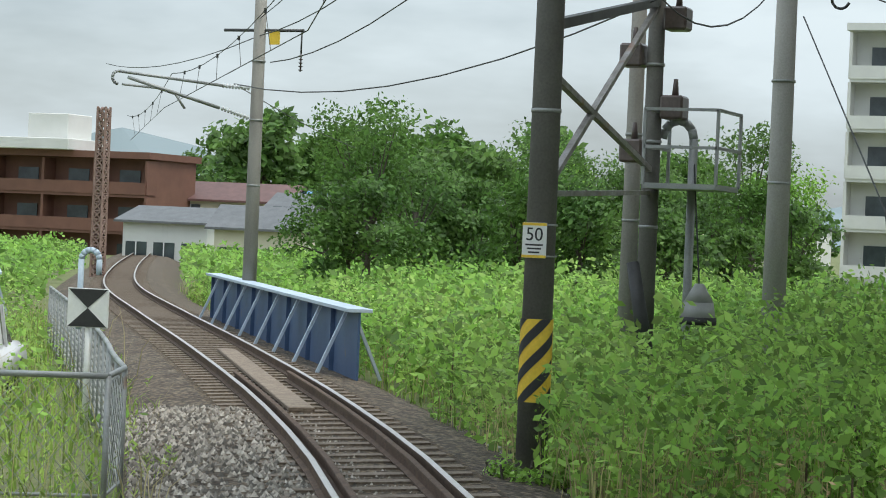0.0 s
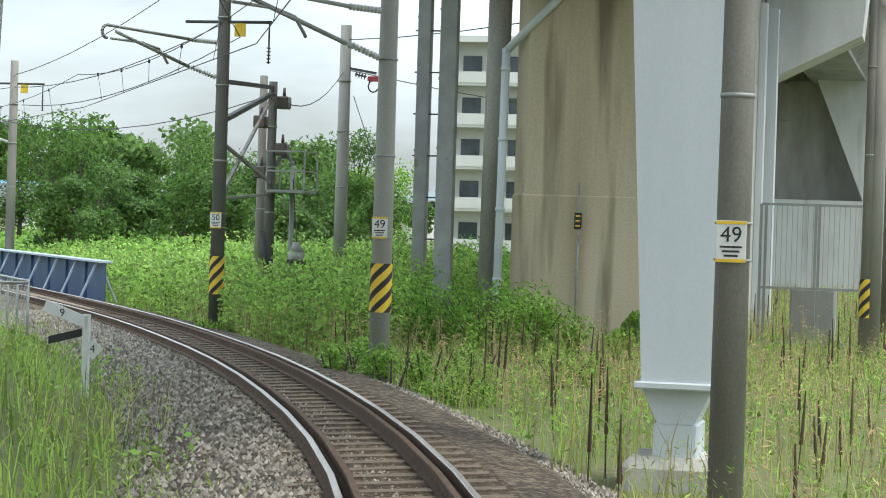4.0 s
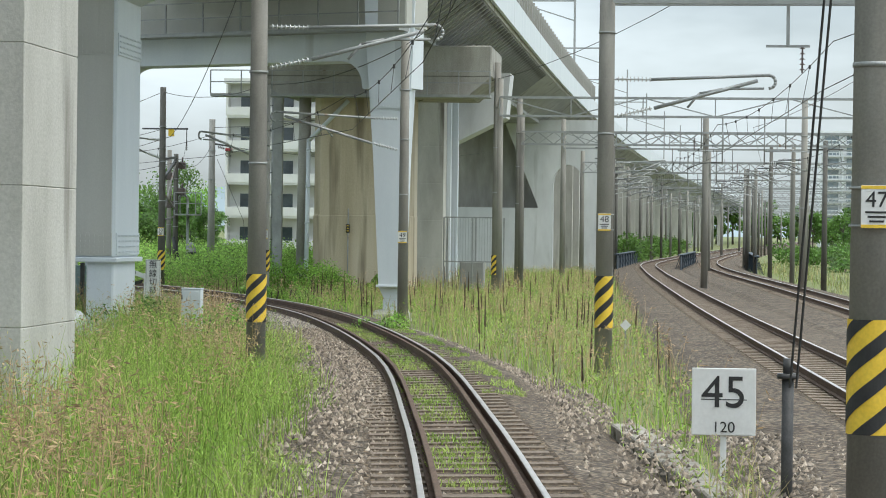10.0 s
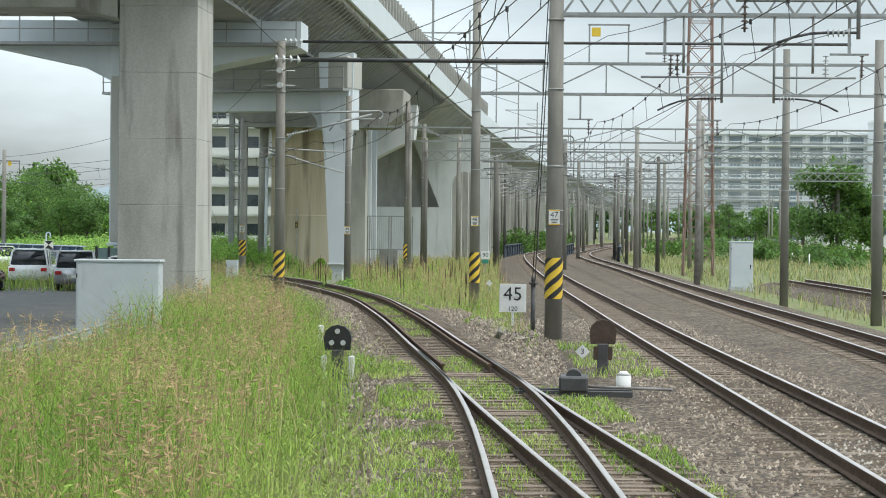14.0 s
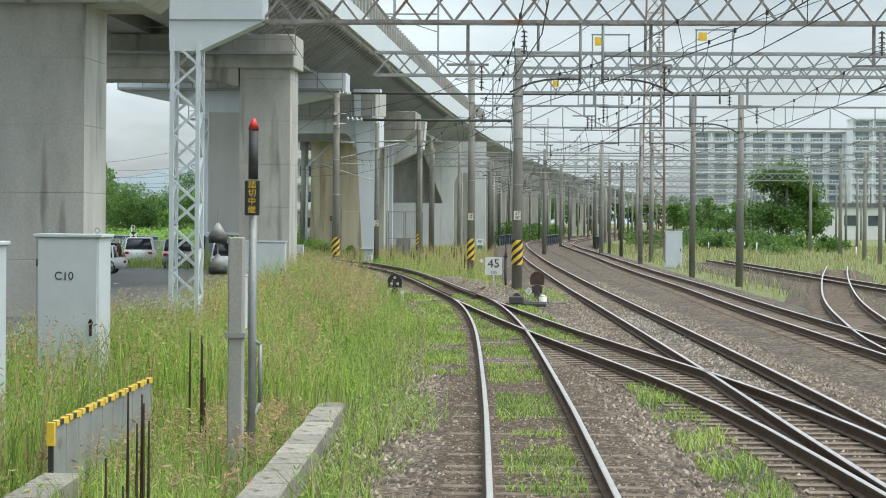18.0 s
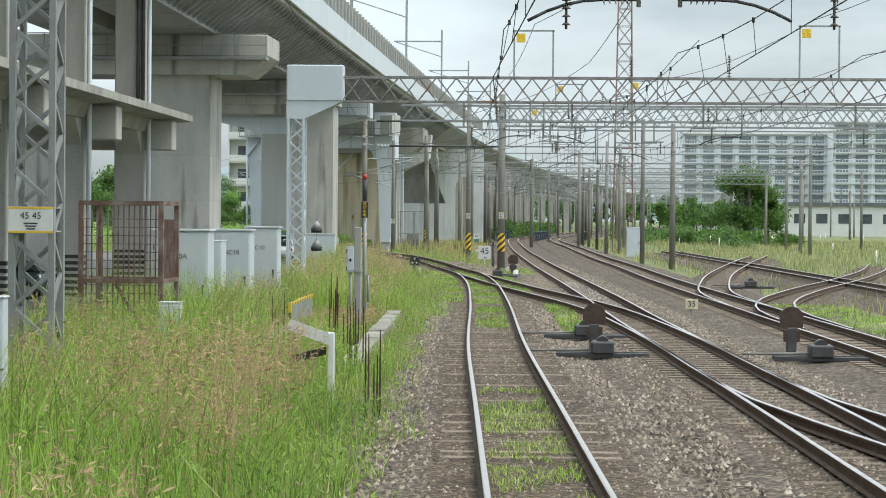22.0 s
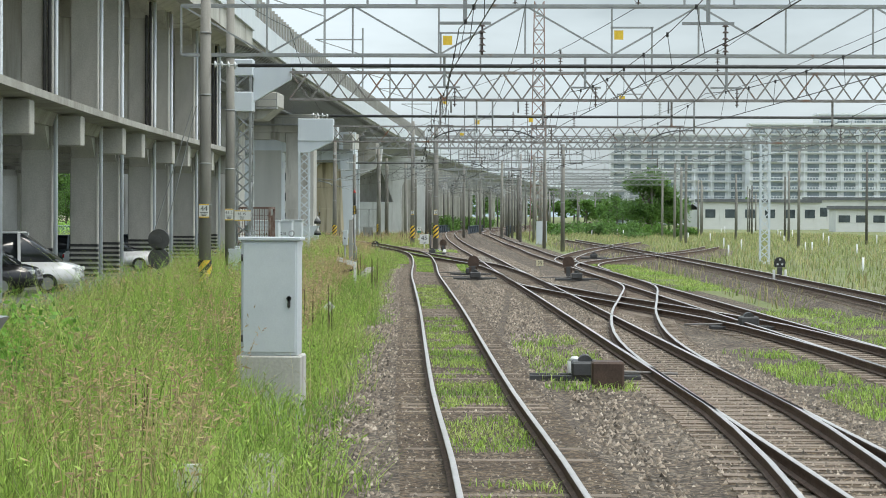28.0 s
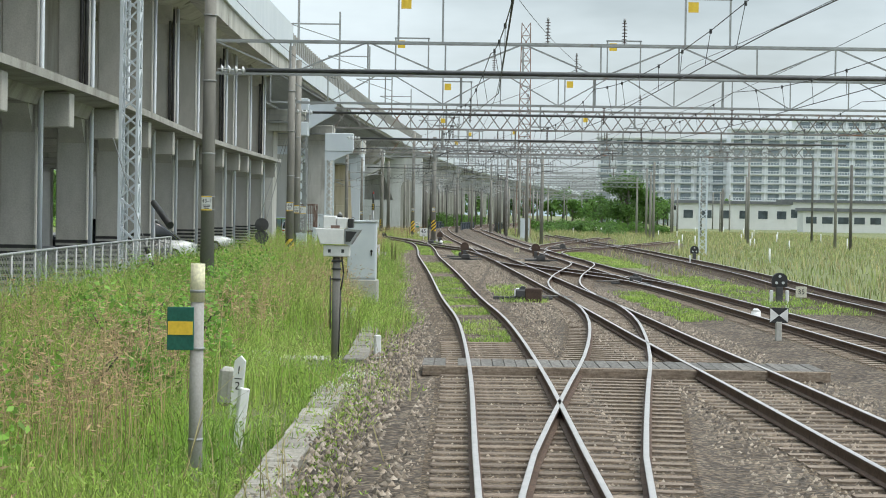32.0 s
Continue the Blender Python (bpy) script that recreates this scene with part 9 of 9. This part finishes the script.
# hooked steel post with a hooded stay guard, in the bushes
hp = empty("hooked_post", (23.2, 6.95, -0.85), 0, "slim grey steel post with a hooked top", "post")
bm = bmesh.new()
rod(bm, (0, 0, 0), (0, 0, 4.5), 0.06, n=10)
for k in range(6):
    a0, a1 = math.pi * k / 6, math.pi * (k + 1) / 6
    rod(bm, (0, 0.22 - 0.22 * math.cos(a0), 4.5 + 0.25 * math.sin(a0)), (0, 0.22 - 0.22 * math.cos(a1), 4.5 + 0.25 * math.sin(a1)), 0.06, n=10)
part("post", bm, M_STEEL_GREY, hp)
bm = bmesh.new()
rod(bm, (-0.3, -0.25, 2.05), (-0.3, -0.25, 2.30), 0.24, 0.20, 14)
rod(bm, (-0.3, -0.25, 2.30), (-0.3, -0.25, 2.55), 0.20, 0.06, 14)
part("hood", bm, M_PLASTIC_GREY, hp, "grey conical hood")
bm = bmesh.new()
rod(bm, (-0.3, -0.25, 2.0), (-0.3, -0.25, 2.1), 0.25, 0.245, 14)
rod(bm, (-0.3, -0.25, 2.5), (0, 0, 4.4), 0.012, n=5)
part("hood_rim", bm, M_BLACK, hp, "black rim and hanging wire")

# round tension pulleys hanging by wires beside the pole
tp = empty("tension_pulley", (-172.0, -15.0, 0), 0, "dark round tension pulleys hung on wires", "pulley", "tension gear")
for z in (1.8, 1.32):
    bm = bmesh.new()
    rod(bm, (-0.07, 0, z), (0.07, 0, z), 0.27, n=20)
    rod(bm, (-0.12, 0, z), (0.12, 0, z), 0.08, n=12)
    part("pulley_wheel", bm, M_STEEL_DARK, tp)
for dy in (-0.15, 0.15):
    bm = bmesh.new()
    rod(bm, (0, dy, 1.9), (-0.3, dy * 0.3 - 0.95, 5.2), 0.014, n=5)
    part("wire_rope", bm, M_STEEL_GREY, tp)
bm = bmesh.new()
rod(bm, (0, 0, -0.6), (0, 0, 1.4), 0.03, n=8)
part("guide_rod", bm, M_STEEL_DARK, tp)

# half-kilometre post, leaning in the grass, with chipped white plinth
kp = empty("distance_post", (-229.0, -21.24, -0.6), 0, "leaning white painted post lettered one over two", "post")
kp.matrix_basis = pose(-229.0, -21.24, -0.6, 5, 0, 0)
bm = bmesh.new()
prism(bm, [(0, -0.075, 0), (0, 0.075, 0), (0, 0.075, 0.88), (0, 0, 0.95), (0, -0.075, 0.88)], (-0.075, 0, 0), (0.075, 0, 0))
shaft_ = part("shaft", bm, M_WHITE, kp)
text("1", 0.16, (-0.079, 0, 0.74), (90, 0, -90), M_BLACK, shaft_)
text("2", 0.16, (-0.079, 0, 0.52), (90, 0, -90), M_BLACK, shaft_)
bm = bmesh.new()
box(bm, -0.081, -0.077, -0.05, 0.05, 0.62, 0.635)
part("fraction_bar", bm, M_BLACK, shaft_)
bm = bmesh.new()
box(bm, 0.1, 0.4, 0.1, 0.3, 0.2, 0.75, 0.05)
part("broken_stone", bm, M_CONC, kp, "chipped pale stone behind the post")
# concrete slabs by the crossing
for x, y, w_, d_ in ((-226.5, -22.45, 0.5, 2.4), (-223.5, -22.6, 0.5, 2.2), (-219.6, -20.9, 2.2, 0.9), (-218.2, -19.6, 1.8, 0.8)):
    bm = bmesh.new()
    box(bm, -d_ / 2, d_ / 2, -w_ / 2, w_ / 2, -0.6, -0.27, 0.03)
    o = mesh_ob("concrete_slab", bm, M_CONC)
    o.matrix_basis = pose(x, y, 0, 0, 0, rng.uniform(-4, 4))
    tagged(o, "weathered pale concrete slab by the crossing", "slab", "slabs by the crossing")
# black and white stay-wire guard
sg = empty("stay_guard", (-203.0, -15.6, -0.6), 0, "black and white striped guard on a stay wire", "stay guard")
for k in range(8):
    bm = bmesh.new()
    a_, b_ = k / 8.0, (k + 1) / 8.0
    rod(bm, (0, -0.45 + 0.45 * a_ * 1.0, 0.6 + 1.4 * a_), (0, -0.45 + 0.45 * b_, 0.6 + 1.4 * b_), 0.06, n=10)
    part("guard_band", bm, M_BLACK if k % 2 else M_WHITE, sg)
bm = bmesh.new()
rod(bm, (0, -0.65, 0), (0, 0.9, 4.8), 0.012, n=5)
part("stay_wire", bm, M_STEEL_GREY, sg)

tf = empty("panel_fence", (-22.0, -0.8, -0.6), 0, "teal mesh panel fence with dark posts and vines", "fence")
for k in range(6):
    bm = bmesh.new()
    box(bm, -0.05, 0.05, 0.52 * k - 0.05, 0.52 * k + 0.05, 0, 2.03, 0.01)
    part("post", bm, M_STEEL_DARK, tf, "dark steel post")
    if k < 5:
        bm = bmesh.new()
        box(bm, -0.012, 0.012, 0.52 * k + 0.06, 0.52 * k + 0.46, 0.1, 1.96, 0.004)
        part("mesh_panel", bm, M_MESH_TEAL, tf, "teal-grey mesh panel")
c_ = np.stack([rng.uniform(-0.12, -0.03, 420), rng.uniform(-0.2, 2.7, 420), 2.0 * rng.uniform(0, 1, 420) ** 1.5], 1)
leaves("vine", c_[patchy(c_[:, 1] * 4, c_[:, 2] * 3, 1.1, 2.0) > 0.45], 0.035, M_LEAF, tf)
